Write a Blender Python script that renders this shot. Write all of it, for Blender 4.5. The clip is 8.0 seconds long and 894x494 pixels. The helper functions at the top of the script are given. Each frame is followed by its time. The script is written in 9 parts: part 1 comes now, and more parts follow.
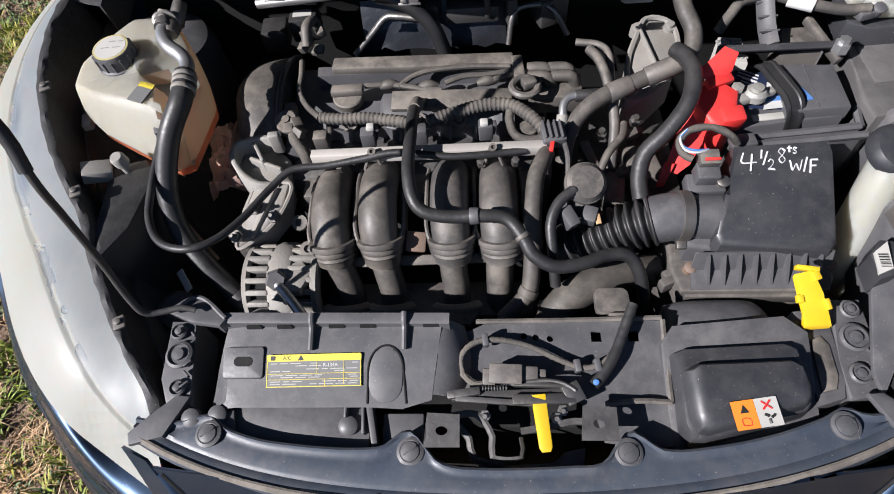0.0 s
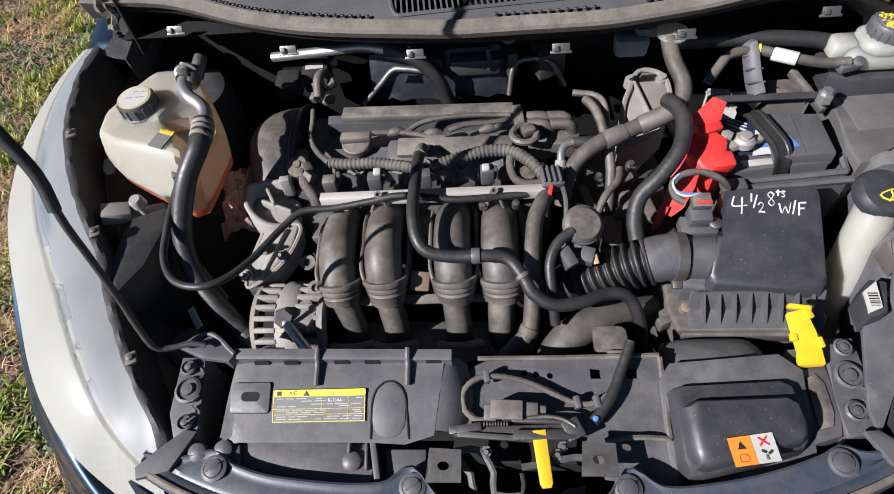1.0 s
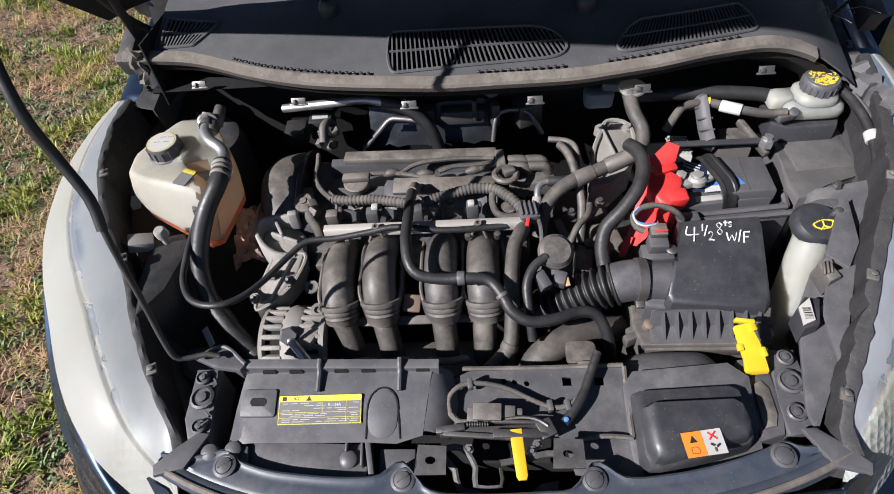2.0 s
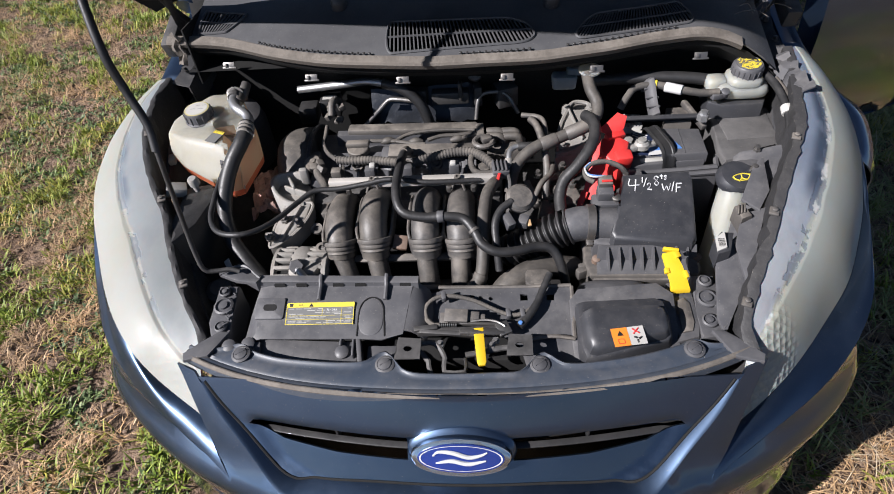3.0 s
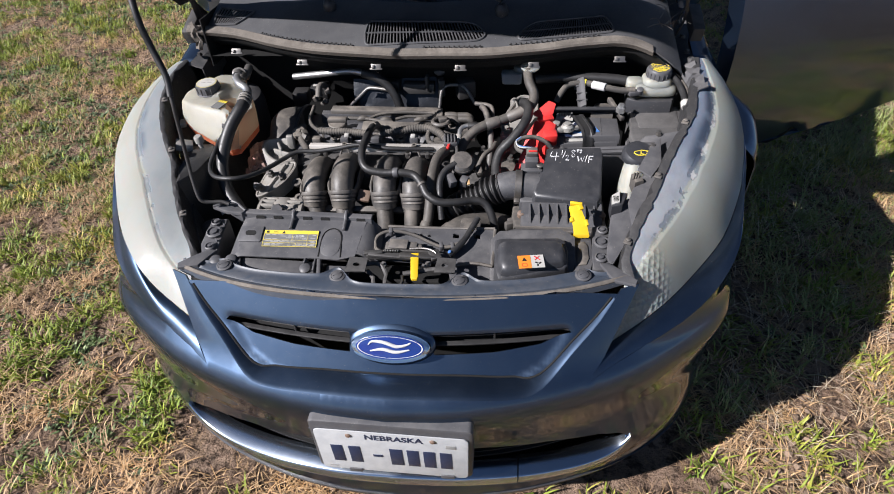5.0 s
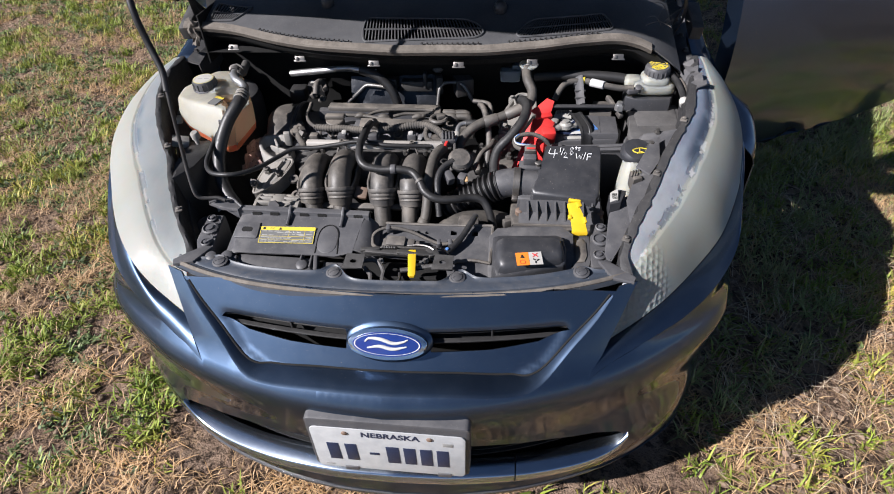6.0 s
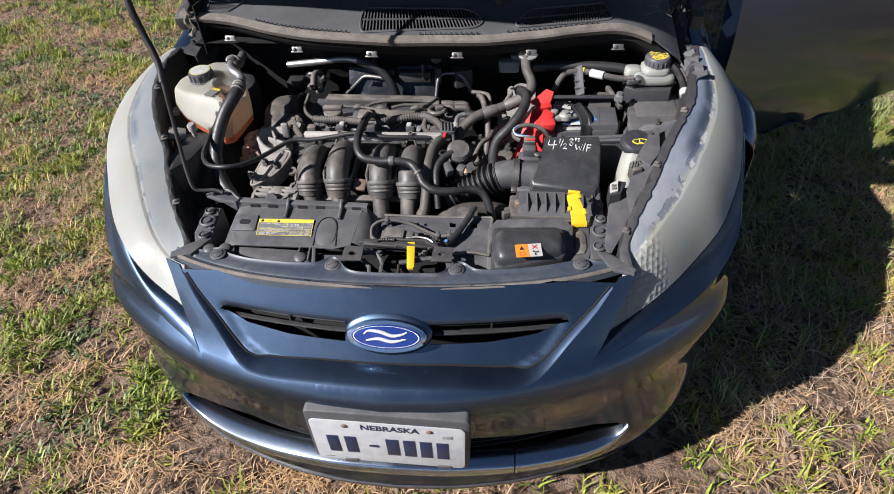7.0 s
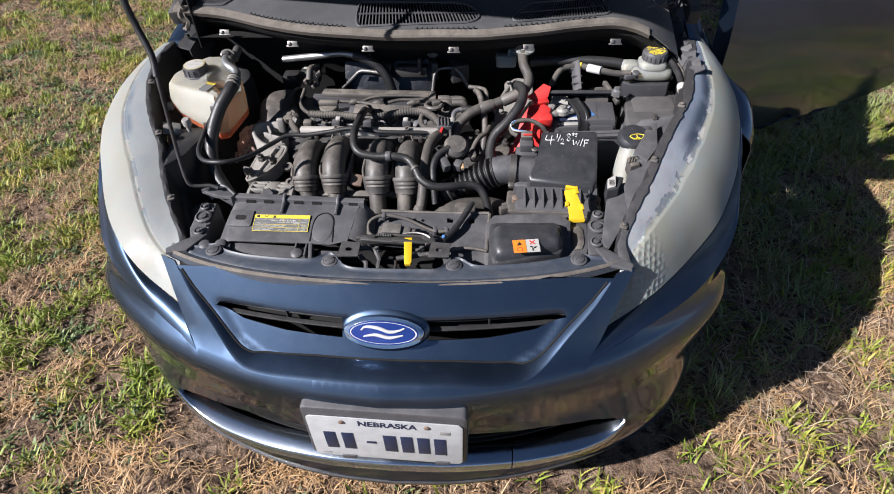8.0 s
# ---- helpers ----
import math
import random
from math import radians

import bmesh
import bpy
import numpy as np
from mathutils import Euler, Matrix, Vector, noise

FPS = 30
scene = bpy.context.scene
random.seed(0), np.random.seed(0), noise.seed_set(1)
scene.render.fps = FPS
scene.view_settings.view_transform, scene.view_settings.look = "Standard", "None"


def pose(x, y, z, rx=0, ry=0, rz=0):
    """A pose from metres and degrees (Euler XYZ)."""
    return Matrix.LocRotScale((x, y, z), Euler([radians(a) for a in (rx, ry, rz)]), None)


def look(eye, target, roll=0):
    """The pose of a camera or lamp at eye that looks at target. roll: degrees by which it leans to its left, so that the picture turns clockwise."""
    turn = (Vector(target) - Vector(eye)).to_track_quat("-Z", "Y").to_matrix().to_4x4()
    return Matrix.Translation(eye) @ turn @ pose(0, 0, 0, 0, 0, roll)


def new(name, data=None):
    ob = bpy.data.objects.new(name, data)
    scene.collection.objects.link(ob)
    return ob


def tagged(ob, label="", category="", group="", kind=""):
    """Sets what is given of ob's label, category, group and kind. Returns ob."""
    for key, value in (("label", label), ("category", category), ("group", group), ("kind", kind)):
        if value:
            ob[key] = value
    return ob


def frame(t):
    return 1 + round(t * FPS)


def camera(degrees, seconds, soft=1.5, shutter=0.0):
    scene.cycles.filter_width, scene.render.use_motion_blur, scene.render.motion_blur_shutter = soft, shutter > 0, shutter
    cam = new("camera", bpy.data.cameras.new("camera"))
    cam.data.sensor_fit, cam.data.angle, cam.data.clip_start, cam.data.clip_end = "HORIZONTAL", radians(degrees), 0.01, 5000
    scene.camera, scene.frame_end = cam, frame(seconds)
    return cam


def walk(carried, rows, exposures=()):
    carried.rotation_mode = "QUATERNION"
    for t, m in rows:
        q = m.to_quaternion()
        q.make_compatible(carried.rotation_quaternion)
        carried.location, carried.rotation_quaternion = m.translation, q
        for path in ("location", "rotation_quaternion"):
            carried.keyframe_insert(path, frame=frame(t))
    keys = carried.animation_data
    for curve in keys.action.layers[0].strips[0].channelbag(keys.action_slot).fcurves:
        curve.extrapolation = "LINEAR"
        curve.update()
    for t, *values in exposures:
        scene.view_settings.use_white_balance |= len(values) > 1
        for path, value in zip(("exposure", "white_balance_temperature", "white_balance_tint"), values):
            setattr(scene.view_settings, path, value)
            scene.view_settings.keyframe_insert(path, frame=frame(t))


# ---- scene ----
cam = camera(75.9, 8.0, soft=1.0)
PATH = [
    (0, (-0.007, 0.008, 1.396), (-0.163, 1.097, -0.275), -8.2),
    (0.5, (-0.002, 0.001, 1.4), (-0.164, 1.14, -0.236), -8.0),
    (1, (-0.002, -0.016, 1.414), (-0.171, 1.203, -0.162), -7.8),
    (1.2, (-0.005, -0.023, 1.43), (-0.168, 1.224, -0.125), -7.3),
    (2.3, (0.025, -0.178, 1.473), (-0.128, 1.221, 0.051), -6.5),
    (2.5, (0.021, -0.226, 1.477), (-0.137, 1.192, 0.076), -6.5),
    (3, (0.081, -0.358, 1.483), (-0.102, 1.078, 0.103), -6.0),
    (3.5, (0.208, -0.488, 1.465), (0.002, 0.971, 0.112), -5.6),
    (4, (0.245, -0.599, 1.487), (0.035, 0.885, 0.162), -4.5),
    (4.5, (0.231, -0.649, 1.498), (0.021, 0.862, 0.204), -3.5),
    (6, (0.228, -0.652, 1.485), (0.035, 0.871, 0.202), -2.6),
    (6.5, (0.227, -0.648, 1.48), (0.034, 0.867, 0.187), -2.8),
    (7, (0.227, -0.648, 1.481), (0.039, 0.857, 0.178), -2.7),
    (7.5, (0.227, -0.647, 1.481), (0.046, 0.853, 0.17), -2.6),
    (8, (0.223, -0.645, 1.478), (0.051, 0.852, 0.163), -2.4),
]
walk(cam, [(t, look(eye, target, roll)) for t, eye, target, roll in PATH])

from mathutils import geometry

# ---- sky and sun ----
SUN_ELEV, SUN_AZ = radians(35.0), math.atan2(-0.53, -0.848)
world = bpy.data.worlds.new("sky")
scene.world = world
world.use_nodes = True
wn = world.node_tree
sky = wn.nodes.new("ShaderNodeTexSky")
sky.sky_type = "NISHITA"
sky.sun_disc = False
sky.sun_elevation = SUN_ELEV
sky.sun_rotation = radians(90) - SUN_AZ
sky.air_density, sky.dust_density, sky.ozone_density = 0.62, 0.4, 1.4
sky.altitude = 2000
wn.nodes["Background"].inputs["Strength"].default_value = 0.05
wn.links.new(sky.outputs["Color"], wn.nodes["Background"].inputs["Color"])
sun_to = Vector((math.cos(SUN_AZ) * math.cos(SUN_ELEV), math.sin(SUN_AZ) * math.cos(SUN_ELEV), math.sin(SUN_ELEV)))
sun_data = bpy.data.lights.new("sun", "SUN")
sun_data.energy, sun_data.angle, sun_data.color = 5.0, radians(0.53), (1.0, 0.965, 0.985)
sun = new("sun", sun_data)
sun.matrix_world = look(sun_to * 30, (0, 0, 0))
scene.view_settings.exposure = 0.80

# ---- materials ----
def nt(name):
    m = bpy.data.materials.new(name)
    m.use_nodes = True
    t = m.node_tree
    return m, t, t.nodes["Principled BSDF"]


def node(t, kind, **values):
    n = t.nodes.new(kind)
    for k, v in values.items():
        n.inputs[k.replace("_", " ")].default_value = v
    return n


def mixc(t, fac, a, b):
    n = t.nodes.new("ShaderNodeMix")
    n.data_type = "RGBA"
    for i, v in ((0, fac), (6, a), (7, b)):
        if isinstance(v, bpy.types.NodeSocket):
            t.links.new(v, n.inputs[i])
        elif i == 0:
            n.inputs[0].default_value = v
        else:
            n.inputs[i].default_value = (*v, 1)
    return n.outputs[2]


def calc(t, op, a, b=0.0, c=0.0, clamp=False):
    n = t.nodes.new("ShaderNodeMath")
    n.operation, n.use_clamp = op, clamp
    for i, v in enumerate((a, b, c)):
        if isinstance(v, bpy.types.NodeSocket):
            t.links.new(v, n.inputs[i])
        else:
            n.inputs[i].default_value = v
    return n.outputs[0]


def ramp(t, fac, lo, hi):
    n = t.nodes.new("ShaderNodeMapRange")
    n.inputs["From Min"].default_value, n.inputs["From Max"].default_value = lo, hi
    n.interpolation_type = "SMOOTHSTEP"
    t.links.new(fac, n.inputs["Value"])
    return n.outputs["Result"]


def fuzz(t, scale, detail=4.0, rough=0.55, stretch=None):
    n = node(t, "ShaderNodeTexNoise", Scale=scale, Detail=detail, Roughness=rough)
    co = t.nodes.new("ShaderNodeTexCoord")
    if stretch:
        mp = t.nodes.new("ShaderNodeMapping")
        mp.inputs["Scale"].default_value = stretch
        t.links.new(co.outputs["Object"], mp.inputs["Vector"])
        t.links.new(mp.outputs["Vector"], n.inputs["Vector"])
    else:
        t.links.new(co.outputs["Object"], n.inputs["Vector"])
    return n.outputs["Fac"]


DUST = (0.255, 0.243, 0.232)
TAN = (0.29, 0.255, 0.215)


def mat(name, col, rough=0.5, metal=0.0, col2=None, dust=0.0, grain=180.0, relief=0.25, coat=0.0, big=9.0, spec=0.5, sss=0.0, speck=0.0, dustc=DUST, rvar=0.25, rim=1.0, gloss=0.03):
    """Surface with colour variation at two scales, settled dust on what faces up, and fine relief."""
    m, t, b = nt(name)
    col2 = col2 or tuple(c * 0.72 for c in col)
    large, fine = fuzz(t, big), fuzz(t, grain, 3.0)
    f = calc(t, "ADD", calc(t, "MULTIPLY", ramp(t, large, 0.35, 0.68), 0.7), calc(t, "MULTIPLY", fine, 0.3), clamp=True)
    c = mixc(t, f, col, col2)
    r = calc(t, "MULTIPLY_ADD", fine, rvar, rough - rvar * 0.48, clamp=True)
    if dust > 0:
        geo = t.nodes.new("ShaderNodeNewGeometry")
        sep = t.nodes.new("ShaderNodeSeparateXYZ")
        t.links.new(geo.outputs["Normal"], sep.inputs[0])
        up = ramp(t, sep.outputs["Z"], -0.2, 0.85)
        blot = ramp(t, fuzz(t, 26.0, 7.0, 0.7), 0.36, 0.66)
        field = ramp(t, fuzz(t, 7.0, 3.0), 0.30, 0.70)
        # convex edges turn paler: wear, and an edge highlight put into the colour
        worn = ramp(t, geo.outputs["Pointiness"], 0.52, 0.60)
        cover = calc(t, "MULTIPLY_ADD", calc(t, "MULTIPLY", blot, calc(t, "MULTIPLY_ADD", field, 0.7, 0.5)), 0.9, 0.25)
        d = calc(t, "MULTIPLY", calc(t, "ADD", calc(t, "MULTIPLY", up, cover), calc(t, "MULTIPLY", worn, 0.35)), dust, clamp=True)
        c = mixc(t, d, c, dustc)
        r = calc(t, "MULTIPLY_ADD", d, 0.45, r, clamp=True)
    if speck > 0:
        s = ramp(t, fuzz(t, 420.0, 2.0), 0.70, 0.76)
        c = mixc(t, calc(t, "MULTIPLY", s, speck), c, (0.5, 0.45, 0.38))
    t.links.new(c, b.inputs["Base Color"])
    t.links.new(r, b.inputs["Roughness"])
    b.inputs["Metallic"].default_value = metal
    b.inputs["Specular IOR Level"].default_value = spec
    b.inputs["Coat Weight"].default_value, b.inputs["Coat Roughness"].default_value = coat, gloss
    b.inputs["Specular Tint"].default_value = (rim, rim, rim, 1)
    if sss:
        # thin cloudy plastic that lets light through
        b.inputs["Subsurface Weight"].default_value, b.inputs["Subsurface Scale"].default_value = 0.7, 0.05
        b.inputs["Subsurface Radius"].default_value = (1.0, 0.85, 0.65)
        tr = t.nodes.new("ShaderNodeBsdfTranslucent")
        mix = t.nodes.new("ShaderNodeMixShader")
        mix.inputs[0].default_value = sss
        t.links.new(c, tr.inputs["Color"])
        t.links.new(b.outputs[0], mix.inputs[1])
        t.links.new(tr.outputs[0], mix.inputs[2])
        t.links.new(mix.outputs[0], t.nodes["Material Output"].inputs["Surface"])
    if relief:
        bp = node(t, "ShaderNodeBump", Strength=relief, Distance=0.002)
        t.links.new(fine, bp.inputs["Height"])
        t.links.new(bp.outputs["Normal"], b.inputs["Normal"])
    return m


paint = mat("dark_blue_paint", (0.068, 0.107, 0.174), 0.38, 1.0, (0.061, 0.096, 0.157), dust=0.06, relief=0.0, coat=1.0, speck=0.5, rvar=0.04, dustc=(0.24, 0.25, 0.26), rim=0.15, gloss=0.08)
plastic = mat("black_plastic", (0.066, 0.067, 0.074), 0.44, col2=(0.048, 0.049, 0.055), dust=0.22, relief=0.07, speck=0.4)
plastic_clean = mat("smooth_black_plastic", (0.026, 0.028, 0.034), 0.36, dust=0.12, relief=0.04, speck=0.5, rvar=0.12)
plastic_dusty = mat("dusty_black_plastic", (0.050, 0.050, 0.052), 0.42, col2=(0.024, 0.024, 0.026), dust=0.42, relief=0.14, speck=0.3, dustc=TAN)
lid_plastic = mat("greyed_lid_plastic", (0.082, 0.080, 0.080), 0.5, col2=(0.064, 0.062, 0.062), dust=0.2, relief=0.15, speck=0.4)
plastic_worn = mat("worn_grey_plastic", (0.050, 0.048, 0.047), 0.46, col2=(0.022, 0.022, 0.023), dust=0.46, relief=0.18, speck=0.3, dustc=TAN)
rubber = mat("black_rubber", (0.018, 0.018, 0.019), 0.44, dust=0.09, relief=0.2)
rubber_dusty = mat("dusty_rubber", (0.045, 0.042, 0.039), 0.55, dust=0.30, relief=0.15, dustc=TAN)
loom = mat("dusty_cloth_tape", (0.05, 0.048, 0.046), 0.8, col2=(0.020, 0.019, 0.019), dust=0.38, relief=0.6, grain=420, dustc=TAN)
alu = mat("cast_aluminium", (0.36, 0.355, 0.34), 0.62, 0.35, (0.22, 0.215, 0.20), dust=0.45, relief=0.25, grain=240, dustc=TAN)
alu_bright = mat("bright_aluminium", (0.62, 0.63, 0.64), 0.36, 0.85, (0.46, 0.46, 0.46), dust=0.18, relief=0.08, rvar=0.12)
steel = mat("dull_steel", (0.20, 0.197, 0.193), 0.42, 0.85, (0.22, 0.20, 0.18), dust=0.2, relief=0.2)
corroded_lead = mat("corroded_lead", (0.50, 0.49, 0.45), 0.55, 0.35, (0.30, 0.29, 0.27), relief=0.4)
steel_dark = mat("black_steel", (0.035, 0.034, 0.034), 0.5, 0.2, dust=0.25)
chrome = mat("satin_chrome", (0.56, 0.63, 0.72), 0.20, 1.0, (0.48, 0.55, 0.64), relief=0.0, rvar=0.05)
rail_silver = mat("silver_rail", (0.60, 0.57, 0.53), 0.50, 0.3, (0.50, 0.47, 0.43), dust=0.2, relief=0.1, dustc=TAN)
tank_white = mat("milky_plastic", (0.58, 0.565, 0.48), 0.42, col2=(0.54, 0.515, 0.425), dust=0.25, relief=0.15, sss=0.42)
tank_pink = mat("coolant_pink_plastic", (0.85, 0.20, 0.10), 0.42, col2=(0.80, 0.28, 0.15), relief=0.15, sss=0.5)
# amber stands for the glow of light through the tank's right side
tank_backlit = mat("backlit_amber_plastic", (0.88, 0.68, 0.48), 0.42, col2=(0.88, 0.58, 0.40), relief=0.15, sss=0.75)
pale_yellow = mat("faded_yellow_print", (0.50, 0.44, 0.20), 0.5, col2=(0.42, 0.37, 0.18), relief=0)
white_plastic = mat("white_plastic", (0.52, 0.52, 0.47), 0.42, col2=(0.45, 0.45, 0.39), dust=0.2, relief=0.1, sss=0.35)
cloudy_blue = mat("cloudy_blue_plastic", (0.26, 0.30, 0.33), 0.4, col2=(0.20, 0.23, 0.26), relief=0.1, sss=0.3)
red_plastic = mat("red_plastic", (0.72, 0.035, 0.03), 0.42, col2=(0.60, 0.025, 0.025), dust=0.06, relief=0.1)
yellow_plastic = mat("yellow_plastic", (0.74, 0.49, 0.012), 0.45, col2=(0.66, 0.42, 0.015), dust=0.04, relief=0.1)
yellow_ink = mat("yellow_ink", (0.66, 0.52, 0.05), 0.5, col2=(0.72, 0.56, 0.06), relief=0)
white_ink = mat("white_ink", (0.62, 0.62, 0.61), 0.55, relief=0)
pen_white = mat("worn_white_paint_pen", (0.66, 0.67, 0.68), 0.6, col2=(0.40, 0.40, 0.41), relief=0, big=120)
grey_ink = mat("grey_ink", (0.30, 0.30, 0.29), 0.6, relief=0)
black_ink = mat("black_ink", (0.02, 0.02, 0.02), 0.5, relief=0)
navy_ink = mat("navy_ink", (0.02, 0.03, 0.07), 0.4, relief=0)
orange_ink = mat("orange_ink", (0.85, 0.25, 0.03), 0.5, relief=0)
red_ink = mat("red_ink", (0.65, 0.03, 0.03), 0.5, relief=0)
blue_ink = mat("blue_enamel", (0.012, 0.035, 0.20), 0.22, col2=(0.010, 0.026, 0.15), relief=0, coat=1.0)
blue_wire = mat("blue_wire", (0.10, 0.25, 0.6), 0.5, relief=0)
label_paper = mat("faded_label_paper", (0.48, 0.47, 0.44), 0.6, col2=(0.38, 0.37, 0.34), relief=0)
dirt_metal = mat("dirty_body_metal", (0.030, 0.034, 0.042), 0.55, col2=(0.05, 0.045, 0.04), dust=0.25)
# near-black for parts that are black and for shade painted into recesses
void_black = mat("black_parts_and_shade", (0.010, 0.010, 0.010), 0.85, dust=0.02, spec=0.3)
seal_mat = mat("dusty_rubber_seal", (0.10, 0.086, 0.073), 0.75, dust=0.65, relief=0.5, dustc=(0.225, 0.20, 0.172))
pink_foil = mat("rust_pink_foil", (0.46, 0.25, 0.20), 0.5, 0.2, (0.24, 0.16, 0.14), dust=0.2, relief=0.5, grain=60, big=22)
rust_pipe = mat("rusty_steel", (0.24, 0.15, 0.10), 0.7, 0.3, (0.13, 0.09, 0.07), dust=0.3)
plate_white = mat("reflective_white_sheet", (0.46, 0.47, 0.475), 0.4, col2=(0.38, 0.39, 0.40), relief=0.05, big=40)
tyre_mat = mat("tyre_rubber", (0.02, 0.02, 0.02), 0.75, dust=0.25, relief=0.4)
cowl_mat = mat("faded_cowl_plastic", (0.085, 0.086, 0.090), 0.55, col2=(0.060, 0.061, 0.066), dust=0.06, spec=0.25, relief=0.15, speck=0.3)
label_dark = mat("dark_label_film", (0.16, 0.16, 0.155), 0.5, relief=0)
foil = mat("crumpled_foil", (0.030, 0.034, 0.042), 0.34, 0.3, (0.014, 0.015, 0.018), relief=0.8, grain=45)
runner_plastic = mat("dusty_runner_plastic", (0.060, 0.056, 0.052), 0.42, col2=(0.038, 0.036, 0.034), dust=0.45, relief=0.10, dustc=TAN, rvar=0.12)
strip_plastic = mat("blue_black_strip_plastic", (0.032, 0.047, 0.072), 0.42, col2=(0.042, 0.054, 0.074), dust=0.14, relief=0.05, speck=0.5, rvar=0.12, dustc=TAN)
torn_rubber = mat("scuffed_torn_rubber", (0.024, 0.024, 0.026), 0.6, col2=(0.010, 0.010, 0.011), dust=0.12, relief=0.6, grain=90, big=26, speck=0.6)


def glass_mat():
    m, t, b = nt("dark_windscreen_glass")
    b.inputs["Base Color"].default_value = (0.012, 0.016, 0.022, 1)
    b.inputs["Roughness"].default_value = 0.05
    dustf = ramp(t, fuzz(t, 60.0, 6.0), 0.45, 0.8)
    t.links.new(mixc(t, calc(t, "MULTIPLY", dustf, 0.12), (0.012, 0.016, 0.022), (0.2, 0.19, 0.17)), b.inputs["Base Color"])
    b.inputs["Coat Weight"].default_value = 0.6
    return m


glass = glass_mat()


def lens_mat(name, hazy, yellow, pale, upper, clear, edge, peel, smear, comb):
    """Oxidised headlight lens: chalky outer field, a smoother strip along the inner side, peeled flakes and a dark smear between them."""
    m, t, b = nt(name)
    uv = t.nodes.new("ShaderNodeUVMap")
    sep = t.nodes.new("ShaderNodeSeparateXYZ")
    t.links.new(uv.outputs["UV"], sep.inputs[0])
    x, y = sep.outputs["X"], sep.outputs["Y"]

    def window(v, lo0, lo1, hi0, hi1):
        return calc(t, "MULTIPLY", ramp(t, v, lo0, lo1), calc(t, "SUBTRACT", 1.0, ramp(t, v, hi0, hi1)))
    rag = calc(t, "MULTIPLY_ADD", fuzz(t, 70.0, 6.0, 0.75), 0.09, -0.045)
    wave = calc(t, "MULTIPLY_ADD", fuzz(t, 7.0, 2.0), 0.12, -0.06)
    v = calc(t, "ADD", calc(t, "ADD", y, wave), rag)
    calm = calc(t, "ADD", y, wave)
    strip = calc(t, "SUBTRACT", 1.0, ramp(t, v, edge - 0.01, edge + 0.012))
    tone = ramp(t, fuzz(t, 5.0, 5.0, 0.6), 0.3, 0.7)
    haze = mixc(t, tone, hazy, yellow)
    milk = ramp(t, fuzz(t, 16.0, 5.0, 0.65, (1.0, 0.45, 1.0)), 0.35, 0.68)
    pale = mixc(t, ramp(t, x, 0.22, 0.62), pale, upper)
    inner = mixc(t, calc(t, "MULTIPLY", milk, 0.25), pale, clear)
    c = mixc(t, strip, haze, inner)
    dark = calc(t, "MULTIPLY", window(calm, edge - 0.17, edge - 0.06, edge, edge + 0.02), window(x, *smear))
    dark = calc(t, "MULTIPLY", dark, ramp(t, fuzz(t, 11.0, 3.0), 0.28, 0.50))
    c = mixc(t, calc(t, "MULTIPLY", dark, 0.9), c, clear)
    flake = calc(t, "MULTIPLY", window(v, edge - 0.045, edge - 0.03, edge + 0.045, edge + 0.06), ramp(t, fuzz(t, 17.0, 4.0, 0.6), 0.47, 0.51))
    flake = calc(t, "MULTIPLY", flake, window(x, 0.16, 0.22, 0.80, 0.88))
    c = mixc(t, calc(t, "MULTIPLY", flake, peel), c, tuple(0.35 * p + 0.65 * q for p, q in zip(upper, clear)))
    chalk = calc(t, "MULTIPLY", window(v, edge - 0.012, edge, edge + 0.02, edge + 0.055), ramp(t, fuzz(t, 30.0, 3.0), 0.5, 0.6))
    c = mixc(t, calc(t, "MULTIPLY", chalk, 0.75 * comb), c, (0.50, 0.50, 0.48))
    fleck = ramp(t, fuzz(t, 150.0, 3.0), 0.66, 0.8)
    c = mixc(t, calc(t, "MULTIPLY", fleck, 0.25), c, (0.34, 0.33, 0.29))
    t.links.new(c, b.inputs["Base Color"])
    t.links.new(calc(t, "MULTIPLY_ADD", strip, -0.06, 0.58), b.inputs["Roughness"])
    b.inputs["Coat Weight"].default_value, b.inputs["Coat Roughness"].default_value = 0.08, 0.3
    b.inputs["Specular IOR Level"].default_value = 0.3
    b.inputs["Subsurface Weight"].default_value, b.inputs["Subsurface Scale"].default_value = 0.12, 0.02
    hexes = node(t, "ShaderNodeTexVoronoi", Scale=85.0, Randomness=0.25)
    co = t.nodes.new("ShaderNodeTexCoord")
    t.links.new(co.outputs["Object"], hexes.inputs["Vector"])
    tip = calc(t, "SUBTRACT", 1.0, ramp(t, x, 0.13, 0.22))
    tip = calc(t, "MULTIPLY", calc(t, "MULTIPLY", tip, comb), ramp(t, y, edge - 0.05, edge + 0.08))
    h = calc(t, "ADD", calc(t, "MULTIPLY", calc(t, "MULTIPLY", hexes.outputs["Distance"], tip), 2.0), calc(t, "MULTIPLY", ramp(t, calm, edge + 0.02, edge + 0.10), 1.6))
    h = calc(t, "ADD", h, calc(t, "MULTIPLY", flake, -0.4))
    bp = node(t, "ShaderNodeBump", Strength=0.5, Distance=0.004)
    t.links.new(h, bp.inputs["Height"])
    t.links.new(bp.outputs["Normal"], b.inputs["Normal"])
    return m


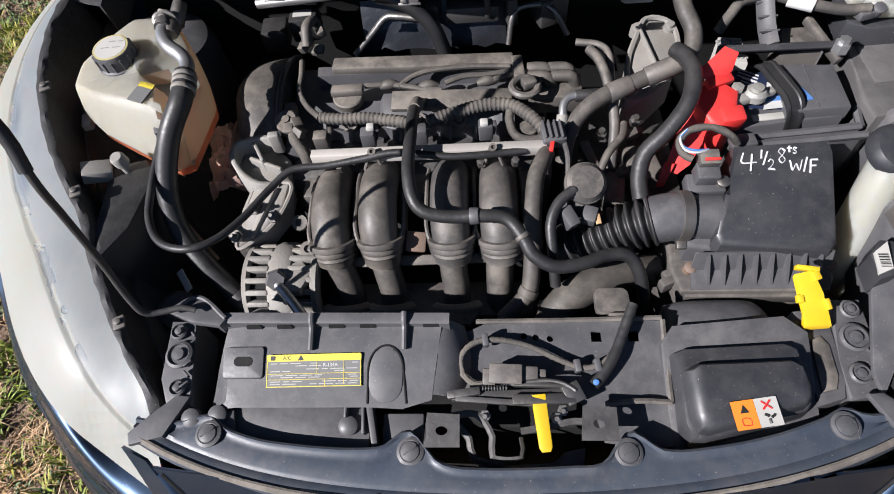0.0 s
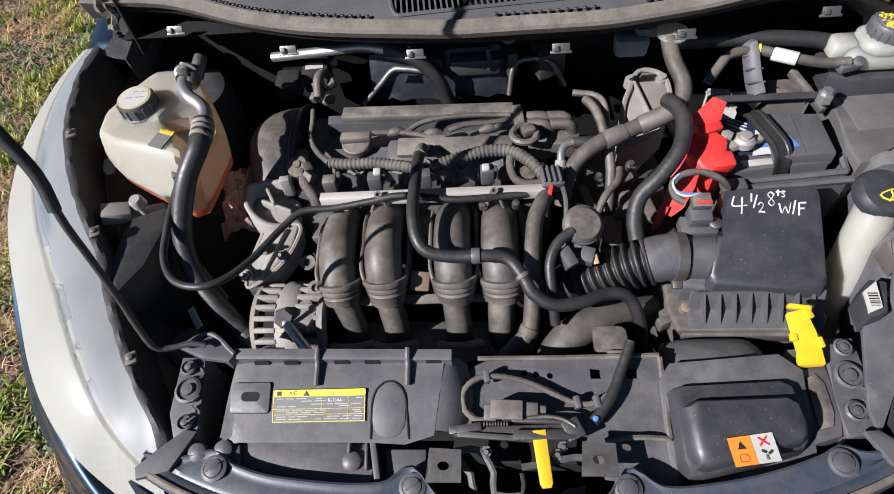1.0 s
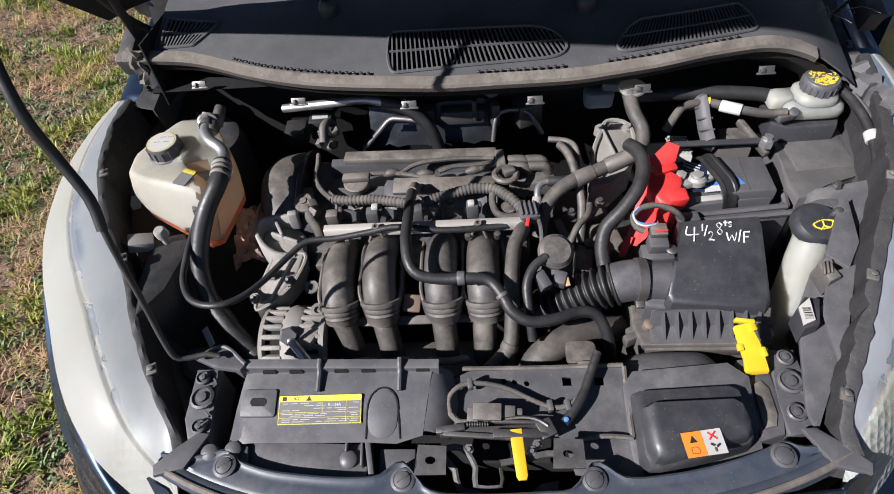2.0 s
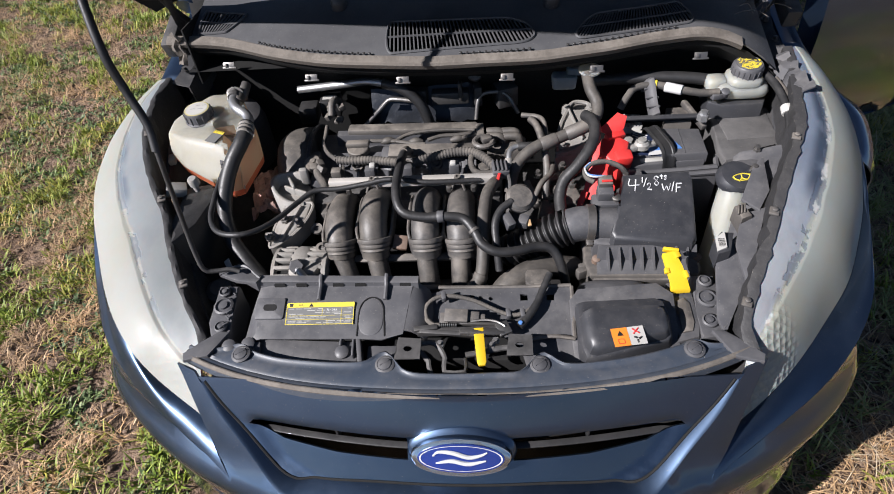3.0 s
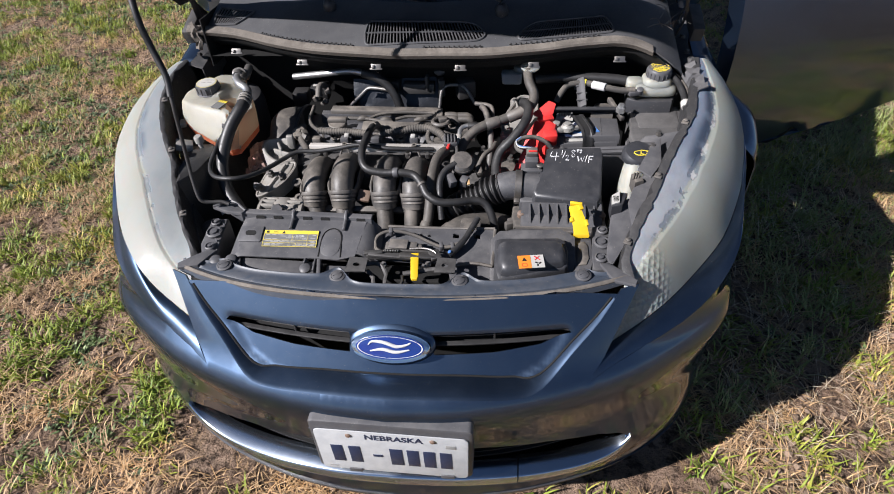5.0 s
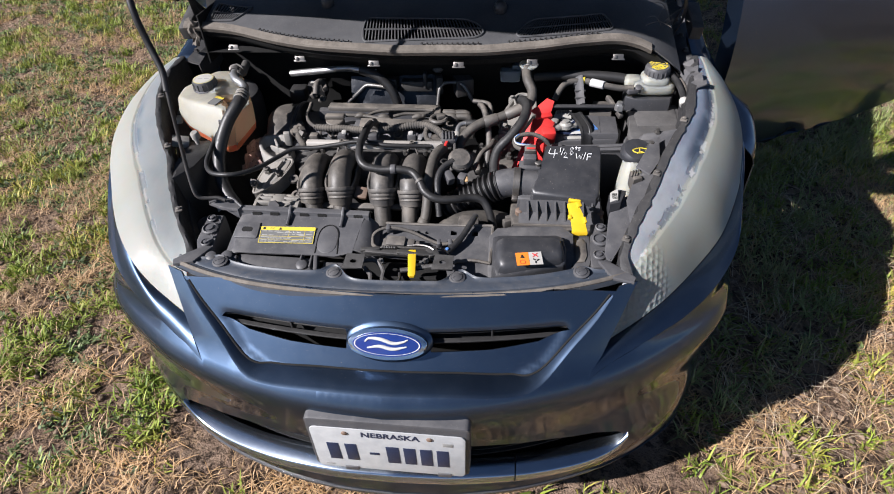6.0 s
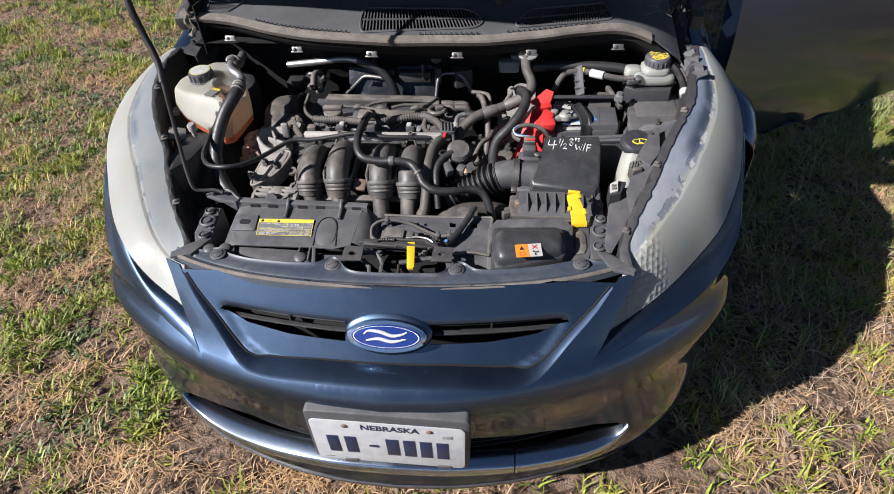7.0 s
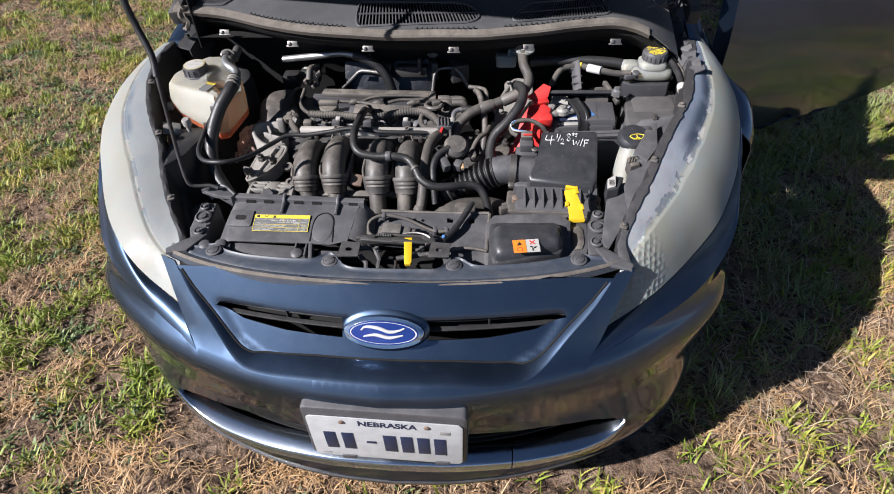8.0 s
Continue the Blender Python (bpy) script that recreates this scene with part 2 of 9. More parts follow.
lens_l = lens_mat("chalky_lens", (0.290, 0.292, 0.270), (0.270, 0.268, 0.230), (0.236, 0.248, 0.244), (0.232, 0.246, 0.250), (0.110, 0.135, 0.165), 0.40, 0.7, (0.50, 0.56, 0.68, 0.76), 0.15)
lens_r = lens_mat("peeling_lens", (0.290, 0.315, 0.305), (0.280, 0.278, 0.230), (0.300, 0.312, 0.328), (0.165, 0.195, 0.250), (0.030, 0.042, 0.066), 0.25, 0.6, (0.40, 0.50, 0.84, 0.94), 1.0)


def soil_mat():
    m, t, b = nt("dry_soil")
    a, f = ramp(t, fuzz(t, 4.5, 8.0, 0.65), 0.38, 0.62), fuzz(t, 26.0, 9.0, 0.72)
    c = mixc(t, a, (0.36, 0.255, 0.185), (0.19, 0.125, 0.088))
    straw = ramp(t, fuzz(t, 75.0, 6.0, 0.7, (1.0, 0.25, 1.0)), 0.5, 0.64)
    c = mixc(t, calc(t, "MULTIPLY", straw, 0.55), c, (0.45, 0.30, 0.175))
    green = ramp(t, fuzz(t, 2.6, 6.0, 0.7), 0.55, 0.75)
    c = mixc(t, calc(t, "MULTIPLY", green, 0.4), c, (0.11, 0.12, 0.045))
    # low spots of the bump noise coloured dark, as shade in the hollows
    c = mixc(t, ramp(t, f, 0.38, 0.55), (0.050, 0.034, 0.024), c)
    t.links.new(c, b.inputs["Base Color"])
    b.inputs["Roughness"].default_value = 0.95
    b.inputs["Specular IOR Level"].default_value = 0.2
    bp = node(t, "ShaderNodeBump", Strength=1.0, Distance=0.03)
    t.links.new(calc(t, "ADD", f, calc(t, "MULTIPLY", fuzz(t, 140.0, 4.0), 0.4)), bp.inputs["Height"])
    t.links.new(bp.outputs["Normal"], b.inputs["Normal"])
    return m


def blade_mat(name, a, b2, c2):
    m, t, b = nt(name)
    geo = t.nodes.new("ShaderNodeNewGeometry")
    n = fuzz(t, 3.0, 4.0)
    col = mixc(t, geo.outputs["Random Per Island"], a, b2)
    col = mixc(t, ramp(t, n, 0.4, 0.65), col, mixc(t, geo.outputs["Random Per Island"], c2, a))
    t.links.new(col, b.inputs["Base Color"])
    b.inputs["Roughness"].default_value = 0.6
    b.inputs["Subsurface Weight"].default_value = 0.0
    return m


soil = soil_mat()
green_blade = blade_mat("green_grass_blade", (0.105, 0.175, 0.018), (0.29, 0.34, 0.040), (0.52, 0.43, 0.080))
# paler copy of the grass colour, to brighten blades in the car's shade
shade_blade = blade_mat("lightened_green_blade", (0.17, 0.22, 0.065), (0.33, 0.36, 0.13), (0.50, 0.44, 0.20))
dry_blade = blade_mat("dry_straw", (0.66, 0.46, 0.26), (0.13, 0.065, 0.033), (0.50, 0.28, 0.11))
pale_straw = blade_mat("pale_straw", (0.62, 0.52, 0.38), (0.42, 0.33, 0.22), (0.55, 0.45, 0.32))
clod = mat("dry_earth", (0.30, 0.215, 0.155), 0.95, col2=(0.17, 0.12, 0.085), relief=0.6, grain=300, spec=0.2)
weed_leaf = blade_mat("weed_leaf", (0.075, 0.125, 0.035), (0.20, 0.25, 0.09), (0.17, 0.22, 0.125))

# ---- building kit ----
CX = 0.014


def shade(bm, angle=38):
    for f in bm.faces:
        f.smooth = True
    for e in bm.edges:
        if len(e.link_faces) != 2 or e.calc_face_angle(0) > radians(angle):
            e.smooth = False


def thing(name, at, label, category, group="", kind=""):
    ob = new(name)
    ob.location = at
    ob.empty_display_size = 0.02
    return tagged(ob, label, category, group, kind)


def root_of(ob):
    while ob.parent:
        ob = ob.parent
    return ob


def part(name, bm, material, parent=None, label="", angle=38):
    if parent:
        bmesh.ops.translate(bm, verts=bm.verts, vec=-Vector(root_of(parent).location))
    bmesh.ops.recalc_face_normals(bm, faces=bm.faces)
    shade(bm, angle)
    me = bpy.data.meshes.new(name)
    bm.to_mesh(me)
    bm.free()
    me.materials.append(material)
    ob = new(name, me)
    ob.parent = parent
    if label:
        ob["label"] = label
    return ob


def solo(name, bm, material, label, category, group="", kind="", angle=38):
    """A thing of one mesh, with its origin at its base."""
    lo = Vector([min(v.co[i] for v in bm.verts) for i in range(3)])
    hi = Vector([max(v.co[i] for v in bm.verts) for i in range(3)])
    base = Vector(((lo.x + hi.x) / 2, (lo.y + hi.y) / 2, lo.z))
    bmesh.ops.translate(bm, verts=bm.verts, vec=-base)
    ob = part(name, bm, material, None, "", angle)
    ob.location = base
    return tagged(ob, label, category, group, kind)


def thick(ob, d, offset=-1.0):
    md = ob.modifiers.new("thickness", "SOLIDIFY")
    md.thickness, md.offset = d, offset
    return ob


def merge(bm, tmp, m=None):
    if m is not None:
        bmesh.ops.transform(tmp, matrix=m, verts=tmp.verts)
    me = bpy.data.meshes.new("tmp")
    tmp.to_mesh(me)
    tmp.free()
    bm.from_mesh(me)
    bpy.data.meshes.remove(me)
    return bm


def B():
    return bmesh.new()


def box(bm, c, s, rot=(0, 0, 0), bev=0.003, seg=2, taper=1.0):
    t = B()
    bmesh.ops.create_cube(t, size=1.0)
    for v in t.verts:
        k = taper if v.co.z > 0 else 1.0
        v.co = (v.co.x * s[0] * k, v.co.y * s[1] * k, v.co.z * s[2])
    if bev:
        bmesh.ops.bevel(t, geom=t.edges[:], offset=min(bev, min(s) * 0.45), segments=seg, profile=0.5, affect="EDGES")
    return merge(bm, t, pose(*c, *rot))


def prism(bm, outline, z0, z1, m=None, bev=0.003, inset=0.0):
    """An outline in x and y, drawn up from z0 to z1, its top drawn in by inset, the edges rounded."""
    t = B()
    cx, cy = sum(p[0] for p in outline) / len(outline), sum(p[1] for p in outline) / len(outline)
    lo = [t.verts.new((x, y, z0)) for x, y in outline]
    hi = []
    for x, y in outline:
        d = math.hypot(x - cx, y - cy) or 1
        hi.append(t.verts.new((x - (x - cx) / d * inset, y - (y - cy) / d * inset, z1)))
    n = len(lo)
    t.faces.new(hi)
    t.faces.new(lo[::-1])
    for i in range(n):
        t.faces.new((lo[i], lo[(i + 1) % n], hi[(i + 1) % n], hi[i]))
    if bev:
        es = [e for e in t.edges if all(v in hi for v in e.verts)]
        bmesh.ops.bevel(t, geom=es, offset=bev, segments=2, profile=0.5, affect="EDGES")
    return merge(bm, t, m)


def rounded(w, h, r, n=5, cx=0.0, cy=0.0):
    pts = []
    for k, (sx, sy) in enumerate(((1, 1), (-1, 1), (-1, -1), (1, -1))):
        for i in range(n):
            a = radians(90 * k + 90 * i / (n - 1))
            pts.append((cx + sx * (w / 2 - r) + r * math.cos(a), cy + sy * (h / 2 - r) + r * math.sin(a)))
    return pts


def cyl(bm, p0, p1, r0, r1=None, seg=20, bev=0.0):
    r1 = r0 if r1 is None else r1
    p0, p1 = Vector(p0), Vector(p1)
    t = B()
    L = (p1 - p0).length
    bmesh.ops.create_cone(t, cap_ends=True, segments=seg, radius1=r0, radius2=r1, depth=L)
    if bev:
        es = [e for e in t.edges if abs(e.verts[0].co.z - e.verts[1].co.z) < 1e-6]
        bmesh.ops.bevel(t, geom=es, offset=bev, segments=2, profile=0.5, affect="EDGES")
    q = (p1 - p0).to_track_quat("Z", "Y").to_matrix().to_4x4()
    return merge(bm, t, Matrix.Translation((p0 + p1) / 2) @ q)


def lathe(bm, profile, at, axis=(0, 0, 1), seg=28):
    """Turns a profile of (radius, height) round an axis."""
    t = B()
    rings = []
    for r, h in profile:
        rings.append([t.verts.new((r * math.cos(2 * math.pi * i / seg), r * math.sin(2 * math.pi * i / seg), h)) for i in range(seg)])
    for a, b in zip(rings, rings[1:]):
        for i in range(seg):
            t.faces.new((a[i], a[(i + 1) % seg], b[(i + 1) % seg], b[i]))
    t.faces.new(rings[0][::-1])
    t.faces.new(rings[-1])
    q = Vector(axis).to_track_quat("Z", "Y").to_matrix().to_4x4()
    return merge(bm, t, Matrix.Translation(at) @ q)


def spline(pts, step=0.006):
    """Catmull-Rom points through the given ones."""
    P = [Vector(p) for p in pts]
    P = [P[0] * 2 - P[1]] + P + [P[-1] * 2 - P[-2]]
    out = []
    for a, b, c, d in zip(P, P[1:], P[2:], P[3:]):
        n = max(2, int((c - b).length / step))
        for i in range(n):
            u = i / n
            out.append(0.5 * ((2 * b) + (c - a) * u + (2 * a - 5 * b + 4 * c - d) * u * u + (3 * b - a - 3 * c + d) * u ** 3))
    return out + [P[-2]]


def tube(bm, pts, r, seg=12, step=0.008, shape=None, flat=1.0):
    """A bent tube; shape(d, length) scales the radius along it."""
    P = spline(pts, step)
    n = len(P)
    tang = [(P[min(i + 1, n - 1)] - P[max(i - 1, 0)]).normalized() for i in range(n)]
    side = tang[0].orthogonal().normalized()
    dist, total = 0.0, sum((a - b).length for a, b in zip(P, P[1:]))
    rings = []
    for i in range(n):
        side = (side - tang[i] * side.dot(tang[i])).normalized()
        up = tang[i].cross(side)
        if i:
            dist += (P[i] - P[i - 1]).length
        k = r * (shape(dist, total) if shape else 1.0)
        rings.append([bm.verts.new(P[i] + (side * math.cos(2 * math.pi * j / seg) + up * (flat * math.sin(2 * math.pi * j / seg))) * k) for j in range(seg)])
    for a, b in zip(rings, rings[1:]):
        for j in range(seg):
            bm.faces.new((a[j], a[(j + 1) % seg], b[(j + 1) % seg], b[j]))
    bm.faces.new(rings[0][::-1])
    bm.faces.new(rings[-1])
    return bm


def loft(bm, rows, uvs=False):
    """A skin over rows of points; with uvs, x runs along the row of rows and y across."""
    vs = [[bm.verts.new(p) for p in row] for row in rows]
    layer = bm.loops.layers.uv.verify() if uvs else None
    n, k = len(vs), len(vs[0])
    for i in range(n - 1):
        for j in range(k - 1):
            f = bm.faces.new((vs[i][j], vs[i][j + 1], vs[i + 1][j + 1], vs[i + 1][j]))
            if uvs:
                for loop, (a, b) in zip(f.loops, ((i, j), (i, j + 1), (i + 1, j + 1), (i + 1, j))):
                    loop[layer].uv = (a / (n - 1), b / (k - 1))
    return bm


def inside(p, poly):
    x, y = p
    odd = False
    for (x0, y0), (x1, y1) in zip(poly, poly[1:] + poly[:1]):
        if (y0 > y) != (y1 > y) and x < (x1 - x0) * (y - y0) / (y1 - y0) + x0:
            odd = not odd
    return odd


def refine(poly, step):
    out = []
    for a, b in zip(poly, poly[1:] + poly[:1]):
        n = max(1, int(math.dist(a, b) / step))
        out += [(a[0] + (b[0] - a[0]) * i / n, a[1] + (b[1] - a[1]) * i / n) for i in range(n)]
    return out


def sheet(bm, outer, holes, fn, step=0.012):
    """A skin with true edges and holes: a flat outline, meshed and carried into space by fn(u, v)."""
    loops = [refine(p, step) for p in (outer, *holes)]
    pts, edges = [], []
    for lp in loops:
        o = len(pts)
        pts += [Vector(p) for p in lp]
        edges += [(o + i, o + (i + 1) % len(lp)) for i in range(len(lp))]
    us, ws = [p[0] for p in outer], [p[1] for p in outer]
    u = min(us) + step / 2
    while u < max(us):
        w = min(ws) + step / 2
        while w < max(ws):
            if inside((u, w), loops[0]) and not any(inside((u, w), h) for h in loops[1:]):
                pts.append(Vector((u, w)))
            w += step
        u += step
    co, _, faces, *_ = geometry.delaunay_2d_cdt(pts, edges, [], 0, 1e-6)
    vs = {}
    for f in faces:
        c = sum((co[i] for i in f), Vector((0, 0))) / len(f)
        if inside(c, loops[0]) and not any(inside(c, h) for h in loops[1:]):
            for i in f:
                if i not in vs:
                    vs[i] = bm.verts.new(fn(co[i][0], co[i][1]))
            bm.faces.new([vs[i] for i in f])
    return bm


def words(name, text, size, m, material, parent, depth=0.0006, bold=0.0, align="CENTER"):
    """Raised lettering in the built-in font, as a mesh; m is its pose in the world."""
    cu = bpy.data.curves.new(name, "FONT")
    cu.body, cu.size, cu.extrude, cu.offset, cu.align_x, cu.align_y = text, size, depth, bold, align, "CENTER"
    tmp = new("tmp", cu)
    dg = bpy.context.evaluated_depsgraph_get()
    me = bpy.data.meshes.new_from_object(tmp.evaluated_get(dg))
    bpy.data.objects.remove(tmp)
    bpy.data.curves.remove(cu)
    bm = B()
    bm.from_mesh(me)
    bpy.data.meshes.remove(me)
    bmesh.ops.transform(bm, matrix=m, verts=bm.verts)
    return part(name, bm, material, parent)


def lerp(x, xs, ys):
    return float(np.interp(x, xs, ys))


def smooth_table(xs, ys, x):
    """A soft curve through a short table."""
    if x <= xs[0]:
        return ys[0]
    if x >= xs[-1]:
        return ys[-1]
    i = max(j for j in range(len(xs) - 1) if xs[j] <= x)
    def slope(j):
        j0, j1 = max(j - 1, 0), min(j + 1, len(xs) - 1)
        return (ys[j1] - ys[j0]) / (xs[j1] - xs[j0])
    h = xs[i + 1] - xs[i]
    u = (x - xs[i]) / h
    return ((1 + 2 * u) * (1 - u) ** 2 * ys[i] + u * (1 - u) ** 2 * h * slope(i) + u * u * (3 - 2 * u) * ys[i + 1] + u * u * (u - 1) * h * slope(i + 1))

# ---- ground ----
def rise(x, y):
    far = max(0.0, 1.0 - max(abs(x) - 3.0, abs(y - 1.5) - 3.5, 0.0) / 2.0)
    return 0.012 * noise.noise(Vector((x * 2.1, y * 2.1, 0.3))) + far * (0.011 * noise.noise(Vector((x * 8, y * 8, 4.0))) + 0.009 * noise.noise(Vector((x * 19, y * 19, 9.0)))) - 0.008


def build_ground():
    xs = [-400, -60, -16, -8, -6] + [-4.6 + 0.028 * i for i in range(276)] + [4.5, 7, 12, 60, 400]
    ys = [-400, -60, -12, -4, -2] + [-0.9 + 0.028 * i for i in range(216)] + [6.5, 9, 12, 60, 400]
    bm = B()
    loft(bm, [[(x, y, rise(x, y)) for x in xs] for y in ys])
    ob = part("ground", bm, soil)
    tagged(ob, "dry bare soil with trampled straw and patchy grass", "ground", kind="structure")


def blades(name, material, count, box4, length, width, lean, mask, label, seed, category="grass", tuft=1):
    """Tufts of tapered, bending blades as one object."""
    rng = np.random.default_rng(seed)
    verts, faces = [], []
    made = 0
    while made < count:
        x, y = rng.uniform(box4[0], box4[1]), rng.uniform(box4[2], box4[3])
        if abs(x - CX) < 0.72 and y > 0.12 and y < 4.2:
            continue
        if rng.random() > mask(x, y):
            continue
        for _ in range(tuft):
            px, py = x + rng.normal(0, 0.012), y + rng.normal(0, 0.012)
            a, h = rng.uniform(0, 2 * math.pi), rng.uniform(*length)
            ln = rng.uniform(*lean)
            w = rng.uniform(*width) / 2
            dx, dy = math.cos(a), math.sin(a)
            z0 = rise(px, py) - 0.004
            o = len(verts)
            reach, up = h * math.sin(ln), h * math.cos(ln)
            for k, s in ((0.0, 1.0), (0.45, 0.9), (0.8, 0.55)):
                bx, by = px + dx * reach * k * k * 1.1, py + dy * reach * k * k * 1.1
                bz = z0 + up * k + 0.003 + 0.15 * reach * k * (1 - k)
                verts += [(bx - dy * w * s, by + dx * w * s, bz), (bx + dy * w * s, by - dx * w * s, bz)]
            verts.append((px + dx * reach * 1.1, py + dy * reach * 1.1, z0 + up * 0.95 + 0.004))
            faces += [(o, o + 1, o + 3, o + 2), (o + 2, o + 3, o + 5, o + 4), (o + 4, o + 5, o + 6)]
            made += 1
    me = bpy.data.meshes.new(name)
    me.from_pydata(verts, [], faces)
    me.materials.append(material)
    ob = new(name, me)
    return tagged(ob, label, category, kind="stuff")


def patch(x, y, f, lo, hi, off=0.0):
    v = noise.noise(Vector((x * f + off, y * f, 7.7 + off))) * 0.5 + 0.5 + 0.25 * noise.noise(Vector((x * f * 3, y * f * 3, off)))
    return min(1.0, max(0.0, (v - lo) / (hi - lo)))


def near(x, y):
    """Thinner far off, and thinning out towards the edges of the patch."""
    edge = min(1.0, max(0.0, min(x + 5.2, 3.8 - x, y + 2.0, 6.2 - y) / 1.3))
    return (1.0 if y < 2.2 and x > -2.4 else 0.55) * edge * (0.35 if y < -0.75 else 1.0)


def lush(x, y):
    """How much grows there: more behind and beside the car, less in front of it."""
    back = min(1.0, max(0.0, (y - 0.35) / 1.2))
    front = 0.30 if x > -0.75 else 0.75
    return front + (1.0 - front) * back


def shaded(x, y):
    """Less of the common grass inside the car's shadow outline, to match its tone."""
    return 0.75 if x > 0.7 and y > 0.24 + 0.69 * (x - 0.69) + 0.5 * max(0.0, x - 1.2) else 1.0


def build_clods():
    """Small lumps of dry earth lying on the soil."""
    rng = np.random.default_rng(21)
    base = B()
    bmesh.ops.create_icosphere(base, subdivisions=1, radius=1.0)
    co = np.array([v.co[:] for v in base.verts])
    tri = np.array([[v.index for v in f.verts] for f in base.faces])
    base.free()
    verts, faces, n = [], [], 0
    while n < 9000:
        x, y = rng.uniform(-2.6, 2.4), rng.uniform(-0.9, 2.6)
        if (abs(x - CX) < 0.74 and y > 0.10) or rng.random() > 0.15 + 0.85 * patch(x, y, 2.2, 0.40, 0.66, 31.0):
            continue
        r = 0.0025 + 0.0105 * rng.random() ** 3
        p = co * (r * rng.uniform(0.65, 1.35, co.shape)) * np.array([1.0, 1.0, 0.7])
        faces.append(tri + len(co) * n)
        verts.append(p + np.array([x, y, rise(x, y) + r * 0.35]))
        n += 1
    me = bpy.data.meshes.new("clods")
    me.from_pydata(np.concatenate(verts).tolist(), [], np.concatenate(faces).tolist())
    me.materials.append(clod)
    tagged(new("clods", me), "crumbs and small clods of dry brown earth", "soil", kind="stuff")


def build_grass():
    area = (-5.2, 3.8, -2.0, 6.2)
    blades("dry_straw", dry_blade, 190000, area, (0.015, 0.075), (0.0013, 0.0040), (0.85, 1.55), lambda x, y: near(x, y) * (0.14 + 0.86 * patch(x, y, 4.4, 0.44, 0.62, 3.0)), "flattened dry straw and dead grass stems", 1, tuft=5)
    # pale stems help to lighten the ground that the car shades
    blades("shade_straw", pale_straw, 3400, (0.75, 2.8, -0.4, 2.4), (0.04, 0.15), (0.0011, 0.0022), (0.9, 1.5), lambda x, y: 0.2 + 0.8 * patch(x, y, 2.6, 0.35, 0.7, 8.0), "pale dry stems lying in the car's shade", 7, tuft=2)
    blades("grass", green_blade, 125000, area, (0.016, 0.066), (0.0030, 0.0075), (0.35, 1.35), lambda x, y: near(x, y) * lush(x, y) * shaded(x, y) * (0.05 + 0.95 * patch(x, y, 5.4, 0.50, 0.66)), "short patchy green grass with yellow tips", 2, tuft=8)
    blades("weeds", weed_leaf, 100000, area, (0.010, 0.032), (0.005, 0.012), (0.6, 1.40), lambda x, y: near(x, y) * 1.6 * lush(x, y) * (0.9 * patch(x, y, 4.2, 0.52, 0.66, 11.0) + 1.2 * min(1.0, max(0.0, (y - 0.7) / 1.3)) * patch(x, y, 1.6, 0.38, 0.62, 21.0)) * (1.0 if x < -0.9 else 0.40), "broad-leaved green weeds in loose clumps", 3, "weeds", tuft=12)
    blades("tall_grass", shade_blade, 10500, (0.75, 2.9, 0.1, 2.8), (0.025, 0.090), (0.0028, 0.0060), (0.3, 1.35), lambda x, y: (0.10 + 0.90 * patch(x, y, 2.6, 0.42, 0.66, 5.0)) * (1.0 if shaded(x, y) < 1.0 else 0.0), "taller green grass in the car's shade, coloured lighter to lift it", 4, tuft=7)


# ---- car body ----
TU = [0, 0.15, 0.30, 0.48, 0.64, 0.78, 0.92, 1.05, 1.20]
TX = [0, 0.15, 0.30, 0.48, 0.63, 0.715, 0.752, 0.770, 0.778]
TD = [0, 0.012, 0.047, 0.122, 0.225, 0.315, 0.43, 0.555, 0.70]
BZ = [0.15, 0.19, 0.25, 0.30, 0.42, 0.50, 0.54, 0.567, 0.59, 0.65, 0.715]
BY = [-0.012, -0.030, -0.042, -0.043, -0.034, -0.045, -0.049, -0.044, -0.022, 0.030, 0.090]
SKEW = 0.010


def ease(v):
    v = min(1.0, max(0.0, v))
    return v * v * (3 - 2 * v)


def bumper_at(u, z, out=0.0):
    """A place on the bumper's skin: u runs round the front, z is the height."""
    s, a = (-1 if u < 0 else 1), abs(u)
    x = smooth_table(TU, TX, a)
    k = lerp(z, [0.6, 0.65, 0.715], [1.0, 0.85, 0.69])
    y = smooth_table(BZ, BY, z) + smooth_table(TU, TD, a) * k
    # the upright beside the lamp lies a little back, flush with the lens
    y += 0.008 * min(1.0, max(0.0, (a - 0.40) / 0.07)) * min(1.0, max(0.0, (z - 0.60) / 0.03)) * min(1.0, max(0.0, (0.52 - a) / 0.03))
    # the corners draw in under the lamps
    x -= 0.020 * ease((a - 0.60) / 0.20) * ease((z - 0.55) / 0.08)
    # the lower corner on the right is drawn in to fit the camera's view
    if s > 0:
        x -= 0.030 * ease((a - 0.60) / 0.25) * ease((0.68 - z) / 0.30)
    return Vector((CX + s * x, y - out + SKEW * s * x, z))


def panel_at(x, z, out=0.0):
    y = lerp(z, [0.545, 0.575, 0.645, 0.722], [-0.010, 0.012, 0.061, 0.107]) + 0.071 * (abs(x) / 0.48) ** 1.8
    edge = lerp(z, [0.56, 0.577, 0.60, 0.645, 0.66], [0.17, 0.27, 0.32, 0.358, 0.365]) - abs(x)
    s = min(1.0, max(0.0, edge / 0.035)) * min(1.0, max(0.0, (0.664 - z) / 0.02))
    return Vector((CX + x, y - out + 0.010 * s * s * (3 - 2 * s) + SKEW * x, z))


def mirrored(half):
    """A closed outline from its right half, which starts and ends on the middle line."""
    return half + [(-a, b) for a, b in half[::-1] if abs(a) > 1e-6]


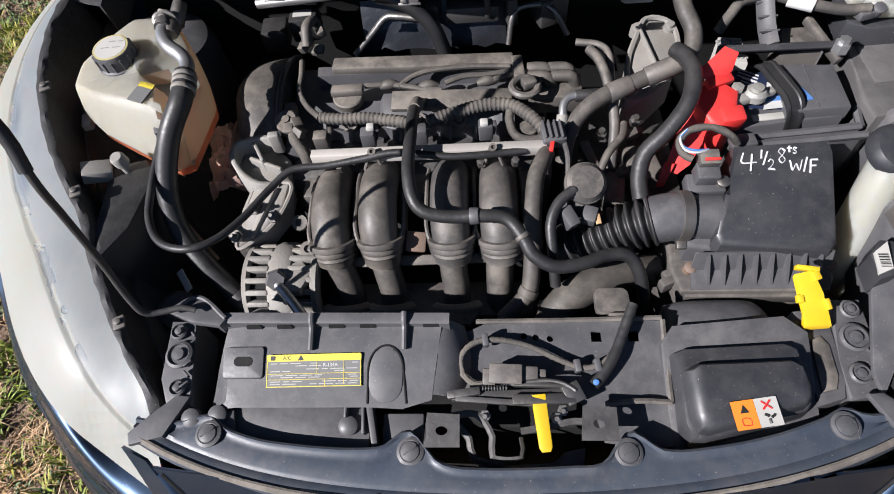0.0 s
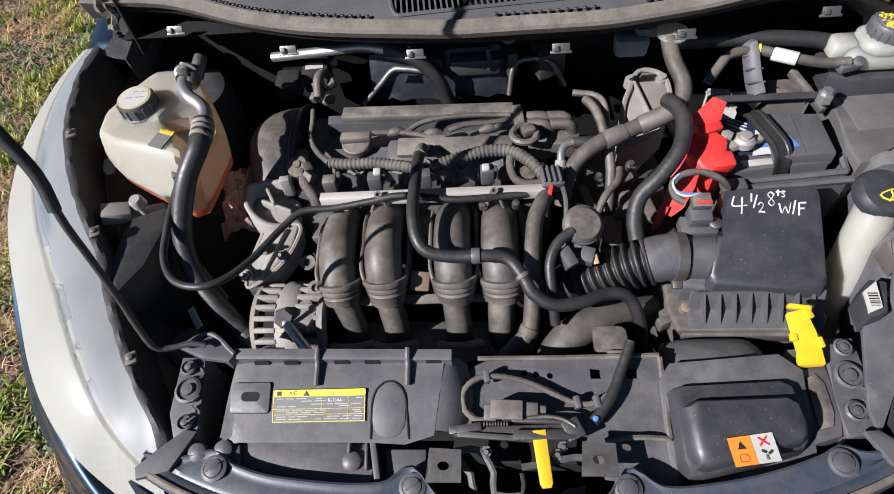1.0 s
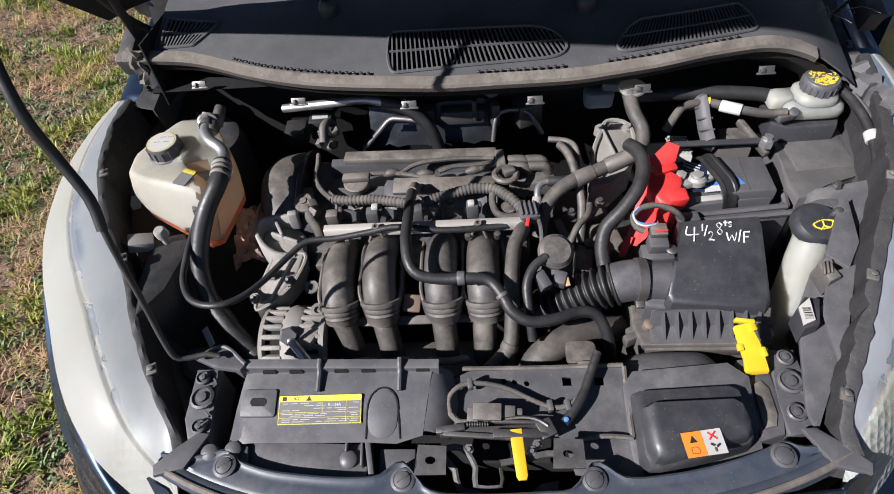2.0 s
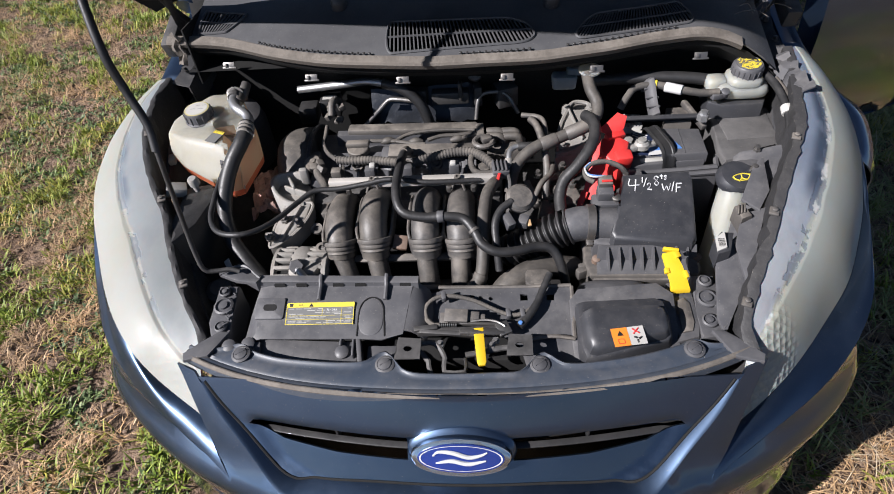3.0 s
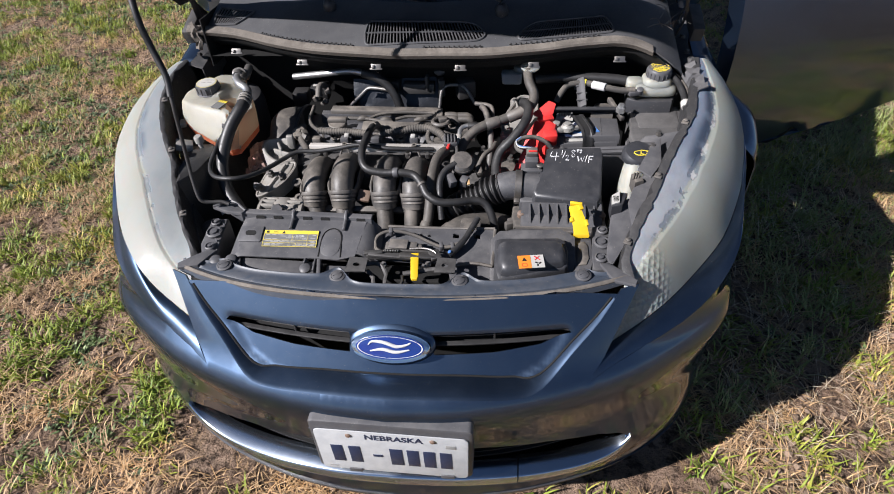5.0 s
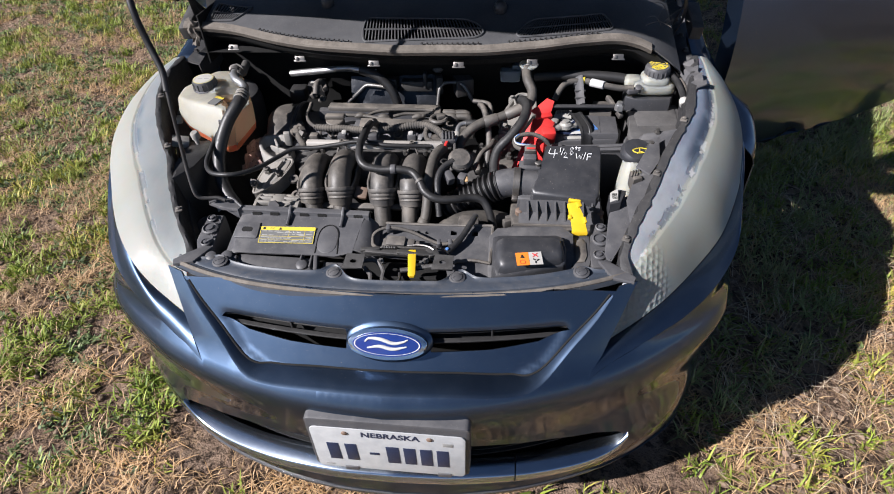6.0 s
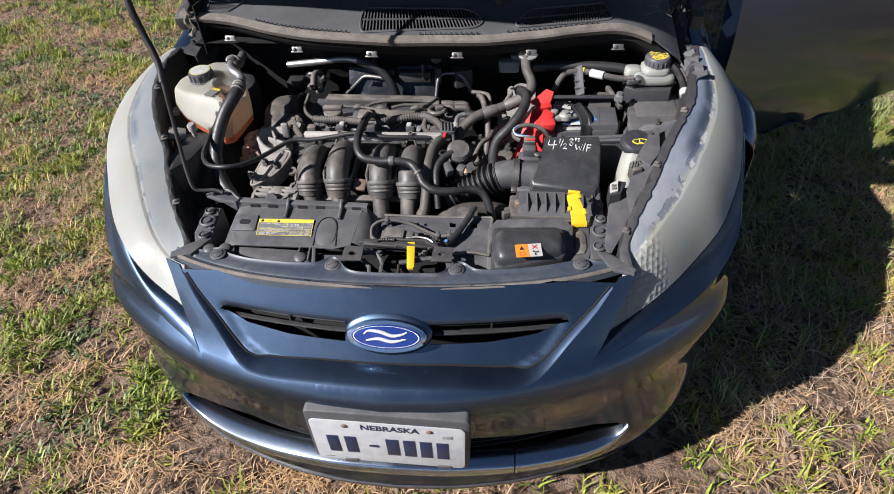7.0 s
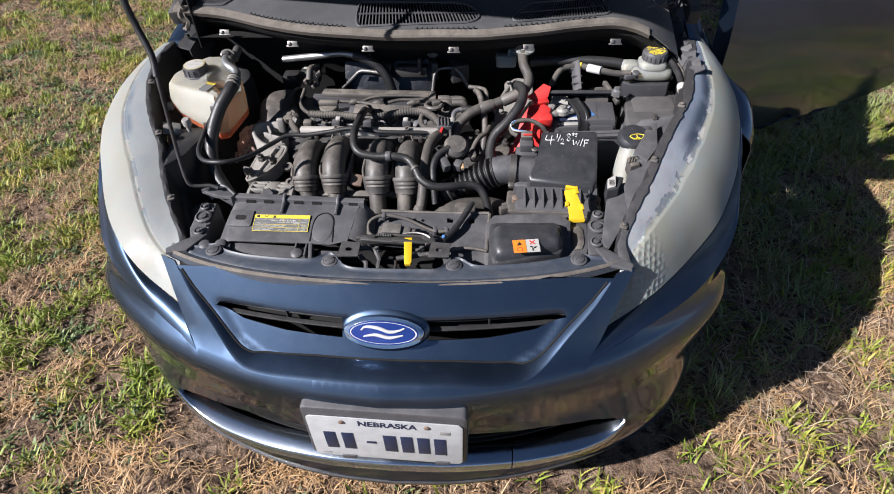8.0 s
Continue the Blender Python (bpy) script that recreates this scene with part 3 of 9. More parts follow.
LAMP_IN = [(0.474, 0.180, 0.702), (0.458, 0.226, 0.728), (0.482, 0.285, 0.760), (0.513, 0.345, 0.784), (0.544, 0.41, 0.808), (0.575, 0.475, 0.832),
           (0.609, 0.54, 0.848), (0.640, 0.605, 0.859), (0.660, 0.69, 0.868), (0.685, 0.79, 0.876), (0.702, 0.87, 0.880)]
LAMP_OUT = [(0.412, 0.106, 0.607), (0.500, 0.168, 0.626), (0.564, 0.226, 0.638), (0.628, 0.296, 0.654), (0.686, 0.366, 0.678), (0.727, 0.443, 0.702),
            (0.757, 0.52, 0.734), (0.775, 0.60, 0.770), (0.778, 0.70, 0.812), (0.760, 0.80, 0.848), (0.735, 0.875, 0.872)]

LAMP_IN_L = [(0.452, 0.200, 0.692), (0.462, 0.238, 0.703), (0.492, 0.280, 0.720), (0.532, 0.345, 0.745), (0.566, 0.41, 0.768), (0.594, 0.475, 0.788),
             (0.640, 0.545, 0.812), (0.676, 0.62, 0.838), (0.702, 0.70, 0.858), (0.712, 0.79, 0.874), (0.712, 0.87, 0.880)]
LAMP_OUT_L = [(0.446, 0.130, 0.622), (0.539, 0.186, 0.645), (0.592, 0.224, 0.676), (0.640, 0.276, 0.702), (0.683, 0.340, 0.722), (0.735, 0.430, 0.736),
              (0.775, 0.515, 0.762), (0.798, 0.60, 0.790), (0.796, 0.70, 0.826), (0.772, 0.80, 0.856), (0.742, 0.875, 0.874)]


def lamp_in(s):
    return LAMP_IN if s > 0 else LAMP_IN_L


def lamp_out(s):
    return LAMP_OUT if s > 0 else LAMP_OUT_L


def side_pt(p, s):
    return Vector((CX + s * p[0], p[1] + SKEW * s * p[0], p[2]))


def headlight(car, s):
    bm = B()
    inn = spline([side_pt(p, s) for p in lamp_in(s)], 0.014)
    n = len(inn)
    out0 = spline([side_pt(p, s) for p in lamp_out(s)], 0.004)
    rows = []
    for i in range(n):
        o = out0[round(i * (len(out0) - 1) / (n - 1))]
        a = inn[i]
        along = (inn[min(i + 1, n - 1)] - inn[max(i - 1, 0)]).normalized()
        up = along.cross((o - a).normalized()) * (-s)
        up = up if up.z > 0 else -up
        width = (o - a).length
        row = []
        for j in range(17):
            v = j / 16
            full = math.sin(math.pi * v ** (0.9 if s > 0 else 1.0)) * (0.12 if s > 0 else 0.11 - 0.05 * i / n)
            b = full * width * min(1.0, i / 5) if 0 < v < 1 else 0.0
            row.append(a.lerp(o, v) + up * b)
        rows.append(row)
    loft(bm, rows, uvs=True)
    lens = part("headlight", bm, lens_l if s < 0 else lens_r, car, "chalky oxidised headlight lens with peeling haze" if s < 0 else "hazed headlight lens with a peeled blue strip", 60)
    thick(lens, 0.003)
    bm = B()
    edge = []
    total = len(inn)
    for i, a in enumerate(inn):
        f = i / total
        rip = noise.noise(Vector((i * 0.37, s * 3.0, 0))) + 0.6 * noise.noise(Vector((i * 1.3, s * 5.0, 2)))
        w = 0.014 + 0.010 * rip if s > 0 else 0.009 + 0.004 * rip
        out = 0.003 + 0.004 * noise.noise(Vector((i * 0.8, s, 7)))
        inward = Vector((-s, 0.15, 0))
        lift = 0.004 + 0.004 * noise.noise(Vector((i * 0.6, s, 4)))
        edge.append([a - inward * max(0.001, out) + Vector((0, 0, 0.0035)), a + inward * w * 0.5 + Vector((0, 0, lift)), a + inward * w + Vector((0, 0, 0.001)), a + inward * (w + 0.003) - Vector((0, 0, 0.012)), a + inward * (w + 0.010) - Vector((0, 0, 0.075))])
    loft(bm, edge)
    trim = thick(part("lamp_trim", bm, torn_rubber, lens, "torn scuffed rubber along the lamp's inner edge" if s > 0 else "black trim along the lamp's inner edge"), 0.003)
    for f in ((0.12, 0.36, 0.60) if s > 0 else (0.20, 0.47, 0.74)):
        a = inn[int(f * (total - 1))]
        c = a + Vector((-s * 0.010, 0.0, 0.003))
        bm = B()
        box(bm, c, (0.016, 0.020, 0.005), (0, 0, -25 * s), 0.002)
        lathe(bm, [(0.0048, 0.0), (0.0048, 0.003), (0.0035, 0.004), (0.0001, 0.0042)], c + Vector((0, 0, 0.003)), (0, -0.1, 1), 12)
        part("trim_tab", bm, plastic_dusty, lens, "bolted tab of the lamp's trim")
    return lens


def eyebrow_curve(s):
    P = [(0.385, 0.577), (0.43, 0.590), (0.50, 0.602), (0.575, 0.612), (0.64, 0.629), (0.73, 0.655), (0.83, 0.678), (0.95, 0.700), (1.08, 0.716), (1.2, 0.74)]
    return spline([bumper_at(s * u, z) for u, z in P], 0.008)


def ledge(car, s):
    """The sloping band between lamp and bumper face."""
    low = eyebrow_curve(s)
    n = 40
    top = spline([side_pt(p, s) for p in lamp_out(s)[:9]], 0.004)
    rows = []
    for i in range(n + 1):
        a, b = low[round(i * (len(low) - 1) / n)], top[round(i * (len(top) - 1) / n)]
        b = b + Vector((0, 0, -0.003))
        row = [a.lerp(b, j / 8) + Vector((0, -0.003, 0.006)) * math.sin(math.pi * j / 8) for j in range(9)]
        rows.append(row)
    bm = B()
    loft(bm, rows)
    thick(part("bumper_shoulder", bm, paint, car, angle=60), 0.003)


def build_front(car):
    u_half = [(p.x, p.z) for p in spline([(0.0, 0, 0.585), (0.13, 0, 0.583), (0.225, 0, 0.577), (0.275, 0, 0.578), (0.310, 0, 0.593), (0.35, 0, 0.628), (0.40, 0, 0.670), (0.440, 0, 0.712)], 0.015)]
    brow = [(0.385, 0.577), (0.43, 0.590), (0.50, 0.602), (0.575, 0.612), (0.64, 0.629), (0.73, 0.655), (0.83, 0.678), (0.95, 0.700), (1.08, 0.716), (1.2, 0.74)]
    half = [(0.0, 0.246), (0.2, 0.238), (0.4, 0.216), (0.55, 0.196), (0.7, 0.196), (0.85, 0.215), (0.99, 0.25), (1.01, 0.35), (1.05, 0.45), (1.10, 0.54), (1.17, 0.60), (1.2, 0.62)] + brow[::-1] + [(0.412, 0.607), (0.476, 0.712)] + u_half[::-1]
    op = [(0.0, 0.43), (0.19, 0.42), (0.32, 0.402), (0.44, 0.374), (0.50, 0.346), (0.522, 0.322), (0.520, 0.300), (0.49, 0.287), (0.42, 0.281), (0.33, 0.294), (0.2, 0.317), (0.0, 0.332)]
    bm = B()
    sheet(bm, mirrored(half), [[(u - 0.07 * u * u, z) for u, z in mirrored(op)]], lambda u, z: bumper_at(u, z), 0.018)
    bumper = thick(part("bumper", bm, paint, car, "dark blue painted bumper, scuffed and muddy at the corners", 50), 0.004)
    # rolled lip round the panel opening
    bm = B()
    lip = mirrored(u_half[::-1])
    path = [p for p in refine(lip, 0.012) if p[1] < 0.711]
    path.sort(key=lambda p: math.atan2(p[0], 0.80 - p[1]))
    joint = [panel_at((bumper_at(u, z).x - CX) * 0.986, z + 0.003) for u, z in path]
    loft(bm, [[bumper_at(u, z), bumper_at(u * 0.994, z + 0.0025) + Vector((0, 0.005, 0.001)), q + Vector((0, 0.006, 0))] for (u, z), q in zip(path, joint)])
    thick(part("opening_lip", bm, paint, bumper), 0.002)
    # black tube laid along the joint as the shade in the gap
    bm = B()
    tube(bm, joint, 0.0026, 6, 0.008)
    part("lip_gap_shade", bm, void_black, bumper, "black tube for the shaded gap inside the grille opening")
    # body-coloured grille panel with two slots
    pan = [(0.0, 0.560), (0.13, 0.558), (0.25, 0.551), (0.288, 0.556), (0.315, 0.574), (0.356, 0.618), (0.403, 0.664), (0.442, 0.704), (0.35, 0.7165), (0.2, 0.7215), (0.0, 0.724)]
    slot = [(0.083, 0.620), (0.20, 0.621), (0.290, 0.629), (0.348, 0.648), (0.340, 0.655), (0.225, 0.659), (0.083, 0.658)]
    bm = B()
    sheet(bm, mirrored(pan), [slot, [(-a, b) for a, b in slot][::-1]], lambda x, z: panel_at(x, z), 0.0075)
    panel = thick(part("grille_panel", bm, paint, car, "dark blue painted grille panel with two narrow slots", 50), 0.004)
    for s in (-1, 1):
        for z, d in ((0.6460, 0.008), (0.6330, 0.004)):
            bm = B()
            rows = []
            for i in range(25):
                x = s * (0.075 + 0.268 * i / 24)
                p = panel_at(x, z) + Vector((0, d + 0.006, 0))
                rows.append([p + Vector((0, -0.006, -0.0022)), p + Vector((0, -0.0065, 0.0008)), p + Vector((0, -0.005, 0.0016)), p + Vector((0, 0.004, 0.0012)), p + Vector((0, 0.006, -0.002)), p + Vector((0, -0.006, -0.0022))])
            loft(bm, rows)
            part("slat", bm, rubber, panel)
        for x in (0.20,):
            bm = B()
            box(bm, panel_at(s * x, 0.638) + Vector((0, 0.025, 0)), (0.004, 0.03, 0.034), bev=0.001)
            part("slot_rib", bm, rubber, panel)
    # near-black sheet behind the slots stands for the shade inside
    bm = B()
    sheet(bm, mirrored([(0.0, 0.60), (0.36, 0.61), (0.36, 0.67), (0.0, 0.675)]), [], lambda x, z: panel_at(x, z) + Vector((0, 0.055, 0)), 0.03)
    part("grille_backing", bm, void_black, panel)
    # badge swell and badge
    nrm = Vector((0, -1, 0.60)).normalized()
    tan = Vector((0, 0.60, 1)).normalized()
    mid = Vector((CX + 0.003, 0.066, 0.640))
    face = Matrix(((1, tan.x, nrm.x, mid.x), (0, tan.y, nrm.y, mid.y), (0, tan.z, nrm.z, mid.z), (0, 0, 0, 1)))
    bm = B()
    t = B()
    bmesh.ops.create_uvsphere(t, u_segments=36, v_segments=18, radius=1.0)
    merge(bm, t, face @ Matrix.Diagonal((0.086, 0.045, 0.016, 1)))
    part("badge_swell", bm, paint, panel, angle=80)
    def oval(a, b, n=56):
        return [(a * math.cos(2 * math.pi * i / n), b * math.sin(2 * math.pi * i / n)) for i in range(n)]
    bm = B()
    prism(bm, oval(0.0775, 0.0315), 0.012, 0.0255, face, bev=0.004)
    badge = part("badge", bm, chrome, car, "blue oval badge with a bright rim", 50)
    bm = B()
    prism(bm, oval(0.0665, 0.0240), 0.022, 0.0272, face, bev=0.001)
    part("enamel", bm, blue_ink, badge)
    bm = B()
    for i in range(56):
        a0, a1 = 2 * math.pi * i / 56, 2 * math.pi * (i + 1) / 56
        q = [(r * 0.0635 * math.cos(a), r * 0.0215 * math.sin(a), 0.0276) for a, r in ((a0, 1.0), (a1, 1.0), (a1, 0.965), (a0, 0.965))]
        bm.faces.new([bm.verts.new(face @ Vector(p)) for p in q])
    part("rim_line", bm, white_ink, badge)
    bm = B()
    tube(bm, [face @ Vector(p) for p in ((-0.042, 0.004, 0.0278), (-0.034, 0.011, 0.0280), (-0.012, 0.010, 0.0280), (0.012, 0.003, 0.0280), (0.030, 0.006, 0.0280), (0.040, 0.011, 0.0278))], 0.0030, 8, 0.003, shape=lambda d, L: 0.4 + 0.8 * math.sin(math.pi * d / L))
    tube(bm, [face @ Vector(p) for p in ((-0.038, -0.008, 0.0278), (-0.014, -0.004, 0.0280), (0.012, -0.0085, 0.0280), (0.038, -0.003, 0.0278))], 0.0028, 8, 0.003, shape=lambda d, L: 0.4 + 0.8 * math.sin(math.pi * d / L))
    part("silver_flourish", bm, white_ink, badge)
    # lower opening: bright strip, mesh behind, lip
    top = [(0.0, 0.334), (0.2, 0.319), (0.33, 0.297), (0.42, 0.284), (0.47, 0.286), (0.505, 0.298), (0.53, 0.322)]
    low = [(0.0, 0.300), (0.2, 0.286), (0.33, 0.265), (0.42, 0.256), (0.47, 0.259), (0.505, 0.270), (0.53, 0.300)]
    for name, lo, hi in (("bright_strip", -0.53, 0.262), ("bright_strip", 0.265, 0.53)):
        rows = []
        for i in range(60):
            u = lo + (hi - lo) * i / 59
            zt, zb = smooth_table([p[0] for p in top], [p[1] for p in top], abs(u)), smooth_table([p[0] for p in low], [p[1] for p in low], abs(u))
            w = u - 0.07 * u * u
            row = [bumper_at(w, zt + 0.002, -0.045)]
            for j in range(9):
                v = j / 8
                row.append(bumper_at(w, zt + (zb - zt) * v, 0.006 * math.sin(math.pi * min(1, v * 1.05)) ** 0.6 + 0.0015))
            rows.append(row)
        bm = B()
        loft(bm, rows)
        thick(part(name, bm, chrome, car, "satin bright trim strip under the lower grille", 60), 0.003)
    for z in (0.335, 0.351, 0.367, 0.383, 0.399):
        bm = B()
        rows = []
        for i in range(41):
            u = -0.5 + i / 40
            p = bumper_at(u, z, -0.05)
            rows.append([p + Vector((0, -0.012, -0.002)), p + Vector((0, -0.012, 0.002)), p + Vector((0, 0.014, 0.006)), p + Vector((0, 0.014, 0.002)), p + Vector((0, -0.012, -0.002))])
        loft(bm, rows)
        part("lower_slat", bm, void_black, bumper)
    # near-black sheet behind the lower opening, for its shade
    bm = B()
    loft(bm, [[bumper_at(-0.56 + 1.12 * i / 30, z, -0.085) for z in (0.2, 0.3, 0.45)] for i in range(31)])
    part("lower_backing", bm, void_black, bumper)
    bm = B()
    rows = []
    for i in range(41):
        u = -0.95 + 1.9 * i / 40
        zb = lerp(abs(u), [0.0, 0.2, 0.4, 0.55, 0.7, 0.85, 0.95], [0.248, 0.240, 0.218, 0.198, 0.198, 0.217, 0.240])
        rows.append([bumper_at(u, zb, 0.004), bumper_at(u, zb - 0.016, 0.002), bumper_at(u, zb - 0.024, -0.05), bumper_at(u, zb - 0.010, -0.14)])
    loft(bm, rows)
    thick(part("chin_lip", bm, plastic_clean, bumper, "black plastic lower lip"), 0.004)
    for s in (-1, 1):
        headlight(car, s)
        ledge(car, s)


def number_plate():
    at = Vector((0.018, -0.055, 0.445))
    pl = thing("number_plate", at, "white state number plate in a black plastic holder", "number plate")
    m = Matrix.Translation(at) @ pose(0, 0, 0, 92, 1.2, 0)
    bm = B()
    prism(bm, rounded(0.322, 0.178, 0.012, cy=0.010), -0.055, -0.001, m, bev=0.006)
    part("holder", bm, plastic, pl, "black plastic plate holder")
    bm = B()
    prism(bm, rounded(0.304, 0.152, 0.012), 0.000, 0.0022, m, bev=0.0008)
    plate = part("plate", bm, plate_white, pl)
    words("state_name", "NEBRASKA", 0.0235, m @ pose(0.006, 0.0585, 0.0022), navy_ink, plate, bold=0.0006)
    for x, w in ((-0.108, 0.024), (-0.072, 0.024), (-0.026, 0.020), (0.012, 0.026), (0.046, 0.024), (0.079, 0.024), (0.112, 0.024)):
        bm = B()
        tall = 0.008 if abs(x + 0.026) < 0.001 else 0.062
        box(bm, m @ Vector((x - 0.004, -0.010, 0.0026)), (w, 0.0010, tall), (2, 0, 0), bev=0.0004)
        part("number_bar", bm, navy_ink, plate)
    bm = B()
    box(bm, m @ Vector((0.118, 0.045, 0.0026)), (0.020, 0.001, 0.012), (2, 0, 0), bev=0.0003)
    box(bm, m @ Vector((-0.128, -0.063, 0.0026)), (0.018, 0.001, 0.004), (2, 0, 0), bev=0.0003)
    part("small_bars", bm, grey_ink, plate)
    for x in (-0.083, 0.083):
        bm = B()
        lathe(bm, [(0.0001, 0.0), (0.006, 0.0), (0.0055, 0.002), (0.003, 0.0035), (0.0001, 0.0036)], m @ Vector((x, 0.061, 0.0022)), m.to_3x3() @ Vector((0, 0, 1)), 12)
        part("bolt", bm, rust_pipe, plate, "rusty bolt")
    for x in (-0.083, 0.11):
        bm = B()
        box(bm, m @ Vector((x, -0.074, 0.002)), (0.028, 0.006, 0.012), (2, 0, 0), bev=0.001)
        part("clip", bm, plastic, pl)


def hood_at(x, s, d=0.0):
    """A place on the raised bonnet: s metres up from its rear corners, d metres out from its underside."""
    a = radians(44)
    return Vector((CX + x, 0.940 - s * math.cos(a) + d * math.sin(a), 1.010 + s * math.sin(a) + d * math.cos(a)))


def build_hood(car):
    bm = B()
    n = 30
    rows_out, rows_in = [], []
    for i in range(n + 1):
        f = i / n
        rows_out.append([])
        rows_in.append([])
        for j in range(29):
            g = -1 + 2 * j / 28
            half = 0.728 + 0.16 * min(f, 0.18) - 0.24 * max(0.0, f - 0.18) - 0.06 * max(0, f - 0.75)
            lo = 0.020 * (1 - abs(g) ** 10)
            hi = 0.90 + 0.05 * (1 - g * g)
            s = lo + (hi - lo) * f
            rows_out[-1].append(hood_at(g * half, s, 0.032 + min(1.0, f * 3) * (0.05 * (1 - g * g) - 0.03 * abs(g) ** 6)))
            rows_in[-1].append(hood_at(g * half * 0.985, s, 0.028 * (1 - abs(g) ** 8) + 0.012 * (math.sin(g * 6) ** 2)))
    loft(bm, rows_out)
    skin = thick(part("bonnet", bm, paint, car, "raised dark blue bonnet", 60), 0.003)
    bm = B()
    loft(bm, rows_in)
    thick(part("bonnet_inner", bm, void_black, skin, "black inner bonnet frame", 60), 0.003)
    for s in (-1, 1):
        bm = B()
        tube(bm, [hood_at(s * 0.655, 0.14, 0.0), hood_at(s * 0.66, 0.03, -0.01), Vector((CX + s * 0.665, 0.985, 0.96)), Vector((CX + s * 0.67, 1.05, 0.90))], 0.007, 8, 0.02, flat=0.4)
        tube(bm, [hood_at(s * 0.62, 0.16, 0.0), hood_at(s * 0.645, 0.06, -0.02), Vector((CX + s * 0.66, 0.925, 0.965)), Vector((CX + s * 0.655, 0.97, 0.90))], 0.008, 8, 0.02, flat=0.35)
        part("hinge", bm, steel_dark, car)
        bm = B()
        box(bm, (CX + s * 0.69, 0.93, 0.955), (0.03, 0.10, 0.04), (20, 0, 0), 0.004)
        part("hinge_bracket", bm, steel_dark, car)


def fender(car, s):
    bm = B()
    rows = []
    n = 34
    for i in range(n + 1):
        y = 0.60 + 0.68 * i / n
        if y < 0.87:
            ox = lerp(y, [p[1] for p in lamp_out(s)], [p[0] for p in lamp_out(s)])
            oz = lerp(y, [p[1] for p in lamp_out(s)], [p[2] for p in lamp_out(s)])
        else:
            ox, oz = lerp(y, [0.87, 1.28], [0.735, 0.755]), lerp(y, [0.87, 1.28], [0.872, 0.950])
        arch = 0.305 + math.sqrt(max(0.0, 0.345 ** 2 - (y - 0.83) ** 2)) if abs(y - 0.83) < 0.345 else 0.22
        arch = max(arch, 0.22)
        flare = 2.2 + (5.0 * math.exp(-((y - 0.68) / 0.08) ** 4) if s > 0 else 0.0)
        row = []
        for j in range(13):
            v = (j / 12) ** 1.3
            z = oz + (arch - oz) * v
            w = math.sin(min(1.0, v * flare) * math.pi / 2)
            row.append(side_pt((ox + (0.800 + (0.026 * math.exp(-((y - 0.70) / 0.13) ** 2) if s > 0 else 0.0) - ox) * w - 0.012 * max(0, v - 0.6), y, z), s))
        row.append(side_pt((0.77, y, arch + 0.004), s))
        if y >= 0.87:
            row = [side_pt((ox - 0.045, y, oz - 0.012), s), side_pt((ox - 0.04, y, oz + 0.001), s)] + row
        else:
            row = [row[0] + Vector((-s * 0.01, 0, -0.01)), row[0] + Vector((-s * 0.004, 0, -0.003))] + row
        rows.append(row)
    loft(bm, rows)
    thick(part("front_wing", bm, paint, car, "dark blue front wing", 60), 0.003)
    bm = B()
    loft(bm, [[side_pt((0.700 - 0.01 * math.sin(i), 0.86 + 0.045 * i, 0.874 + 0.0085 * i), s), side_pt((0.662, 0.86 + 0.045 * i, 0.862 + 0.0085 * i), s), side_pt((0.655, 0.86 + 0.045 * i, 0.80 + 0.0085 * i), s)] for i in range(9)])
    rail = thick(part("wing_flange", bm, dirt_metal, car, "dusty black wing flange with bolt holes"), 0.004)
    for i in range(3):
        bm = B()
        c = side_pt((0.68, 0.90 + 0.075 * i, 0.884 + 0.013 * i), s)
        lathe(bm, [(0.0001, 0), (0.009, 0), (0.009, 0.003), (0.006, 0.003), (0.006, 0.009), (0.0001, 0.009)], c, (0, 0, 1), 6)
        part("flange_bolt", bm, steel_dark, rail)


def wheel(x, y, s):
    at = (CX + x, y, 0.0)
    w = thing("wheel", at, "black tyre on a dull steel rim under the arch", "wheel", "wheels of the car")
    bm = B()
    lathe(bm, [(0.20, -0.09), (0.27, -0.095), (0.298, -0.075), (0.302, -0.03), (0.302, 0.03), (0.298, 0.075), (0.27, 0.095), (0.20, 0.09)], (CX + x, y, 0.302), (1, 0, 0), 40)
    part("tyre", bm, tyre_mat, w)
    bm = B()
    lathe(bm, [(0.04, 0.05), (0.05, 0.062), (0.10, 0.055), (0.17, 0.03), (0.195, 0.06), (0.205, 0.085), (0.205, -0.085), (0.15, -0.07), (0.05, -0.05)], (CX + x, y, 0.302), (s, 0, 0), 32)
    part("rim", bm, steel, w)


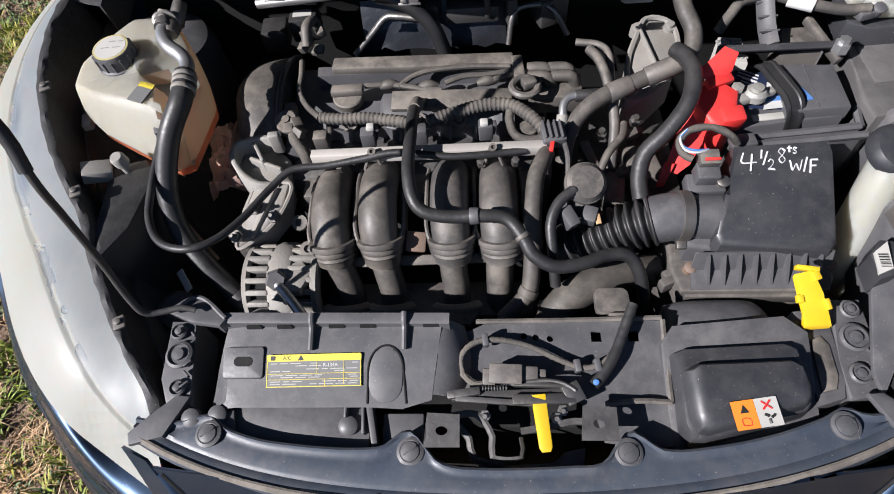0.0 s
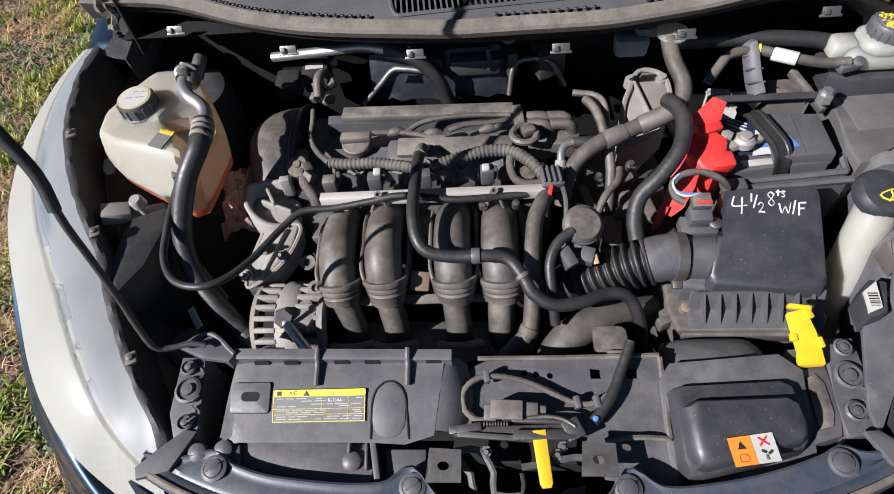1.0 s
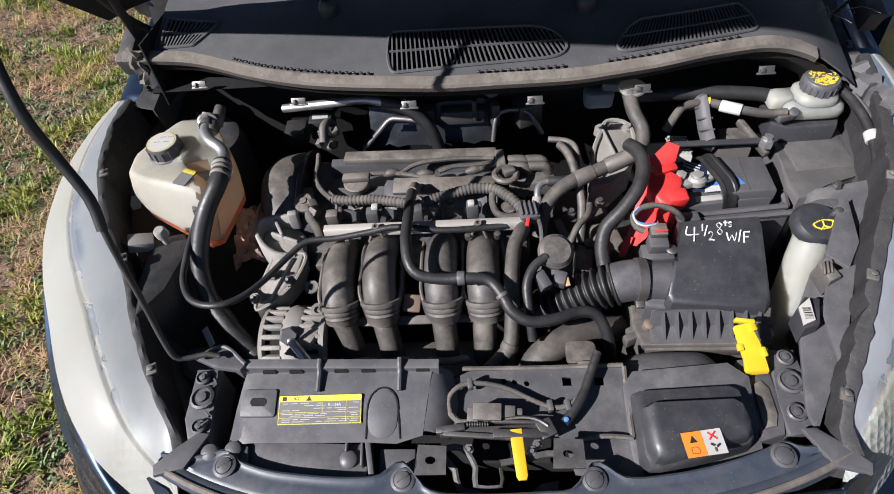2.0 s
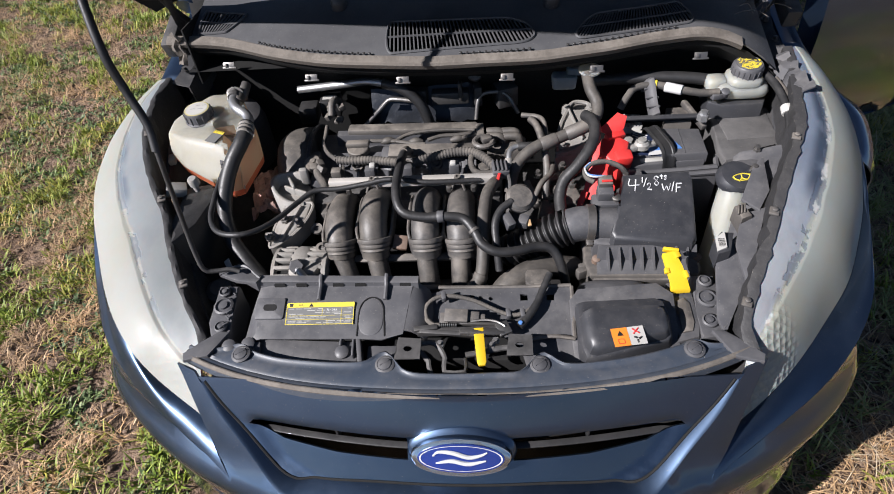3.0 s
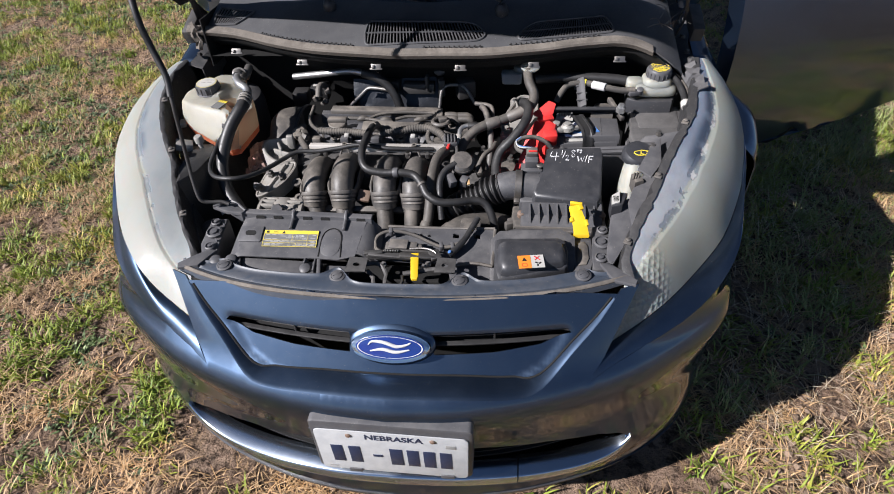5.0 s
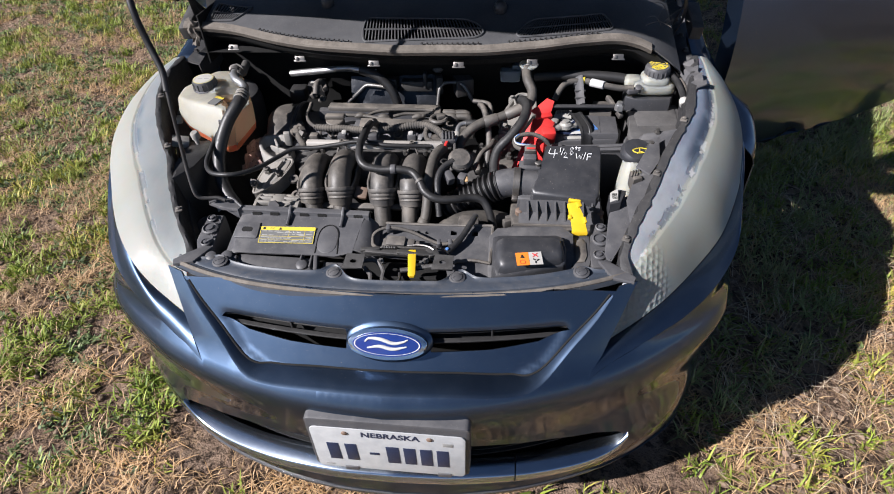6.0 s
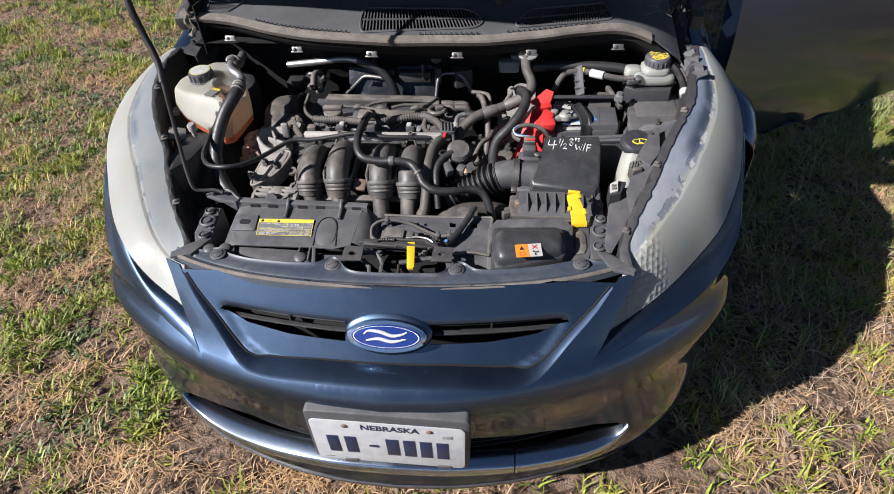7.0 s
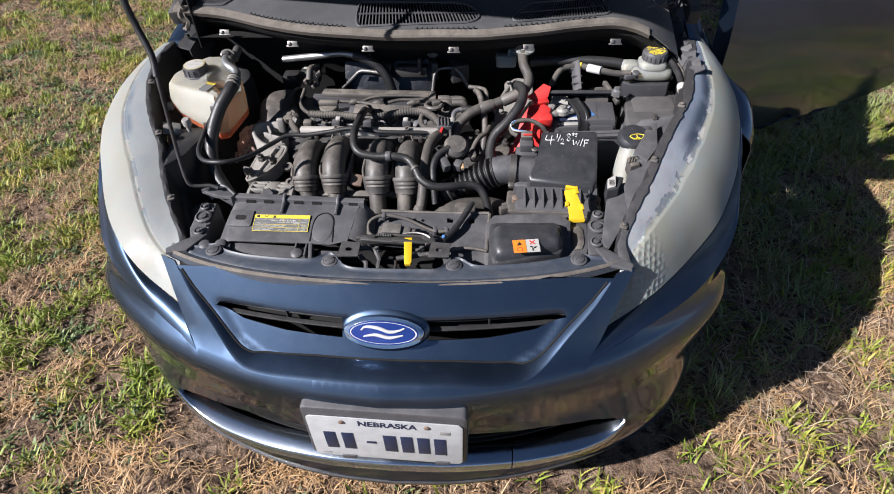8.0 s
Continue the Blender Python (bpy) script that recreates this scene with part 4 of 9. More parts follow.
def build_shell(car):
    """The rest of the car behind the engine bay."""
    # windscreen
    bm = B()
    rows = []
    for i in range(11):
        f = i / 10
        rows.append([Vector((CX + g * (0.70 - 0.14 * f), 0.945 + 0.12 * g * g + 0.80 * f, 1.005 - 0.03 * g * g + 0.44 * f)) for g in [-1 + j / 10 for j in range(21)]])
    loft(bm, rows)
    thick(part("windscreen", bm, glass, car, "dark windscreen glass"), 0.005)
    # roof, pillars, sides
    bm = B()
    loft(bm, [[Vector((CX + g * 0.56, 1.74 + 1.7 * f, 1.445 + 0.035 * math.sin(math.pi * f) + 0.02 * (1 - g * g) - 0.06 * f)) for g in [-1 + j / 8 for j in range(17)]] for f in [i / 10 for i in range(11)]])
    thick(part("roof", bm, paint, car), 0.01)
    for s in (-1, 1):
        bm = B()
        tube(bm, [(CX + s * 0.70, 1.06, 0.97), (CX + s * 0.64, 1.40, 1.21), (CX + s * 0.56, 1.76, 1.44)], 0.032, 10, 0.03)
        part("screen_pillar", bm, paint, car)
        bm = B()
        rows = []
        y0 = 1.28 if s < 0 else 2.30
        for i in range(25):
            y = y0 + (3.95 - y0) * i / 24
            arch = 0.305 + math.sqrt(max(0.0, 0.345 ** 2 - (y - 3.32) ** 2)) if abs(y - 3.32) < 0.345 else 0.22
            tail = max(0.0, y - 3.4)
            rows.append([side_pt((0.56 - 0.1 * tail, y, 1.44 - 0.5 * tail), s), side_pt((0.70, y, 1.06 - 0.1 * tail), s), side_pt((0.77 - 0.1 * tail, y, 0.95), s), side_pt((0.82 - 0.15 * tail, y, 0.72), s), side_pt((0.81 - 0.15 * tail, y, max(arch, 0.22)), s)])
        loft(bm, rows)
        thick(part("body_side", bm, paint, car), 0.01)
        bm = B()
        box(bm, (CX + s * 0.77, 1.9, 0.27), (0.09, 1.45, 0.13), bev=0.02)
        part("sill", bm, paint, car)
    bm = B()
    loft(bm, [[Vector((CX + g * (0.5 + 0.26 * min(1, f * 1.6)), 3.45 + 0.55 * min(1, f * 1.4) , 1.40 - 1.1 * f)) for g in (-1, -0.5, 0, 0.5, 1)] for f in [i / 8 for i in range(9)]])
    thick(part("tail", bm, paint, car), 0.01)
    bm = B()
    box(bm, (CX, 2.45, 0.24), (1.5, 3.0, 0.06), bev=0.01)
    part("underbody", bm, void_black, car)
    bm = B()
    box(bm, (CX, 1.15, 0.80), (1.30, 0.05, 0.34), bev=0.01)
    part("dashboard", bm, void_black, car)


def build_door(car):
    """The driver's door, swung wide open."""
    hinge = Vector((CX + 0.815, 1.235, 0.41))
    along = Vector((math.cos(radians(26.5)), math.sin(radians(26.5)), 0))
    outn = Vector((math.sin(radians(26.5)), -math.cos(radians(26.5)), 0))
    def door_at(a, z, d=0.0):
        belly = 0.095 * math.sin(math.pi * min(1, max(0, (z - 0.30) / 0.86))) + 0.01
        return hinge + along * a + outn * (belly * 0.8 + d) + Vector((0, 0, z - 0.38))
    outline = [(0.0, 0.40), (0.03, 0.39), (0.5, 0.387), (0.75, 0.398), (0.93, 0.428), (0.985, 0.49), (1.03, 0.70), (1.03, 0.98), (0.0, 0.96)]
    bm = B()
    sheet(bm, outline, [], lambda a, z: door_at(a, z), 0.05)
    door = thick(part("door", bm, paint, car, "dark blue driver's door, wide open", 60), 0.06, 1.0)
    bm = B()
    loft(bm, [[door_at(0.03 + 0.94 * i / 24, 0.50, 0.004), door_at(0.03 + 0.94 * i / 24, 0.515, 0.012), door_at(0.03 + 0.94 * i / 24, 0.535, 0.012), door_at(0.03 + 0.94 * i / 24, 0.55, 0.004)] for i in range(25)])
    part("side_moulding", bm, paint, door)
    bm = B()
    tube(bm, [door_at(0.82, 0.86, 0.02), door_at(0.87, 0.862, 0.045), door_at(0.95, 0.862, 0.045), door_at(0.98, 0.86, 0.02)], 0.011, 8, 0.01)
    part("door_handle", bm, paint, door)
    bm = B()
    P = [door_at(0.02, 0.98, -0.04), door_at(0.18, 1.10, -0.05), door_at(0.55, 1.33, -0.10), door_at(0.98, 1.42, -0.12), door_at(1.0, 0.98, -0.04)]
    tube(bm, P, 0.016, 8, 0.04)
    part("window_surround", bm, steel_dark, door)
    bm = B()
    box(bm, door_at(0.12, 1.03, 0.10), (0.16, 0.12, 0.13), (0, 0, 28), 0.03)
    part("door_mirror", bm, plastic_clean, door, "black door mirror")


def cowl_front(x):
    return smooth_table([-0.66, -0.60, -0.52, -0.37, -0.2, 0.0, 0.18, 0.30, 0.42, 0.52, 0.60, 0.66], [0.87, 0.872, 0.862, 0.80, 0.766, 0.752, 0.755, 0.772, 0.797, 0.807, 0.80, 0.79], x)


def cowl_at(x, y, d=0.0):
    f = max(0.0, y - cowl_front(x))
    return Vector((x, y, 0.945 + 0.018 * (abs(x) / 0.6) ** 2 + 0.30 * f + 0.10 * min(f, 0.03) - 0.05 * (max(0.0, x - 0.47) / 0.14) ** 2 + d))


def vent_edge(u, ends):
    """How far the opening is drawn in at both sides, near its rounded ends."""
    l, r = ends
    d = 0.0
    if u < l:
        d = 1 - math.sqrt(max(0.0, 1 - (1 - u / l) ** 2))
    if u > 1 - r:
        d = 1 - math.sqrt(max(0.0, 1 - (1 - (1 - u) / r) ** 2))
    return 0.42 * d


def vent_place(quad, u, v):
    a, b, c, d = [Vector((*p, 0)) for p in quad]
    p = a.lerp(b, u).lerp(d.lerp(c, u), v)
    return p.x, p.y


def vent_hole(quad, ends):
    us = [0.0, 0.01, 0.03, 0.06, 0.1, 0.16, 0.25, 0.5, 0.75, 0.84, 0.9, 0.94, 0.97, 0.99, 1.0]
    return [vent_place(quad, u, vent_edge(u, ends)) for u in us] + [vent_place(quad, u, 1 - vent_edge(u, ends)) for u in us[::-1]]


def vent(parent, quad, bars, rows2, ends, lean=0.0):
    """Slatted opening in the cowl: quad is left-front, right-front, right-back, left-back."""
    def at(u, v, h):
        return cowl_at(*vent_place(quad, u, v), h)
    rim = B()
    P = [cowl_at(x, y, 0.002) for x, y in vent_hole(quad, ends)]
    tube(rim, P + [P[0]], 0.0030, 6, 0.012)
    frame_ob = part("vent_frame", rim, cowl_mat, parent)
    for i in range(1, bars):
        bm = B()
        u = i / bars
        e = vent_edge(u, ends)
        tube(bm, [at(u + lean * (v - 0.5), v, 0.0005) for v in (e, 0.5, 1 - e)], 0.0019, 4, 0.02)
        part("vent_slat", bm, cowl_mat, frame_ob)
    for k in range(1, rows2):
        bm = B()
        tube(bm, [at(u, k / rows2, 0.002) for u in (0.01, 0.25, 0.5, 0.75, 0.99)], 0.0022, 4, 0.02)
        part("vent_bar", bm, cowl_mat, frame_ob)


def build_cowl(car):
    q_mid = [(-0.150, 0.778), (0.172, 0.790), (0.140, 0.862), (-0.155, 0.872)]
    q_right = [(0.232, 0.790), (0.490, 0.832), (0.468, 0.893), (0.275, 0.862)]
    q_left = [(-0.598, 0.890), (-0.530, 0.893), (-0.488, 0.945), (-0.598, 0.965)]
    front = [(x, cowl_front(x)) for x in [-0.612 + 0.0318 * i for i in range(41)]]
    back = [(0.66 - 0.0578 * i, 0.975 + 0.12 * ((0.66 - 0.0578 * i - CX) / 0.7) ** 2) for i in range(23)]
    bm = B()
    sheet(bm, front + back, [vent_hole(q_mid, (0.04, 0.16)), vent_hole(q_right, (0.12, 0.06)), vent_hole(q_left, (0.05, 0.05))], lambda x, y: cowl_at(x, y), 0.022)
    cowl = thick(part("cowl_panel", bm, cowl_mat, car, "dusty black plastic cowl panel with slatted vents", 50), 0.003)
    vent(cowl, q_mid, 37, 2, (0.04, 0.16))
    vent(cowl, q_right, 36, 2, (0.12, 0.06))
    vent(cowl, q_left, 12, 2, (0.05, 0.05))
    # near-black sheet under the vents, coloured for the shade there
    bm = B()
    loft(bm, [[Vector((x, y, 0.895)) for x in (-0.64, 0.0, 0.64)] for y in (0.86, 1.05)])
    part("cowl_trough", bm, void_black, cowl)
    bm = B()
    xs = [-0.665 + 0.015 * i for i in range(84)]
    loft(bm, [[cowl_at(x, cowl_front(x) + dy, dz + 0.002 * noise.noise(Vector((x * 9, 0, 0)))) for dy, dz in ((-0.004, -0.014), (-0.009, -0.004), (-0.007, 0.001), (-0.001, 0.004), (0.007, 0.006), (0.010, 0.0045), (0.010, 0.0))] for x in xs])
    seal = part("bay_seal", bm, seal_mat, cowl, "flat dusty tan rubber seal")
    for k in range(70):
        x = -0.44 + 0.0128 * k
        if -0.18 < x < 0.0 or 0.15 < x < 0.22:
            continue
        bm = B()
        box(bm, cowl_at(x, cowl_front(x) + 0.0135, 0.006), (0.006, 0.005, 0.004), bev=0.001, seg=1)
        part("seal_tooth", bm, rubber, seal)
    bm = B()
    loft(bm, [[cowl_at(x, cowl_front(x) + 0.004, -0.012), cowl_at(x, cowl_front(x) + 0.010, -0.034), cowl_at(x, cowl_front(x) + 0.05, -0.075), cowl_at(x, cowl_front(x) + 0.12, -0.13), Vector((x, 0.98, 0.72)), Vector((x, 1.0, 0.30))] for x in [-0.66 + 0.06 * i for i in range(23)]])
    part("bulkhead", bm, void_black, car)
    for x in (-0.318, -0.115, 0.102, 0.285, 0.50, -0.53):
        bm = B()
        y = cowl_front(x) - 0.012
        box(bm, (x, y - 0.003, 0.914), (0.026, 0.004, 0.012), (-25, 0, 0), 0.001)
        box(bm, (x, y - 0.006, 0.908), (0.032, 0.004, 0.004), (-25, 0, 0), 0.001)
        box(bm, (x - 0.008, y - 0.007, 0.915), (0.008, 0.004, 0.008), (-25, 0, 0), 0.001)
        part("seal_clip", bm, steel, cowl, "dull metal clip")
    for x, turn in ((-0.27, 4.0), (0.20, -14.0)):
        bm = B()
        y = 0.93 if x < 0 else 0.895
        lathe(bm, [(0.018, -0.03), (0.018, -0.008), (0.014, 0.002), (0.008, 0.008), (0.0001, 0.009)], cowl_at(x, y, 0.02), (0, -0.2, 1), 20)
        tube(bm, [cowl_at(x, y, 0.035), cowl_at(x - 0.10, y + 0.05, 0.05), cowl_at(x - 0.34, y + 0.10, 0.05), cowl_at(x - 0.5, y + 0.16, 0.06)], 0.008, 8, 0.02, flat=0.6)
        part("wiper", bm, plastic_clean, car, "black wiper arm")
    # black walls carry the bonnet's shade round the hinge
    bm = B()
    box(bm, (-0.616, 0.96, 0.93), (0.004, 0.20, 0.13), (0, 0, 0), 0.001)
    box(bm, (-0.645, 1.03, 0.93), (0.06, 0.01, 0.20), (-20, 0, 0), 0.001)
    part("hinge_well", bm, void_black, car, "bonnet hinge well coloured black for the bonnet's shade")
    # seal end flap and dry twigs
    bm = B()
    loft(bm, [[Vector((-0.652 + 0.007 * i + 0.006 * math.sin(j * 1.9), 0.862 + 0.004 * math.sin(i * 2.1 + j * 1.3), 0.985 - 0.012 * j + 0.004 * math.sin(i * 1.7 + j))) for j in range(7)] for i in range(4)])
    thick(part("seal_flap", bm, seal_mat, cowl, "torn tan end of the seal"), 0.002)
    bm = B()
    rng = random.Random(5)
    for i in range(9):
        p = Vector((0.585 + rng.uniform(-0.03, 0.05), 0.87 + rng.uniform(-0.03, 0.05), 0.975))
        q = p + Vector((rng.uniform(-0.07, 0.07), rng.uniform(-0.06, 0.06), rng.uniform(0.0, 0.03)))
        tube(bm, [p, (p + q) / 2 + Vector((0, 0, 0.012)), q], 0.0006, 4, 0.02)
    solo("twigs", bm, seal_mat, "dry twigs lodged at the end of the cowl", "twigs")


def build_bay_shell(car):
    """Dark walls and floor of the engine bay."""
    for s in (-1, 1):
        bm = B()
        rows = []
        for i in range(15):
            y = 0.18 + 0.75 * i / 14
            ix = lerp(y, [p[1] for p in lamp_in(s)], [p[0] for p in lamp_in(s)])
            iz = lerp(y, [p[1] for p in lamp_in(s)], [p[2] for p in lamp_in(s)])
            rows.append([side_pt((ix - 0.02, y, iz - 0.07), s), side_pt((ix - 0.035, y, iz - 0.17), s), side_pt((0.52 + 0.02 * math.sin(i), y, 0.50), s), side_pt((0.50, y, 0.28), s)])
        loft(bm, rows)
        thick(part("inner_wing", bm, dirt_metal, car, "dusty black inner wing"), 0.004)
    # near-black tray and block fill the bay where it lies in shade
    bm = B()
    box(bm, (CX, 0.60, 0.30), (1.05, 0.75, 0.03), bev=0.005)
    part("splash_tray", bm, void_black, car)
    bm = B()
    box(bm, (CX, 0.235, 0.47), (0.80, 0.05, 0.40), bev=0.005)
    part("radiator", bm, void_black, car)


build_ground()
car = thing("car", (CX, 1.9, 0.0), "dark blue compact car with its bonnet up and a door open", "car")
build_front(car)
build_hood(car)
for side in (-1, 1):
    fender(car, side)
build_shell(car)
build_door(car)
build_cowl(car)
build_bay_shell(car)
number_plate()
for wx, wy, ws in ((-0.69, 0.83, -1), (0.69, 0.83, 1), (-0.735, 3.32, -1), (0.735, 3.32, 1)):
    wheel(wx, wy, ws)

# ---- engine bay: front ----
def shear(k, y0, z0=0.0):
    """Tilts a level thing so that it climbs by k per metre towards the car's rear."""
    return Matrix(((1, 0, 0, 0), (0, 1, 0, 0), (0, k, 1, z0 - k * y0), (0, 0, 0, 1)))


def strip_rear(x):
    return smooth_table([-0.46, -0.405, -0.36, -0.33, -0.27, -0.145, -0.109, -0.074, -0.03, 0.08, 0.113, 0.145, 0.18, 0.237, 0.303, 0.365, 0.39, 0.415, 0.48],
                        [0.212, 0.206, 0.214, 0.196, 0.181, 0.175, 0.195, 0.160, 0.152, 0.155, 0.160, 0.194, 0.174, 0.177, 0.190, 0.210, 0.222, 0.214, 0.222], x)


def strip_front(x):
    return 0.105 + 0.25 * (x - CX) ** 2 + 0.75 * (x - CX) ** 4 + 0.02 * x


def build_strip(car):
    """The curved strip over the front edge of the bay, with its push pins."""
    rows, bead = [], []
    for i in range(95):
        x = -0.455 + 0.932 * i / 94
        f, r = strip_front(x), strip_rear(x)
        z = 0.718 - 0.006 * (abs(x - CX) / 0.45) ** 2
        rows.append([Vector((x, f - 0.003, z - 0.012)), Vector((x, f, z - 0.002)), Vector((x, f + 0.012, z + 0.001)), Vector((x, f + 0.020, z - 0.004)), Vector((x, f + 0.025, z - 0.001)), Vector((x, f + (r - f) * 0.75, z - 0.004)), Vector((x, r - 0.006, z - 0.003)), Vector((x, r - 0.003, z + 0.001)), Vector((x, r, z - 0.001)), Vector((x, r + 0.001, z - 0.030))])
        bead.append(Vector((x, f + 0.004, z + 0.001)))
    bm = B()
    loft(bm, rows)
    strip = thick(part("front_strip", bm, strip_plastic, car, "dusty black strip along the front of the bay", 50), 0.003)
    bm = B()
    tube(bm, bead, 0.0045, 8, 0.02, flat=0.7)
    part("edge_bead", bm, seal_mat, strip, "dust-brown edge bead")
    for x, y in ((-0.355, 0.190), (-0.107, 0.170), (0.141, 0.170), (0.384, 0.200)):
        bm = B()
        lathe(bm, [(0.016, 0.0), (0.016, 0.003), (0.0125, 0.0045), (0.0115, 0.004), (0.0105, 0.006), (0.004, 0.008), (0.0001, 0.008)], (x, y, 0.713), (0, -0.1, 1), 24)
        box(bm, (x, y, 0.7205), (0.018, 0.002, 0.002), (0, 0, 35), 0.0005)
        part("push_pin", bm, plastic, strip)
    for s, x in ((-1, -0.452), (1, 0.482)):
        bm = B()
        prism(bm, [(x - s * 0.040, 0.186), (x - s * 0.062, 0.236), (x - s * 0.044, 0.238), (x - s * 0.016, 0.212), (x + s * 0.006, 0.190), (x + s * 0.000, 0.176)], 0.7095, 0.7165, bev=0.002)
        part("corner_cap", bm, plastic, strip, "dusty pointed corner cap")


def cover_z(y):
    return lerp(y, [0.17, 0.222, 0.246, 0.281, 0.33], [0.703, 0.714, 0.722, 0.736, 0.748])


def build_radiator_cover():
    rc = thing("radiator_cover", (CX, 0.26, 0.64), "dusty black plastic radiator cover behind the front strip", "radiator cover")
    # main left panel
    bm = B()
    hole = [(-0.322 + 0.012 * math.cos(a) + (0.006 if math.cos(a) > 0 else -0.006), 0.2725 + 0.0055 * math.sin(a)) for a in [i * math.pi / 8 for i in range(16)]]
    outline = [(-0.372, 0.222), (-0.160, 0.222), (-0.120, 0.220), (-0.084, 0.230), (-0.072, 0.316), (-0.350, 0.318)]
    sheet(bm, outline, [hole], lambda x, y: (x, y, cover_z(y) - 0.02 * max(0, -0.345 - x) / 0.02), 0.02)
    top = thick(part("top_panel", bm, plastic, rc), 0.004, 1.0)
    bm = B()
    prism(bm, rounded(0.052, 0.036, 0.004, cx=-0.322, cy=0.2725), 0.0, 0.003, shear(0.38, 0.2725, 0.7325), bev=0.001)
    tmp = part("hole_plate", bm, plastic, top)
    # black patch on the plate paints the shade inside the hole
    bm = B()
    prism(bm, rounded(0.024, 0.011, 0.0054, cx=-0.322, cy=0.2735), 0.0026, 0.0036, shear(0.38, 0.2725, 0.7325), bev=0.0)
    part("hole", bm, void_black, tmp)
    # rear lip with hooks
    bm = B()
    rows = []
    for i in range(31):
        x = -0.352 + 0.290 * i / 30
        y = 0.319 - 0.003 * i / 30
        up = 0.757 - 0.004 * i / 30
        rows.append([Vector((x, y - 0.003, 0.736)), Vector((x, y - 0.001, up - 0.002)), Vector((x, y + 0.003, up)), Vector((x, y + 0.013, up)), Vector((x, y + 0.016, up - 0.020))])
    loft(bm, rows)
    lip = thick(part("rear_lip", bm, plastic, rc), 0.003)
    # black patches paint the shade inside the lip's slots
    for x in (-0.312, -0.272, -0.205, -0.165, -0.085):
        bm = B()
        prism(bm, rounded(0.020, 0.009, 0.002, cx=0.0, cy=0.0), -0.001, 0.0012, Matrix.Translation((x, 0.3155, 0.7465)) @ pose(0, 0, 0, 80, 0, 0), bev=0)
        part("lip_slot_shade", bm, void_black, lip, "black patch for a shaded slot in the lip")
    bm = B()
    prism(bm, [(-0.428, 0.334), (-0.388, 0.353), (-0.346, 0.322), (-0.352, 0.312), (-0.392, 0.318)], 0.752, 0.760, bev=0.002)
    box(bm, (-0.372, 0.330, 0.745), (0.050, 0.010, 0.026), (0, 0, -32), 0.003)
    tube(bm, [(-0.426, 0.333, 0.760), (-0.388, 0.352, 0.762), (-0.347, 0.323, 0.759)], 0.003, 6, 0.006)
    part("rod_bracket", bm, plastic, rc)
    for x in (-0.236, -0.118):
        bm = B()
        tube(bm, [(x, 0.328, 0.760), (x, 0.318, 0.757), (x, 0.312, 0.750), (x, 0.286, 0.741)], 0.0036, 8, 0.006)
        part("hook", bm, plastic, rc)
    # black tubes draw the shade that lies in the groove
    bm = B()
    tube(bm, [(-0.141 + 0.022 * math.cos(a), 0.262 + 0.030 * math.sin(a), cover_z(0.262 + 0.030 * math.sin(a)) + 0.0006) for a in [math.pi * k / 12 for k in range(13)]], 0.0014, 6, 0.004)
    tube(bm, [(-0.119, 0.262, cover_z(0.262)), (-0.115, 0.226, cover_z(0.226))], 0.0014, 6, 0.004)
    tube(bm, [(-0.163, 0.262, cover_z(0.262)), (-0.163, 0.226, cover_z(0.226))], 0.0014, 6, 0.004)
    part("groove_shade", bm, void_black, top)
    bm = B()
    prism(bm, rounded(0.042, 0.062, 0.020, cx=-0.141, cy=0.258), 0.0, 0.0010, shear(0.36, 0.258, cover_z(0.258)), bev=0.001)
    part("raised_tongue", bm, plastic, top)
    # front shelf in the recess, with wall and pin
    for nm, c, d, r in (("front_shelf", (-0.255, 0.204, 0.694), (0.19, 0.050, 0.008), (10, 0, -2)), ("shelf_wall", (-0.157, 0.205, 0.695), (0.008, 0.055, 0.03), (8, 0, 12)),
                        ("shelf_step", (-0.120, 0.198, 0.690), (0.05, 0.045, 0.010), (8, 0, 0)), ("shelf_step", (-0.345, 0.205, 0.700), (0.03, 0.03, 0.012), (8, 0, 10)),
                        ("shelf_rib", (-0.190, 0.222, 0.702), (0.004, 0.020, 0.024), (8, 0, 0)), ("shelf_rib", (-0.168, 0.213, 0.700), (0.004, 0.040, 0.024), (8, 0, 4))):
        bm = B()
        box(bm, c, d, r, 0.002)
        part(nm, bm, plastic, rc)
    for x, y in ((-0.187, 0.205), (-0.385, 0.212), (-0.352, 0.216)):
        bm = B()
        lathe(bm, [(0.012, 0), (0.012, 0.008), (0.008, 0.011), (0.0001, 0.011)], (x, y, 0.696 if x > -0.2 else 0.704), (0, -0.3, 1), 18)
        part("pin", bm, plastic, rc)
    # middle tray, a step lower
    bm = B()
    rows = []
    for i in range(6):
        f = i / 5
        rows.append([Vector((-0.086 + 0.04 * f + 0.01 * math.sin(v * 3), 0.236 + 0.09 * v, cover_z(0.236 + 0.09 * v) - 0.028 * f * f)) for v in (0, 0.25, 0.5, 0.75, 1)])
    loft(bm, rows)
    thick(part("side_step", bm, plastic, rc), 0.004)
    bm = B()
    sq = lambda x, y, w: [(x - w, y - w), (x + w, y - w), (x + w, y + w), (x - w, y + w)]
    ring = lambda x, y, r: [(x + r * math.cos(k * math.pi / 5), y + r * math.sin(k * math.pi / 5)) for k in range(10)]
    tray = [(-0.048, 0.243), (0.085, 0.238), (0.112, 0.224), (0.122, 0.188), (0.200, 0.184), (0.205, 0.250), (0.208, 0.332), (0.100, 0.333), (-0.02, 0.330), (-0.046, 0.318)]
